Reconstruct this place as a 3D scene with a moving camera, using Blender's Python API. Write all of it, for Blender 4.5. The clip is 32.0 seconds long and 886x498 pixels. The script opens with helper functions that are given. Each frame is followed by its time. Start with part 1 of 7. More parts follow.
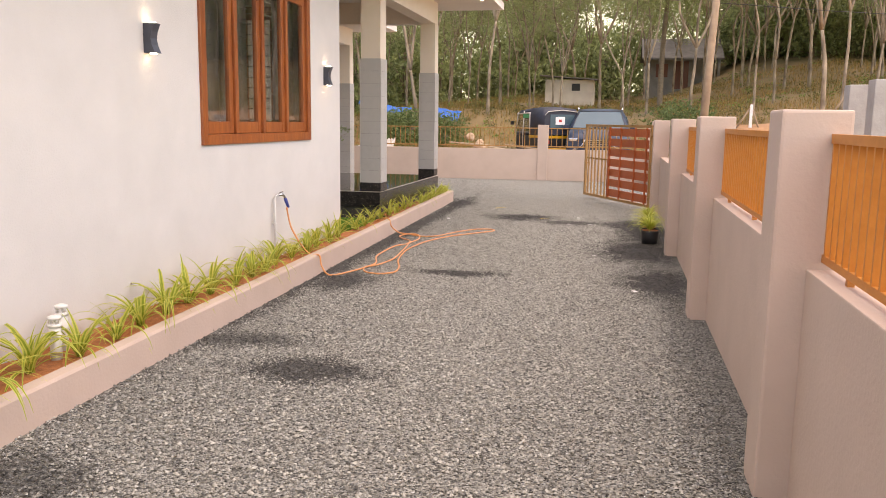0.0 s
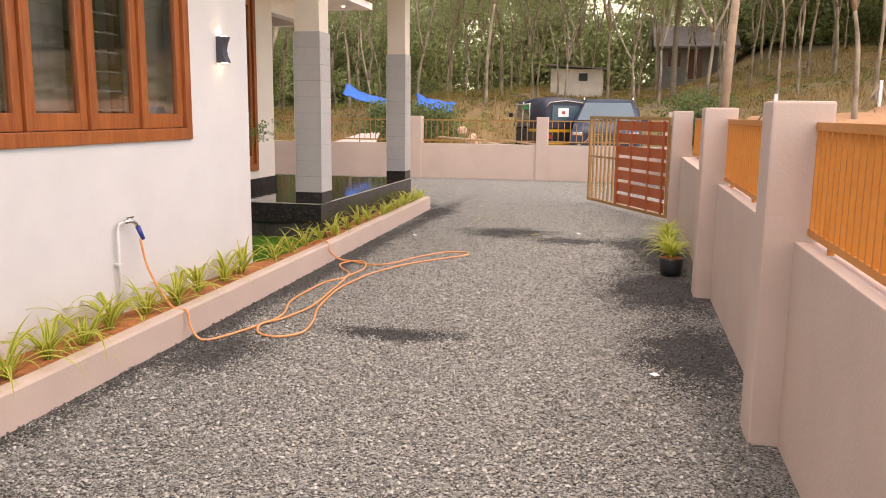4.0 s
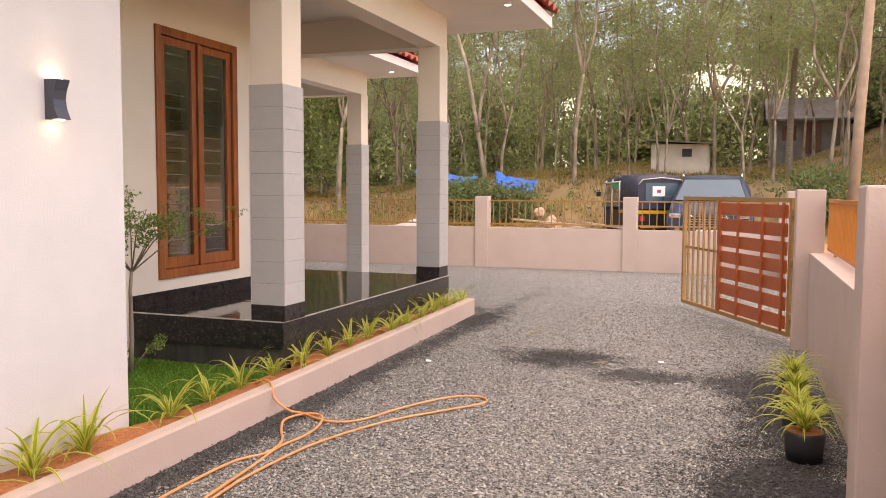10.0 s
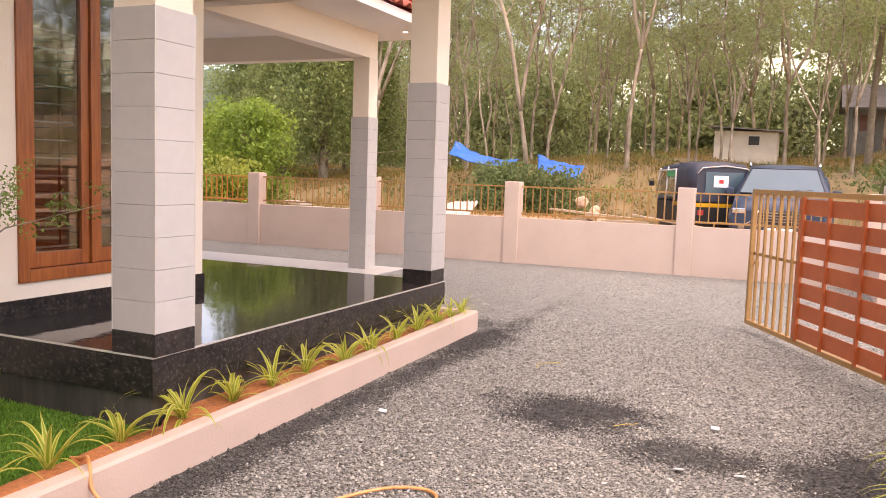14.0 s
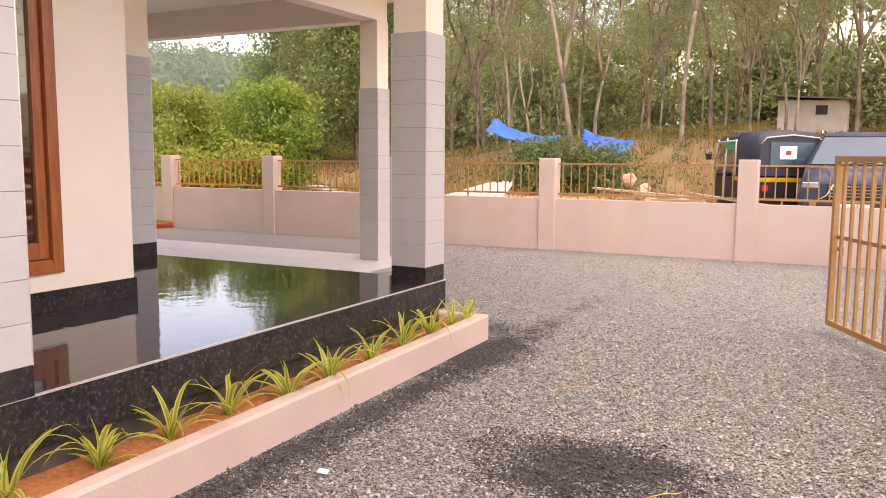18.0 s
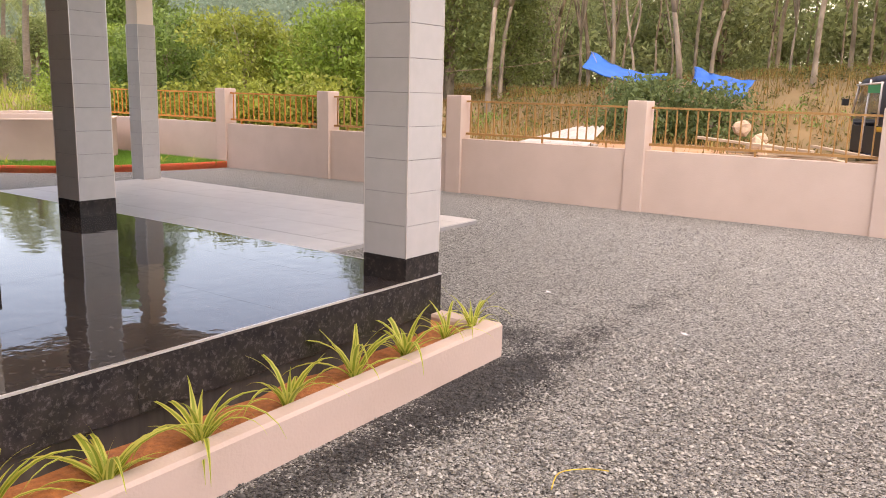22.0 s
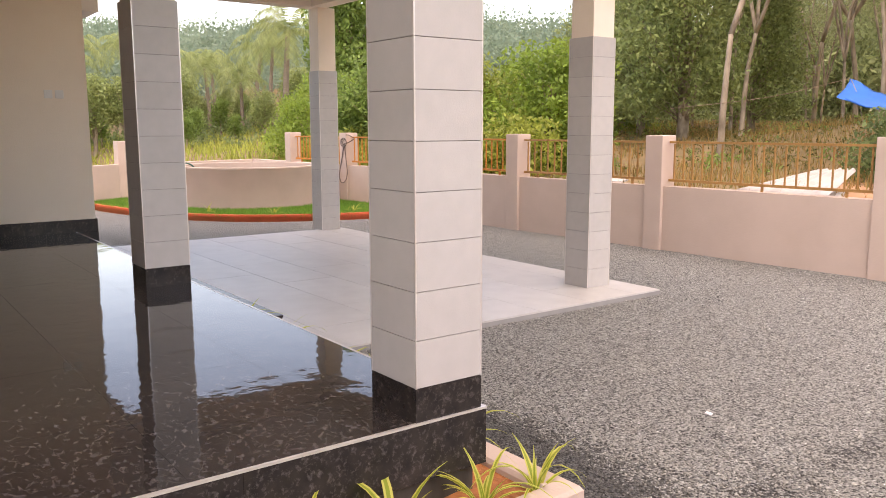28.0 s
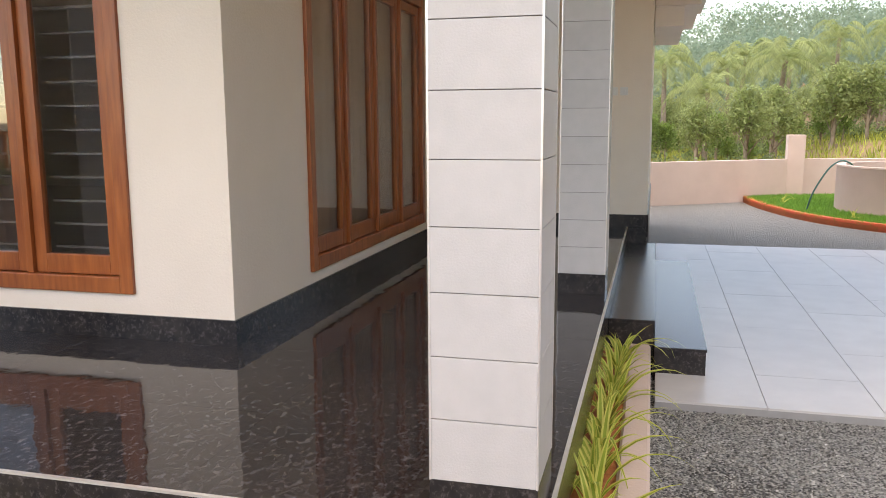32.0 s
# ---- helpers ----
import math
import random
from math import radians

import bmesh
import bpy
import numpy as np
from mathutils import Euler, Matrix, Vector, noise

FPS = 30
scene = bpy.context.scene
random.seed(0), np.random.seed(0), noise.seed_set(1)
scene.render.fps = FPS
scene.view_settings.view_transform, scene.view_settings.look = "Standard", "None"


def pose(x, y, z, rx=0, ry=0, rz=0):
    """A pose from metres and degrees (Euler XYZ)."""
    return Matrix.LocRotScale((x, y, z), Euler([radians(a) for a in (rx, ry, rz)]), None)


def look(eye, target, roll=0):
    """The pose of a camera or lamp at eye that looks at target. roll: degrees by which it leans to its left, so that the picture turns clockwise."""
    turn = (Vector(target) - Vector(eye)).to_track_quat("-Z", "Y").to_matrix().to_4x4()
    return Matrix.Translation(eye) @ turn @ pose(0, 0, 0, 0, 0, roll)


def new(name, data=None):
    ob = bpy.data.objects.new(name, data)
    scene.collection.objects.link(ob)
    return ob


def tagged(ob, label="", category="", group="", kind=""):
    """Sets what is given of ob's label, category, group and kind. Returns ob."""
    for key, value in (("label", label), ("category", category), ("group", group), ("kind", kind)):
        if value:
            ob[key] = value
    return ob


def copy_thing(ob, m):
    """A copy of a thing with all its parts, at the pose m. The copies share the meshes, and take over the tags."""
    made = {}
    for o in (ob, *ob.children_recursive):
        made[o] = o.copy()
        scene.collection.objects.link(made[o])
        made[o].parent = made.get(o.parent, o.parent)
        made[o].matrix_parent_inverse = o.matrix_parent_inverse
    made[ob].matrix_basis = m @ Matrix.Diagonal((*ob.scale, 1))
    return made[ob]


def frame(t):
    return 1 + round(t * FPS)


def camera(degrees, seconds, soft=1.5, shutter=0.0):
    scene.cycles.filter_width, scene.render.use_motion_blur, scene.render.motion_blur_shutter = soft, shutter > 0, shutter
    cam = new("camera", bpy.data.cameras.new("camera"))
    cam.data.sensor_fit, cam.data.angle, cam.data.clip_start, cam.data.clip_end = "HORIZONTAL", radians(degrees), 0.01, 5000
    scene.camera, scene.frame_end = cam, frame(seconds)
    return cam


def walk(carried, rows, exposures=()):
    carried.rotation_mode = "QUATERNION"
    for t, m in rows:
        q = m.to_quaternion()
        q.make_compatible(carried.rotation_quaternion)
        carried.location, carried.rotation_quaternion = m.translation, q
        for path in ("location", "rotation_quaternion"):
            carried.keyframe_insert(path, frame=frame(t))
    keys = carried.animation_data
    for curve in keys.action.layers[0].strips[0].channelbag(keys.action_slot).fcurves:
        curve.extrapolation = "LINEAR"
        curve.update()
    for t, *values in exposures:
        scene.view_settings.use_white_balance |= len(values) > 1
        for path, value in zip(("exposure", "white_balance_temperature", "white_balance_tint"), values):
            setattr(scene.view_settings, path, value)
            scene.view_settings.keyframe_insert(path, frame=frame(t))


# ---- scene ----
cam = camera(57.2, 32.0, 0.95)
PATH = [
    (0, (0.373, -0.029, 1.503), (-0.031, 1.905, 1.192), 0.8),
    (0.5, (0.381, 0.3, 1.498), (-0.024, 2.234, 1.185), 0.7),
    (1, (0.405, 0.571, 1.49), (-0.001, 2.504, 1.176), 0.7),
    (1.5, (0.341, 0.949, 1.502), (-0.064, 2.882, 1.188), 0.6),
    (2, (0.336, 1.249, 1.494), (-0.071, 3.182, 1.181), 0.5),
    (2.5, (0.355, 1.605, 1.516), (-0.057, 3.537, 1.2), 0.6),
    (4.5, (0.372, 2.971, 1.49), (-0.061, 4.896, 1.161), 0.4),
    (5, (0.324, 3.329, 1.51), (-0.112, 5.254, 1.183), 0.1),
    (5.5, (0.345, 3.683, 1.497), (-0.094, 5.607, 1.169), 0.2),
    (6, (0.406, 4.024, 1.508), (-0.056, 5.943, 1.184), 0.2),
    (6.5, (0.407, 4.387, 1.519), (-0.076, 6.303, 1.206), 0.3),
    (7, (0.447, 4.626, 1.52), (-0.079, 6.531, 1.208), 0.4),
    (7.5, (0.495, 4.765, 1.535), (-0.065, 6.66, 1.223), 0.5),
    (8, (0.51, 4.842, 1.544), (-0.08, 6.729, 1.242), 0.6),
    (8.5, (0.537, 4.871, 1.547), (-0.09, 6.752, 1.284), 0.3),
    (9, (0.544, 4.979, 1.535), (-0.115, 6.856, 1.334), -0.1),
    (9.5, (0.491, 5.289, 1.538), (-0.179, 7.168, 1.389), 0.1),
    (10, (0.452, 5.511, 1.527), (-0.227, 7.387, 1.386), 0.3),
    (10.5, (0.453, 5.854, 1.524), (-0.25, 7.721, 1.377), 0.6),
    (11, (0.446, 6.109, 1.513), (-0.281, 7.966, 1.362), 0.8),
    (11.5, (0.335, 6.461, 1.516), (-0.401, 8.314, 1.358), 1.1),
    (12, (0.277, 6.744, 1.514), (-0.483, 8.587, 1.352), 0.9),
    (12.5, (0.29, 7.04, 1.524), (-0.497, 8.872, 1.357), 1.1),
    (13, (0.307, 7.297, 1.504), (-0.489, 9.123, 1.33), 1.3),
    (13.5, (0.212, 7.64, 1.514), (-0.58, 9.468, 1.334), 1.8),
    (14, (0.253, 7.718, 1.531), (-0.549, 9.541, 1.347), 1.9),
    (14.5, (0.277, 7.789, 1.533), (-0.537, 9.606, 1.344), 1.9),
    (15, (0.326, 7.838, 1.529), (-0.504, 9.646, 1.325), 1.8),
    (15.5, (0.376, 7.912, 1.511), (-0.472, 9.71, 1.292), 1.4),
    (17.5, (0.082, 8.964, 1.494), (-0.82, 10.736, 1.283), 0.8),
    (18, (0.045, 9.277, 1.462), (-0.878, 11.037, 1.234), 0.4),
    (18.5, (-0.001, 9.623, 1.502), (-0.957, 11.36, 1.245), 0.1),
    (19, (0.008, 9.952, 1.508), (-0.978, 11.67, 1.228), 0.2),
    (19.5, (-0.083, 10.28, 1.472), (-1.098, 11.975, 1.165), 0.3),
    (20, (-0.148, 10.526, 1.496), (-1.203, 12.193, 1.163), 0.4),
    (20.5, (-0.117, 10.66, 1.502), (-1.194, 12.307, 1.147), 0.6),
    (21, (-0.091, 10.761, 1.502), (-1.172, 12.403, 1.132), 1.0),
    (21.5, (-0.12, 10.931, 1.484), (-1.205, 12.566, 1.098), 1.3),
    (22, (-0.265, 11.23, 1.513), (-1.405, 12.828, 1.128), 1.5),
    (22.5, (-0.316, 11.419, 1.536), (-1.56, 12.941, 1.167), 1.6),
    (23, (-0.293, 11.554, 1.566), (-1.609, 13.019, 1.217), 1.3),
    (23.5, (-0.286, 11.584, 1.601), (-1.654, 13.011, 1.299), 1.3),
    (24, (-0.288, 11.602, 1.614), (-1.671, 13.032, 1.408), 1.2),
    (24.5, (-0.277, 11.627, 1.628), (-1.673, 13.057, 1.529), 0.7),
    (26.5, (-0.515, 12.149, 1.59), (-2.024, 13.45, 1.42), 0.0),
    (27, (-0.51, 12.411, 1.573), (-2.075, 13.635, 1.34), -0.2),
    (27.5, (-0.514, 12.677, 1.575), (-2.103, 13.858, 1.289), -0.4),
    (28, (-0.595, 12.968, 1.54), (-2.183, 14.147, 1.244), -0.1),
    (28.5, (-0.629, 13.245, 1.57), (-2.252, 14.373, 1.263), -0.1),
    (29, (-0.595, 13.562, 1.56), (-2.305, 14.554, 1.253), -1.1),
    (29.5, (-0.633, 13.881, 1.546), (-2.424, 14.717, 1.242), -1.3),
    (30, (-0.736, 14.211, 1.551), (-2.61, 14.839, 1.25), -1.3),
    (30.5, (-0.753, 14.412, 1.53), (-2.69, 14.814, 1.235), -1.0),
    (31, (-0.735, 14.691, 1.571), (-2.707, 14.817, 1.263), -0.9),
    (31.5, (-0.791, 14.921, 1.562), (-2.761, 14.771, 1.255), 0.0),
    (32, (-0.853, 15.089, 1.593), (-2.765, 14.592, 1.279), -0.3),
]
EXPOSURES = [(0.0, 2.5, 9200, 23), (6.0, 2.56, 9255, 25), (9.0, 2.56, 9365, 27), (11.0, 2.56, 9365, 30), (13.0, 2.91, 9365, 31), (15.5, 2.94, 9420, 33), (18.5, 2.83, 9420, 32), (21.0, 2.81, 9090, 27), (24.5, 2.71, 9200, 29), (28.0, 2.81, 9145, 27), (30.0, 2.89, 8375, 18), (31.0, 2.95, 8350, 19), (32.0, 2.87, 8320, 19)]
walk(cam, [(t, look(eye, target, roll)) for t, eye, target, roll in PATH], EXPOSURES)

# ---- world, sun ----
world = bpy.data.worlds.new("sky")
scene.world = world
world.use_nodes = True
wn = world.node_tree.nodes
wl = world.node_tree.links
sky = wn.new("ShaderNodeTexSky")
sky.sky_type = "NISHITA"
sky.sun_disc = False
sky.sun_elevation = radians(73)
sky.sun_rotation = radians(112)
sky.air_density = 1.0
sky.dust_density = 0.35
wn["Background"].inputs["Strength"].default_value = 0.085
wl.new(sky.outputs[0], wn["Background"].inputs["Color"])
sun = new("sun", bpy.data.lights.new("sun", "SUN"))
sun.data.energy, sun.data.angle, sun.data.color = 0.85, radians(100), (1.0, 0.92, 0.82)
sun.matrix_basis = look((0, 0, 30), (-30 * math.sin(radians(112)), -30 * math.cos(radians(112)), 30 - 30 * math.tan(radians(73))))

# ---- materials ----
def mat(name, col, rough=0.6, metal=0.0, col2=None, scale=8.0, bump=0.0, bscale=60.0, spec=0.5, rand=0.0, island=False, stretch=None, detail=6.0):
    """Two-scale noise between two colours, fine bump, variation per object or per island."""
    m = bpy.data.materials.new(name)
    m.use_nodes = True
    n, l = m.node_tree.nodes, m.node_tree.links
    b = n["Principled BSDF"]
    b.inputs["Roughness"].default_value = rough
    b.inputs["Metallic"].default_value = metal
    b.inputs["Specular IOR Level"].default_value = spec
    tc = n.new("ShaderNodeTexCoord")
    vec = tc.outputs["Object"]
    if stretch:
        mp = n.new("ShaderNodeMapping")
        mp.inputs["Scale"].default_value = stretch
        l.new(vec, mp.inputs["Vector"])
        vec = mp.outputs["Vector"]
    c2 = col2 or tuple(c * 0.82 for c in col)
    nz = n.new("ShaderNodeTexNoise")
    nz.inputs["Scale"].default_value, nz.inputs["Detail"].default_value = scale, detail
    l.new(vec, nz.inputs["Vector"])
    nb = n.new("ShaderNodeTexNoise")
    nb.inputs["Scale"].default_value, nb.inputs["Detail"].default_value = scale * 0.11, 3.0
    l.new(vec, nb.inputs["Vector"])
    av = n.new("ShaderNodeMath")
    av.operation = "MULTIPLY_ADD"
    l.new(nz.outputs[0], av.inputs[0])
    av.inputs[1].default_value = 0.6
    hb = n.new("ShaderNodeMath")
    hb.operation = "MULTIPLY"
    l.new(nb.outputs[0], hb.inputs[0])
    hb.inputs[1].default_value = 0.4
    l.new(hb.outputs[0], av.inputs[2])
    ramp = n.new("ShaderNodeValToRGB")
    ramp.color_ramp.elements[0].position, ramp.color_ramp.elements[1].position = 0.34, 0.66
    ramp.color_ramp.elements[0].color, ramp.color_ramp.elements[1].color = (*c2, 1), (*col, 1)
    l.new(av.outputs[0], ramp.inputs[0])
    out = ramp.outputs[0]
    if rand:
        hs = n.new("ShaderNodeHueSaturation")
        src = n.new("ShaderNodeNewGeometry").outputs["Random Per Island"] if island else n.new("ShaderNodeObjectInfo").outputs["Random"]
        mr = n.new("ShaderNodeMapRange")
        mr.inputs["To Min"].default_value, mr.inputs["To Max"].default_value = 1 - rand, 1 + rand
        l.new(src, mr.inputs["Value"])
        l.new(mr.outputs[0], hs.inputs["Value"])
        l.new(out, hs.inputs["Color"])
        out = hs.outputs[0]
    l.new(out, b.inputs["Base Color"])
    if bump:
        n3 = n.new("ShaderNodeTexNoise")
        n3.inputs["Scale"].default_value, n3.inputs["Detail"].default_value = bscale, 4.0
        l.new(vec, n3.inputs["Vector"])
        bp = n.new("ShaderNodeBump")
        bp.inputs["Strength"].default_value, bp.inputs["Distance"].default_value = bump, 0.01
        l.new(n3.outputs[0], bp.inputs["Height"])
        l.new(bp.outputs[0], b.inputs["Normal"])
    return m


M_WHITE = mat("white_paint", (0.63, 0.605, 0.575), 0.75, col2=(0.57, 0.55, 0.52), scale=3, bump=0.25, bscale=90)
M_IVORY = mat("ivory_paint", (0.80, 0.70, 0.58), 0.7, col2=(0.76, 0.66, 0.54), scale=3, bump=0.2, bscale=90)
# the ivory made lighter for the beams: sun bounce put into the colour
M_BEAM_BOUNCE = mat("ivory_paint_bounce_lit", (0.84, 0.76, 0.66), 0.75, col2=(0.80, 0.72, 0.62), scale=3)
M_CEIL = mat("ceiling_paint", (0.83, 0.78, 0.72), 0.85, col2=(0.79, 0.74, 0.68), scale=2)
M_PINK = mat("pink_render", (0.555, 0.435, 0.365), 0.85, col2=(0.485, 0.38, 0.315), scale=2.5, bump=0.2, bscale=55)
M_TILE = mat("grey_cladding_tile", (0.455, 0.435, 0.41), 0.5, col2=(0.415, 0.40, 0.375), scale=14, bump=0.12, bscale=160, rand=0.03)
M_GROUT = mat("grey_tile_grout", (0.28, 0.275, 0.265), 0.9)
M_GROOVE = mat("dark_grout", (0.19, 0.18, 0.17), 0.9)
M_TRIM = mat("metal_edge_strip", (0.75, 0.72, 0.68), 0.3, metal=0.6)
def granite(name, rough, ripple, fleck=(0.125, 0.103, 0.09)):
    m = mat(name, (0.036, 0.030, 0.027), rough, col2=(0.012, 0.011, 0.012), scale=14, rand=0.12, spec=0.27)
    n, l = m.node_tree.nodes, m.node_tree.links
    b = n["Principled BSDF"]
    tc = n["Texture Coordinate"]
    mp = n.new("ShaderNodeMapping")
    mp.inputs["Scale"].default_value = (1, 1.35, 1.3)
    mp.inputs["Rotation"].default_value = (0.2, 0.3, 0.5)
    l.new(tc.outputs["Object"], mp.inputs["Vector"])
    nz = n.new("ShaderNodeTexNoise")
    nz.inputs["Scale"].default_value, nz.inputs["Detail"].default_value, nz.inputs["Roughness"].default_value = 33, 9, 0.74
    nz.inputs["Distortion"].default_value = 0.3
    l.new(mp.outputs[0], nz.inputs["Vector"])
    r = n.new("ShaderNodeValToRGB")
    r.color_ramp.elements[0].position, r.color_ramp.elements[1].position = 0.52, 0.74
    r.color_ramp.elements[0].color, r.color_ramp.elements[1].color = (0, 0, 0, 1), (*fleck, 1)
    l.new(nz.outputs[0], r.inputs[0])
    add = n.new("ShaderNodeMix")
    add.data_type, add.blend_type = "RGBA", "ADD"
    add.inputs["Factor"].default_value = 1.0
    src = b.inputs["Base Color"].links[0].from_socket
    l.new(src, add.inputs["A"])
    l.new(r.outputs[0], add.inputs["B"])
    l.new(add.outputs["Result"], b.inputs["Base Color"])
    if ripple:
        w = n.new("ShaderNodeTexNoise")
        w.inputs["Scale"].default_value, w.inputs["Detail"].default_value = 6.0, 3
        l.new(tc.outputs["Object"], w.inputs["Vector"])
        bp = n.new("ShaderNodeBump")
        bp.inputs["Strength"].default_value, bp.inputs["Distance"].default_value = 0.14, 0.01
        l.new(w.outputs[0], bp.inputs["Height"])
        l.new(bp.outputs[0], b.inputs["Normal"])
    return m


M_GRAN = granite("wet_black_granite", 0.035, True, (0.125, 0.118, 0.116))
M_GRAN_FACE = granite("black_granite_face", 0.2, False, (0.10, 0.092, 0.09))
M_GRAN_ROUGH = granite("weathered_granite", 0.26, False, (0.085, 0.074, 0.07))
M_APRON = mat("grey_floor_tile", (0.50, 0.49, 0.46), 0.36, col2=(0.43, 0.42, 0.395), scale=5, bump=0.05, bscale=120, rand=0.035)
M_WOOD = mat("teak_varnished", (0.41, 0.12, 0.032), 0.3, col2=(0.22, 0.053, 0.016), scale=7, stretch=(6, 6, 0.6), bump=0.08, bscale=40)
M_BAR = mat("grey_painted_bars", (0.20, 0.185, 0.17), 0.5)
M_WOOD_DARK = mat("dark_door_wood", (0.19, 0.05, 0.024), 0.35, col2=(0.10, 0.027, 0.014), scale=7, stretch=(6, 6, 0.6))
M_RAIL = mat("ochre_painted_steel", (0.40, 0.215, 0.07), 0.5, col2=(0.30, 0.16, 0.055), scale=30)
M_ORANGE = mat("orange_painted_steel", (0.58, 0.22, 0.04), 0.45, col2=(0.50, 0.18, 0.03), scale=30)
M_RUST = mat("rust_red_panel", (0.44, 0.10, 0.028), 0.45, col2=(0.36, 0.08, 0.024), scale=12, rand=0.05)
M_SOIL = mat("red_soil", (0.56, 0.20, 0.065), 0.95, col2=(0.27, 0.095, 0.038), scale=30, bump=1.0, bscale=70)
M_KERB = mat("red_kerb_paint", (0.82, 0.14, 0.055), 0.6, col2=(0.70, 0.115, 0.045), scale=10, bump=0.2)
M_BLACK = mat("black_plastic", (0.02, 0.02, 0.022), 0.45)
M_LAMP = mat("slate_lamp_body", (0.06, 0.065, 0.085), 0.4, col2=(0.05, 0.055, 0.07), scale=20)
M_PVC = mat("white_pvc", (0.75, 0.74, 0.70), 0.4)
M_HOSE = mat("orange_hose", (0.80, 0.37, 0.16), 0.28, col2=(0.68, 0.25, 0.08), scale=90, bump=0.3, bscale=140)
M_GHOSE = mat("green_hose", (0.035, 0.12, 0.10), 0.45)
M_CHROME = mat("chrome", (0.7, 0.7, 0.7), 0.15, metal=1.0)
M_INSIDE = mat("room_paint", (0.35, 0.33, 0.30), 0.9)
M_ROOFTILE = mat("red_clay_tile", (0.45, 0.09, 0.05), 0.6, col2=(0.34, 0.06, 0.035), scale=12, bump=0.2, rand=0.12)
M_BARK = mat("rubber_bark", (0.50, 0.405, 0.295), 0.9, col2=(0.10, 0.072, 0.046), scale=3.8, stretch=(1, 1, 0.5), bump=0.8, bscale=14, rand=0.06)
M_PALMBARK = mat("palm_bark", (0.30, 0.24, 0.18), 0.9, col2=(0.18, 0.14, 0.10), scale=6, stretch=(1, 1, 4), bump=0.8, bscale=12)
M_CONC = mat("concrete", (0.42, 0.41, 0.39), 0.9, col2=(0.32, 0.31, 0.29), scale=5, bump=0.5, bscale=30)
M_DAMP = mat("damp_plinth_render", (0.085, 0.078, 0.066), 0.7, col2=(0.016, 0.016, 0.015), scale=7, stretch=(1.6, 1.6, 0.3), bump=0.4, bscale=30)
M_TARP = mat("blue_tarpaulin", (0.003, 0.14, 0.50), 0.6, col2=(0.003, 0.105, 0.40), scale=3, bump=0.3, bscale=6)
M_POLE = mat("weathered_pole", (0.38, 0.28, 0.19), 0.9, col2=(0.27, 0.19, 0.13), scale=5)


def leafmat(name, col, col2, rand=0.35):
    m = mat(name, col, 0.5, col2=col2, scale=0.6, rand=rand, island=True, spec=0.3)
    n, l = m.node_tree.nodes, m.node_tree.links
    b = n["Principled BSDF"]
    tr = n.new("ShaderNodeBsdfTranslucent")
    src = b.inputs["Base Color"].links[0].from_socket
    l.new(src, tr.inputs["Color"])
    mx = n.new("ShaderNodeMixShader")
    mx.inputs[0].default_value = 0.5
    l.new(b.outputs[0], mx.inputs[1])
    l.new(tr.outputs[0], mx.inputs[2])
    l.new(mx.outputs[0], n["Material Output"].inputs["Surface"])
    return m


M_LEAF = leafmat("rubber_leaf", (0.33, 0.365, 0.165), (0.22, 0.26, 0.115))
M_DEEPWOOD = leafmat("deep_wood_leaf", (0.36, 0.41, 0.19), (0.23, 0.28, 0.13), 0.4)
M_SCRUB = leafmat("bank_scrub_leaf", (0.22, 0.19, 0.07), (0.12, 0.125, 0.045), 0.45)
M_BUSH = leafmat("bush_leaf", (0.31, 0.41, 0.075), (0.17, 0.27, 0.05))
M_BUSH2 = leafmat("olive_leaf", (0.37, 0.41, 0.08), (0.23, 0.28, 0.06))
M_DARKLEAF = leafmat("deep_green_leaf", (0.24, 0.34, 0.09), (0.15, 0.24, 0.06))
M_PALM = leafmat("palm_leaf", (0.32, 0.37, 0.15), (0.22, 0.28, 0.10))
# pale bluish green with little variation: distance haze put into the leaf colour
M_FAR_HAZED = leafmat("hill_canopy", (0.23, 0.31, 0.21), (0.17, 0.245, 0.165), 0.14)
M_GRASS = leafmat("lawn_grass", (0.17, 0.38, 0.055), (0.11, 0.28, 0.04))
M_TURF = mat("mown_turf", (0.08, 0.19, 0.03), 0.9, col2=(0.055, 0.13, 0.022), scale=30, bump=0.6)
M_DRYGRASS = leafmat("dry_grass", (0.42, 0.26, 0.095), (0.27, 0.18, 0.06))
M_WEED = leafmat("olive_weed", (0.31, 0.26, 0.085), (0.20, 0.18, 0.06))
M_SHRUB = leafmat("dull_shrub_leaf", (0.19, 0.25, 0.10), (0.11, 0.16, 0.06))
M_SPIDER = leafmat("spider_plant_leaf", (0.40, 0.48, 0.07), (0.24, 0.36, 0.045), 0.3)


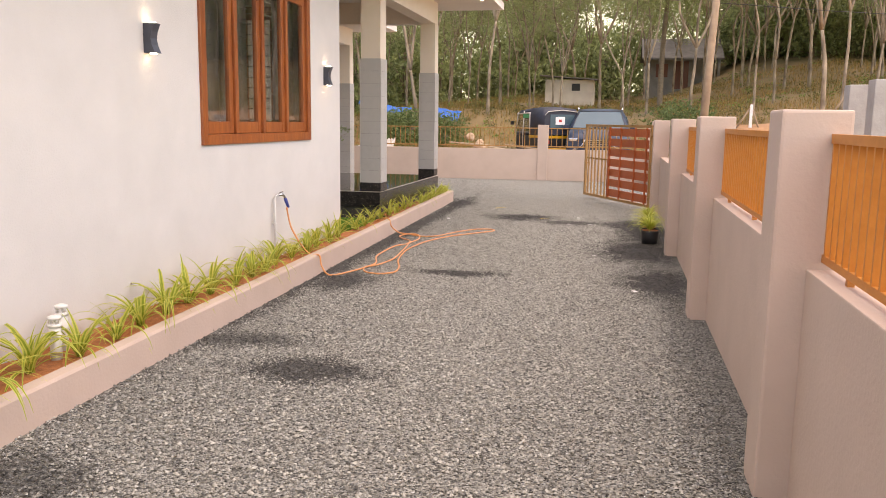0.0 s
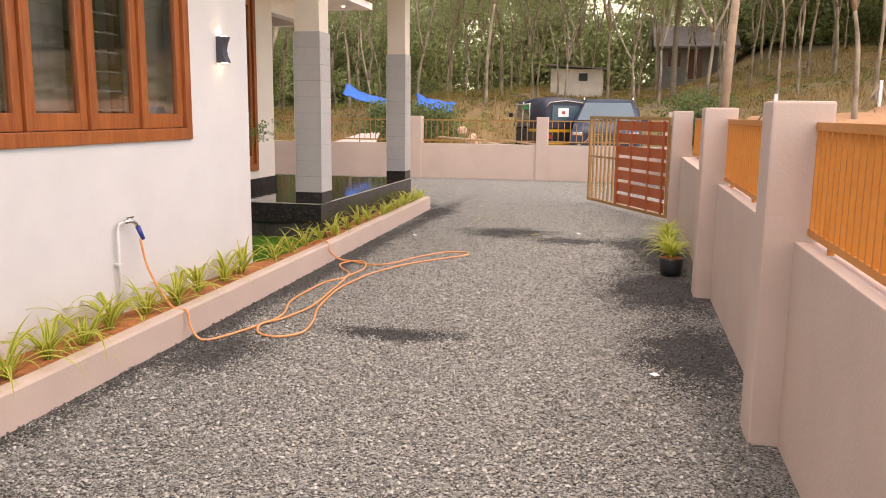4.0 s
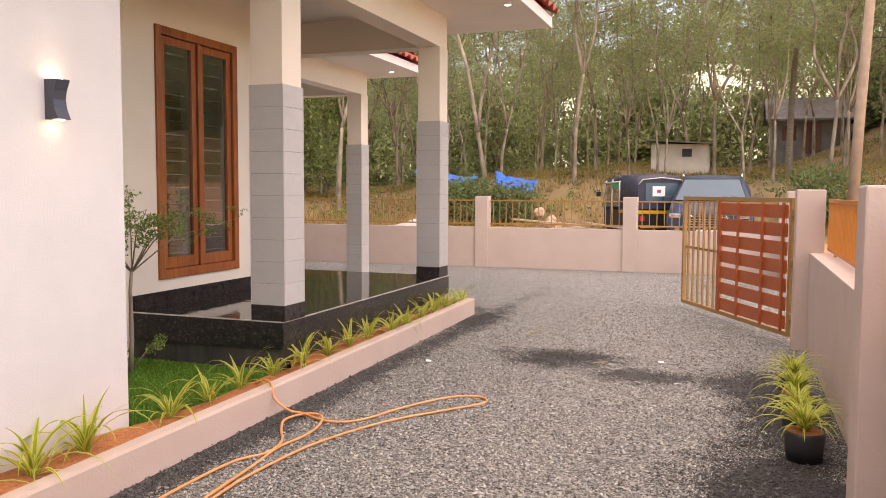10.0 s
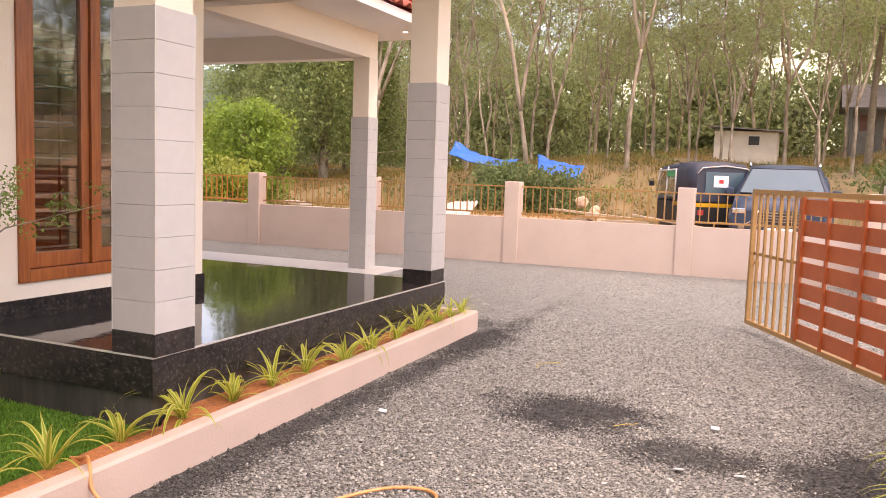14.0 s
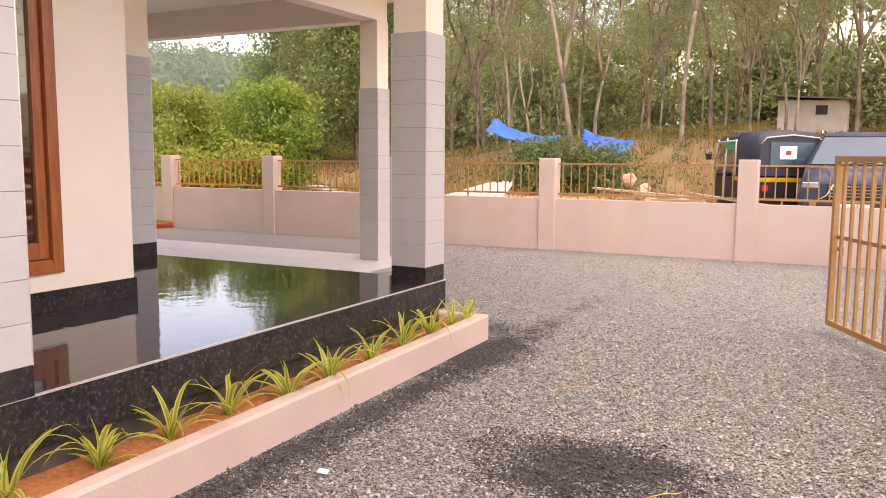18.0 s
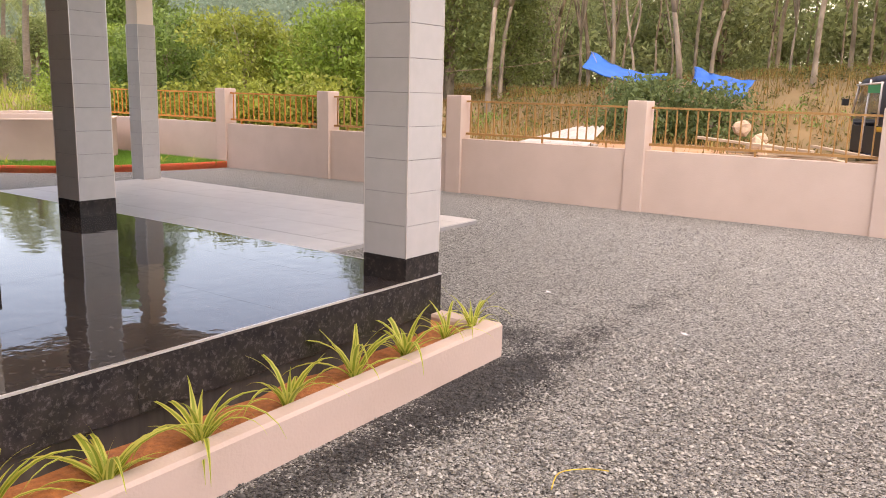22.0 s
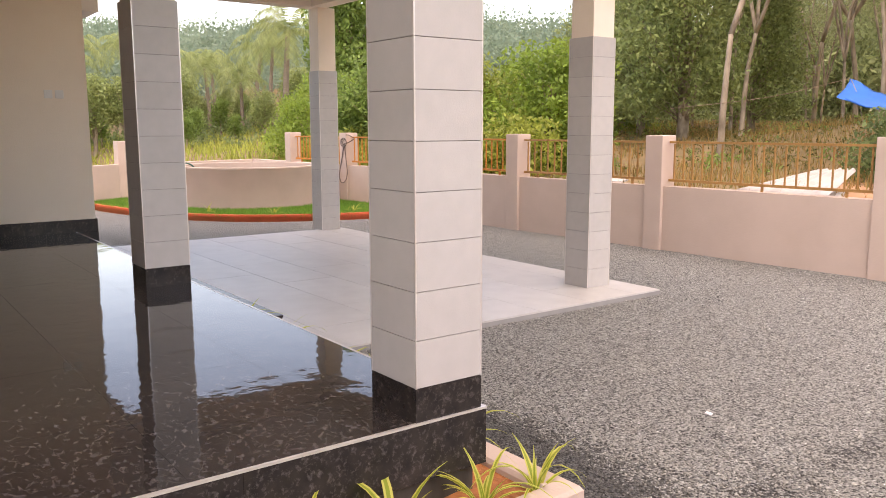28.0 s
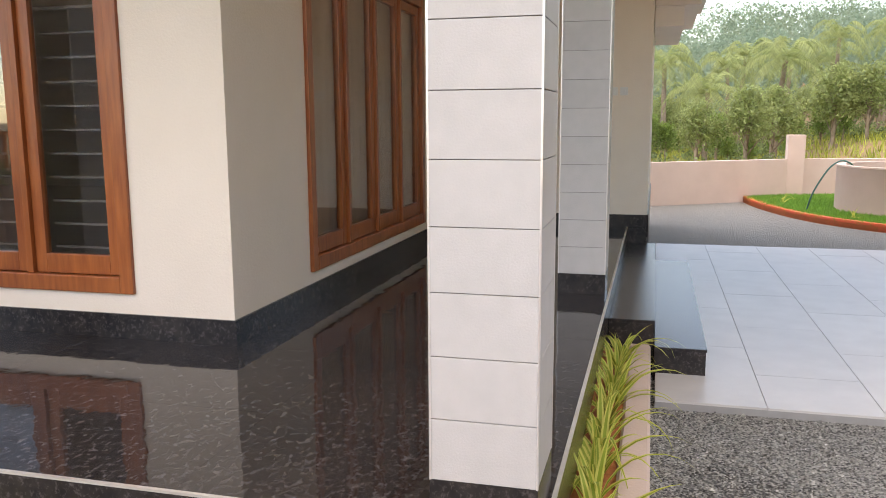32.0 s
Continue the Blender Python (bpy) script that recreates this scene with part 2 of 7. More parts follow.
def glassmat():
    m = bpy.data.materials.new("window_glass")
    m.use_nodes = True
    n, l = m.node_tree.nodes, m.node_tree.links
    n.remove(n["Principled BSDF"])
    g, t, mx, f, pw, sc = (n.new(k) for k in ("ShaderNodeBsdfGlossy", "ShaderNodeBsdfTransparent", "ShaderNodeMixShader", "ShaderNodeLayerWeight", "ShaderNodeMath", "ShaderNodeMath"))
    g.inputs["Roughness"].default_value = 0.02
    t.inputs["Color"].default_value = (0.84, 0.86, 0.86, 1)
    f.inputs["Blend"].default_value = 0.5
    pw.operation, sc.operation = "POWER", "MULTIPLY_ADD"
    pw.inputs[1].default_value = 4.0
    sc.inputs[1].default_value, sc.inputs[2].default_value = 0.55, 0.13
    l.new(f.outputs["Facing"], pw.inputs[0])
    l.new(pw.outputs[0], sc.inputs[0])
    l.new(sc.outputs[0], mx.inputs[0])
    l.new(t.outputs[0], mx.inputs[1])
    l.new(g.outputs[0], mx.inputs[2])
    l.new(mx.outputs[0], n["Material Output"].inputs["Surface"])
    return m


M_GLASS = glassmat()


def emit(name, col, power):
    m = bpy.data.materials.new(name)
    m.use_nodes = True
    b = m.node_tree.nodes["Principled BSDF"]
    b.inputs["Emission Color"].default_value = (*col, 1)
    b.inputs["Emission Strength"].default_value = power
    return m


M_GLOW = emit("warm_led", (1.0, 0.85, 0.65), 5.0)


def gravel_material(name):
    """Crushed grey stone with damp dark patches of their own shape."""
    m = bpy.data.materials.new(name)
    m.use_nodes = True
    n, l = m.node_tree.nodes, m.node_tree.links
    b = n["Principled BSDF"]
    b.inputs["Roughness"].default_value = 0.8
    geo = n.new("ShaderNodeNewGeometry")
    vo = n.new("ShaderNodeTexVoronoi")
    vo.inputs["Scale"].default_value = 110
    l.new(geo.outputs["Position"], vo.inputs["Vector"])
    r = n.new("ShaderNodeValToRGB")
    for p, c in ((0.0, (0.008, 0.009, 0.009)), (0.35, (0.032, 0.034, 0.032)), (0.75, (0.092, 0.095, 0.087)), (1.0, (0.48, 0.485, 0.44))):
        e = r.color_ramp.elements.new(p) if 0 < p < 1 else r.color_ramp.elements[int(p)]
        e.position, e.color = p, (*c, 1)
    sep = n.new("ShaderNodeSeparateColor")
    l.new(vo.outputs["Color"], sep.inputs[0])
    mixv = n.new("ShaderNodeMath")
    mixv.operation = "MULTIPLY_ADD"
    l.new(sep.outputs[0], mixv.inputs[0])
    mixv.inputs[1].default_value = 0.25
    isl = n.new("ShaderNodeMath")
    isl.operation = "MULTIPLY"
    isl.inputs[1].default_value = 0.75
    l.new(geo.outputs["Random Per Island"], isl.inputs[0])
    l.new(isl.outputs[0], mixv.inputs[2])
    l.new(mixv.outputs[0] if name == "loose_gravel" else sep.outputs[0], r.inputs[0])
    col = r.outputs[0]
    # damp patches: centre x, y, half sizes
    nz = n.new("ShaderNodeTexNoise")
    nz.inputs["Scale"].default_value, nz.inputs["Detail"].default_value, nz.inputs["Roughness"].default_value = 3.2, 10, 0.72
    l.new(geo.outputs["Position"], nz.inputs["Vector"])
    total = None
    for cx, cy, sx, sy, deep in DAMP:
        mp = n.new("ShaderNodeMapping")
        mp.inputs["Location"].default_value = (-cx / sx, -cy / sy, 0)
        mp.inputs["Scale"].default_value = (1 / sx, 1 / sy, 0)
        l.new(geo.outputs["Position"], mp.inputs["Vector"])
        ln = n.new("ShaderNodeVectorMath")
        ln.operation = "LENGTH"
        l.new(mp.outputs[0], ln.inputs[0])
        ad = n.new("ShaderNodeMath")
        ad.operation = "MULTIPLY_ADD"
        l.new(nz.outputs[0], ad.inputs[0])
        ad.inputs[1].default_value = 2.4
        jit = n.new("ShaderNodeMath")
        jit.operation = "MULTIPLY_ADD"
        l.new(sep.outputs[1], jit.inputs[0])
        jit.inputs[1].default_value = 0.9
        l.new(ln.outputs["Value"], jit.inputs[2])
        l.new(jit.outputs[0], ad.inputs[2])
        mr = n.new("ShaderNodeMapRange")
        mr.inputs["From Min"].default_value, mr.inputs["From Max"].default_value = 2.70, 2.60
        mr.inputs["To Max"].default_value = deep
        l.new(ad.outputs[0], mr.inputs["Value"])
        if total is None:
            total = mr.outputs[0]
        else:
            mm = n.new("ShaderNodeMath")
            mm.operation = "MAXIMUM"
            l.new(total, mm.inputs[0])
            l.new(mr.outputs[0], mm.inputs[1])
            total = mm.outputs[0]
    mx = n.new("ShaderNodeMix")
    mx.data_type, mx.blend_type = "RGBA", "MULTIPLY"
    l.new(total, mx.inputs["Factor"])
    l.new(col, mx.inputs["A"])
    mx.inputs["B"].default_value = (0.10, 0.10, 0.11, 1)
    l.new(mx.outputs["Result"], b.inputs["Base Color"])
    bp = n.new("ShaderNodeBump")
    bp.inputs["Strength"].default_value, bp.inputs["Distance"].default_value = 1.0, 0.02
    l.new(vo.outputs["Distance"], bp.inputs["Height"])
    bp.invert = True
    if name != "loose_gravel":
        l.new(bp.outputs[0], b.inputs["Normal"])
    return m


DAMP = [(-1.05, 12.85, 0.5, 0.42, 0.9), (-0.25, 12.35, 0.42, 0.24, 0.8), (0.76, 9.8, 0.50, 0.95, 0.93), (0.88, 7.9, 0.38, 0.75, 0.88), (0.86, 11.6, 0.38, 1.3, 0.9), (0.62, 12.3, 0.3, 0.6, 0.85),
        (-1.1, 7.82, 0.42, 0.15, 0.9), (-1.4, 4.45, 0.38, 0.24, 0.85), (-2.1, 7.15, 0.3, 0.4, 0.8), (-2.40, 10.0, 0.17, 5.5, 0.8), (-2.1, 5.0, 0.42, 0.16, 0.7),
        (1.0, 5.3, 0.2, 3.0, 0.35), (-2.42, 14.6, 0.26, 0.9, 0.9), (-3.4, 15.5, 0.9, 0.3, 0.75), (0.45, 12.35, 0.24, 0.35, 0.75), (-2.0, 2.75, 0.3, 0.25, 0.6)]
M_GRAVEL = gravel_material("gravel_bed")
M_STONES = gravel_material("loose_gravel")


def ground_material():
    m = mat("hillside_earth", (0.25, 0.165, 0.075), 0.95, col2=(0.14, 0.105, 0.047), scale=1.1, bump=1.0, bscale=3, detail=10)
    return m


M_EARTH = ground_material()
# flat green emission in place of distant haze, no real light source
M_HAZE_GLOW = emit("glowing_haze_backdrop", (0.28, 0.33, 0.20), 0.55)

# ---- mesh helpers ----
def bx(bm, x0, y0, z0, x1, y1, z1, bev=0.0):
    vs = [bm.verts.new(p) for p in ((x0, y0, z0), (x1, y0, z0), (x1, y1, z0), (x0, y1, z0), (x0, y0, z1), (x1, y0, z1), (x1, y1, z1), (x0, y1, z1))]
    fs = [bm.faces.new([vs[i] for i in f]) for f in ((3, 2, 1, 0), (4, 5, 6, 7), (0, 1, 5, 4), (1, 2, 6, 5), (2, 3, 7, 6), (3, 0, 4, 7))]
    if bev:
        bmesh.ops.bevel(bm, geom=list({e for f in fs for e in f.edges}), offset=bev, segments=2, affect="EDGES", profile=0.6)
    return bm


def box(*a, bev=0.0):
    return bx(bmesh.new(), *a, bev=bev)


def tube(pts, radii, sides=8, cap=True):
    """A tube through points, with a radius at each."""
    bm = bmesh.new()
    add_tube(bm, pts, radii, sides, cap)
    return bm


def add_tube(bm, pts, radii, sides=8, cap=True):
    pts = [Vector(p) for p in pts]
    rings = []
    up = Vector((0.13, 0.21, 1))
    for i, p in enumerate(pts):
        d = (pts[min(i + 1, len(pts) - 1)] - pts[max(i - 1, 0)]).normalized()
        a = d.cross(up if abs(d.z) < 0.95 else Vector((1, 0.1, 0))).normalized()
        b = d.cross(a)
        r = radii[i] if isinstance(radii, (list, tuple)) else radii
        rings.append([bm.verts.new(p + r * (math.cos(2 * math.pi * k / sides) * a + math.sin(2 * math.pi * k / sides) * b)) for k in range(sides)])
    for r0, r1 in zip(rings, rings[1:]):
        for k in range(sides):
            bm.faces.new((r0[k], r0[(k + 1) % sides], r1[(k + 1) % sides], r1[k])).smooth = True
    if cap:
        bm.faces.new(rings[0][::-1])
        bm.faces.new(rings[-1])
    return bm


def data(name, bm, material):
    me = bpy.data.meshes.new(name)
    bmesh.ops.recalc_face_normals(bm, faces=bm.faces)
    bm.to_mesh(me)
    bm.free()
    me.materials.append(material)
    return me


def part(name, bm, material, parent, label=""):
    me = bm if isinstance(bm, bpy.types.Mesh) else data(name, bm, material)
    ob = new(name, me)
    ob.parent = parent
    ob.matrix_parent_inverse = parent.matrix_basis.inverted()
    if label:
        ob["label"] = label
    return ob


def thing(name, at, label, category, group=""):
    e = new(name)
    e.empty_display_size = 0.1
    e.matrix_basis = Matrix.Translation(at)
    return tagged(e, label, category, group)


def solid(name, bm, material, label="", category="", kind="", group=""):
    return tagged(new(name, data(name, bm, material)), label, category, group, kind)


def wall(name, axis, pos, thick, a0, a1, z0, z1, holes=(), material=None, label=""):
    """A wall whose outer face lies at pos on the axis and which reaches back by thick, with openings cut through."""
    us = sorted({a0, a1, *[h[0] for h in holes], *[h[1] for h in holes]})
    zs = sorted({z0, z1, *[h[2] for h in holes], *[h[3] for h in holes]})
    bm = bmesh.new()
    full = lambda i, k: 0 <= i < len(us) - 1 and 0 <= k < len(zs) - 1 and not any(
        h[0] <= us[i] and us[i + 1] <= h[1] and h[2] <= zs[k] and zs[k + 1] <= h[3] for h in holes)
    at = (lambda u, w, z: (pos + w, u, z)) if axis == "x" else (lambda u, w, z: (u, pos + w, z))
    q = lambda *c: bm.faces.new([bm.verts.new(at(*p)) for p in c])
    for i in range(len(us) - 1):
        for k in range(len(zs) - 1):
            if not full(i, k):
                continue
            u, v, s, t = us[i], us[i + 1], zs[k], zs[k + 1]
            q((u, 0, s), (v, 0, s), (v, 0, t), (u, 0, t))
            q((u, -thick, s), (v, -thick, s), (v, -thick, t), (u, -thick, t))
            if not full(i - 1, k):
                q((u, 0, s), (u, -thick, s), (u, -thick, t), (u, 0, t))
            if not full(i + 1, k):
                q((v, 0, s), (v, -thick, s), (v, -thick, t), (v, 0, t))
            if not full(i, k - 1):
                q((u, 0, s), (u, -thick, s), (v, -thick, s), (v, 0, s))
            if not full(i, k + 1):
                q((u, 0, t), (u, -thick, t), (v, -thick, t), (v, 0, t))
    bmesh.ops.remove_doubles(bm, verts=bm.verts, dist=0.0005)
    return solid(name, bm, material, label, "wall", "structure")


# ---- plan, metres ----
XA, YA = -2.835, 9.25          # wing wall and its corner
XW2, YW3, XW4 = -4.34, 13.13, -9.3
ZP = 0.505                     # porch floor
PX, PY0, PY1 = -2.862, 11.0, 14.832
ZB, ZS = 3.22, 3.6              # beam underside, soffit
APX0, APX1, APY0, APY1, ZA = -11.28, -5.34, 15.13, 19.0, 0.05


def smooth(a, b, v):
    t = min(max((v - a) / (b - a), 0), 1)
    return t * t * (3 - 2 * t)


def lie(x, y):
    """Height of the land."""
    z = -0.03
    out = smooth(21.8, 23.0, y)
    z += 0.33 * out + 0.28 * smooth(-2.6, -4.2, x) * smooth(22.6, 24.0, y)
    side = 0.45 + 0.55 * smooth(-16, -6, x)
    z += side * (1.45 * smooth(26.3, 34, y) + 0.05 * min(max(y - 34, 0), 60))
    z += 0.105 * min(max(y - 27, 0), 60) * smooth(0.5, 13, x)
    z += smooth(2.0, 3.4, x) * 0.3 * smooth(30, 20, y)
    d = math.hypot(x + 2, y - 10)
    west = smooth(-4, -40, x)
    z += west * 21 * smooth(75, 250, d) * (0.8 + 0.45 * noise.noise((x * 0.013, y * 0.013, 3)))
    z += 0.25 * smooth(24, 40, d) * noise.noise((x * 0.15, y * 0.15, 0))
    if x < -19.0:
        z -= 0.5 * smooth(-19.0, -23, x) * smooth(26, 20, y)
    return z


def build_ground():
    n = 190
    ax = np.linspace(-1, 1, n)
    ax = np.sign(ax) * (60 * np.abs(ax) + 840 * np.abs(ax) ** 4)
    bm = bmesh.new()
    g = [[bm.verts.new((x - 5, y + 12, lie(x - 5, y + 12))) for x in ax] for y in ax]
    for j in range(n - 1):
        for i in range(n - 1):
            bm.faces.new((g[j][i], g[j][i + 1], g[j + 1][i + 1], g[j + 1][i])).smooth = True
    return solid("ground", bm, M_EARTH, "earth and dry grass of the rising hillside", "ground", "structure")


build_ground()
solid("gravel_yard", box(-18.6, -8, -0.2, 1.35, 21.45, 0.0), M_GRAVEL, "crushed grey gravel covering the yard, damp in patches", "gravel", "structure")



def earth_road():
    """Bare orange earth beyond the front wall and beside the yard."""
    bm = bmesh.new()
    xs, ys = [-7.5 + 0.7 * k for k in range(36)], [21.9 + 0.5 * k for k in range(12)]
    g = [[bm.verts.new((x, y + 0.5 * noise.noise((x * 0.4, y, 7)), lie(x, y) + 0.035 - 0.09 * smooth(26.4, 27.4, y))) for x in xs] for y in ys]
    for r, q in zip(g, g[1:]):
        for i in range(len(xs) - 1):
            bm.faces.new((r[i], r[i + 1], q[i + 1], q[i])).smooth = True
    xs, ys = [2.6 + 0.5 * k for k in range(20)], [7.0 + 0.5 * k for k in range(32)]

    def fade(x, y):
        d = math.hypot((x - 7.2) / 4.6, (y - 15) / 8.2) + 0.35 * noise.noise((x * 0.45, y * 0.45, 6))
        return 0.03 - 0.16 * smooth(0.86, 1.0, d)
    g = [[bm.verts.new((x, y, lie(x, y) + fade(x, y))) for x in xs] for y in ys]
    for r, q in zip(g, g[1:]):
        for i in range(len(xs) - 1):
            bm.faces.new((r[i], r[i + 1], q[i + 1], q[i])).smooth = True
    xs, ys = [3.7 + 0.7 * k for k in range(20)], [26.0 + 0.6 * k for k in range(12)]
    g = [[bm.verts.new((x, y, lie(x, y) + 0.05 + 0.05 * noise.noise((x, y, 2)) - 0.5 * smooth(31.6 + 1.2 * noise.noise((x * 0.5, 0, 4)), 32.6, y) - 0.3 * smooth(4.3, 3.8, x))) for x in xs] for y in ys]
    for r, q in zip(g, g[1:]):
        for i in range(len(xs) - 1):
            bm.faces.new((r[i], r[i + 1], q[i + 1], q[i])).smooth = True
    solid("road", bm, M_CLAY, "bare orange-brown earth track outside the boundary wall", "earth road", "structure")


M_CLAY = mat("bare_orange_earth", (0.50, 0.27, 0.14), 0.95, col2=(0.34, 0.19, 0.105), scale=3, bump=0.6, bscale=18, detail=10)
earth_road()

# house walls
WIN1 = (5.92, 8.262, 1.285, 2.80)
FW = (11.37, 12.585, 0.735, 2.965)
WIN3 = (-7.71, -5.26, 0.70, 2.6)
WIN4 = (-4.12, -3.06, 1.285, 2.80)
DOOR = (-9.28, -8.42, 0.5, 2.7)
wall("wall_east", "x", XA, 0.22, -7.9, YA, -0.2, 3.6, [WIN1], M_WHITE, "white painted wing wall with a wooden window")
wall("wall_recess", "y", YA, 0.22, XW2, XA - 0.221, -0.2, 3.6, [WIN4], M_WHITE, "white painted return wall beside the small lawn")
wall("wall_porch_east", "x", XW2, 0.22, YA + 0.001, YW3, -0.2, 3.6, [FW], M_IVORY, "ivory painted porch wall with a tall wooden window")
wall("wall_porch_north", "y", YW3 - 0.002, 0.22, XW4, XW2 - 0.221, -0.2, 3.6, [WIN3, DOOR], M_IVORY, "ivory painted wall with the main door")
wall("wall_porch_end", "x", XW4, 0.22, YW3, 15.03, -0.2, 3.6, [], M_IVORY, "ivory painted end wall of the porch")
wall("wall_north", "y", 15.032, 0.22, -13.6, XW4 - 0.221, -0.2, 3.6, [], M_IVORY, "ivory painted rear wall of the house")
wall("wall_west", "x", -13.4, 0.22, -7.9, 14.86, -0.2, 3.6, [], M_WHITE, "white painted outer wall of the house")
wall("wall_south", "y", -7.7, 0.22, -13.4, XA - 0.2, -0.2, 3.6, [], M_WHITE, "white painted outer wall of the house")
solid("floor", box(-13.39, -7.69, 0.3, XA - 0.23, YA - 0.23, 0.45), M_INSIDE, "plain floor inside the house", "floor", "structure")
solid("floor_hall", box(-13.39, YA - 0.23, 0.3, XW2 - 0.23, YW3 - 0.23, 0.45), M_INSIDE, "plain floor inside the house", "floor", "structure")

# ---- porch ----
def skirting():
    bm = bmesh.new()
    h = ZP + 0.125
    bx(bm, XW2 + 0.001, PY0 + 0.004, ZP - 0.1, XW2 + 0.014, YW3 + 0.014, h)
    bx(bm, XW4 + 0.014, YW3, ZP - 0.1, XW2 + 0.001, YW3 + 0.013, h)
    bx(bm, XW4 + 0.001, YW3, ZP - 0.1, XW4 + 0.013, 15.045, h)
    bx(bm, -13.5, 15.034, -0.1, XW4 + 0.013, 15.047, h)
    return solid("baseboard", bm, M_GRAN_ROUGH, "black granite skirting along the porch walls", "skirting", "structure")


skirting()
solid("porch_core", box(XW2 + 0.002, PY0 + 0.02, -0.1, PX - 0.03, PY1 - 0.02, ZP - 0.024), M_DAMP, "raised masonry base of the porch", "porch base", "structure")
solid("porch_core_hall", box(XW4 + 0.002, YW3 + 0.002, -0.1, XW2 + 0.002, PY1 - 0.02, ZP - 0.024), M_DAMP, "raised masonry base of the porch", "porch base", "structure")
BEAMS = [(-3.125, 9.26, -2.875, 14.8), (XW4, 14.55, -2.876, 14.801), (-6.043, 14.802, -5.793, 18.757), (-11.405, 18.507, -6.044, 18.757), (-11.405, 15.1, -11.155, 18.506)]
bm = bmesh.new()
for b in BEAMS:
    bx(bm, b[0], b[1], ZB, b[2], b[3], ZS + 0.01)
solid("beam", bm, M_BEAM_BOUNCE, "ivory painted roof beams of porch and carport", "beam", "structure")
bm = bmesh.new()
bx(bm, -13.6, -7.8, ZS, -1.82, 15.8, ZS + 0.13)
bx(bm, -12.1, 15.8, ZS + 0.002, -4.88, 19.35, ZS + 0.13)
solid("ceiling", bm, M_CEIL, "painted soffit of the porch and carport roof", "ceiling", "structure")

C1, C2, C3, CF, CB = (-2.995, 11.14), (-3.003, 14.675), (-6.08, 14.667), (-5.918, 18.632), (-11.28, 18.74)


def column(cx, cy, z0, granite, label, top=2.345, e=0.0):
    t = thing("porch_column" if granite else "carport_column", (cx, cy, z0), label, "column", "columns of porch and carport")
    h = 0.125 if granite else 0.0
    part("shaft", box(cx - 0.135, cy - 0.135, z0, cx + 0.135 + e, cy + 0.135 + 2 * e, ZB), M_IVORY, t, "ivory painted shaft")
    if granite:
        part("plinth", box(cx - 0.147, cy - 0.147, z0, cx + 0.147 + e, cy + 0.147 + 2 * e, z0 + h), M_GRAN_ROUGH, t, "black granite plinth")
    part("grout", box(cx - 0.14, cy - 0.14, z0 + h, cx + 0.14 + e, cy + 0.14 + 2 * e, top - 0.01), M_GROOVE, t, "dark grout in the joints")
    n = 10 if granite else 13
    p = (top - z0 - h) / n
    for k in range(n):
        part("cladding_tile", box(cx - 0.147, cy - 0.147, z0 + h + k * p + 0.0013, cx + 0.147 + e, cy + 0.147 + 2 * e, z0 + h + (k + 1) * p - 0.0011, bev=0.0012), M_TILE, t)
    for sx, sy in ((1, -1), (1, 1), (-1, -1), (-1, 1)):
        part("edge_strip", box(cx + sx * 0.1425 + e * (sx > 0), cy + sy * 0.1425 + 2 * e * (sy > 0), z0 + h, cx + sx * 0.1482 + e * (sx > 0), cy + sy * 0.1482 + 2 * e * (sy > 0), top - 0.005), M_TRIM, t, "thin metal edge strip")
    return t


column(*C1, ZP, True, "square column clad in grey tiles on the porch edge, ivory above", e=0.008)
column(*C2, ZP, True, "square column clad in grey tiles at the porch corner, ivory above", 2.357)
column(*C3, ZP, True, "square column clad in grey tiles beside the porch steps, ivory above")
column(*CF, ZA, False, "square grey-clad carport column standing on pale floor tiles")
column(*CB, ZA, False, "square grey-clad carport column standing on pale floor tiles")

# steps
def step(x0, y0, x1, y1, z, label):
    t = thing("step", ((x0 + x1) / 2, y0, 0.0), label, "step", "porch steps")
    part("riser", box(x0, y0, -0.05, x1, y1, z - 0.0205, bev=0.003), M_GRAN_ROUGH, t)
    part("tread", box(x0 - 0.004, y0, z - 0.02, x1 + 0.006, y1 + 0.006, z, bev=0.004), M_GRAN_ROUGH, t)


step(-9.2, PY1 + 0.013, -5.94, 15.119, 0.355, "upper black granite step up to the porch")
step(-9.03, 15.126, -5.842, 15.43, 0.215, "lower black granite step on the carport floor")

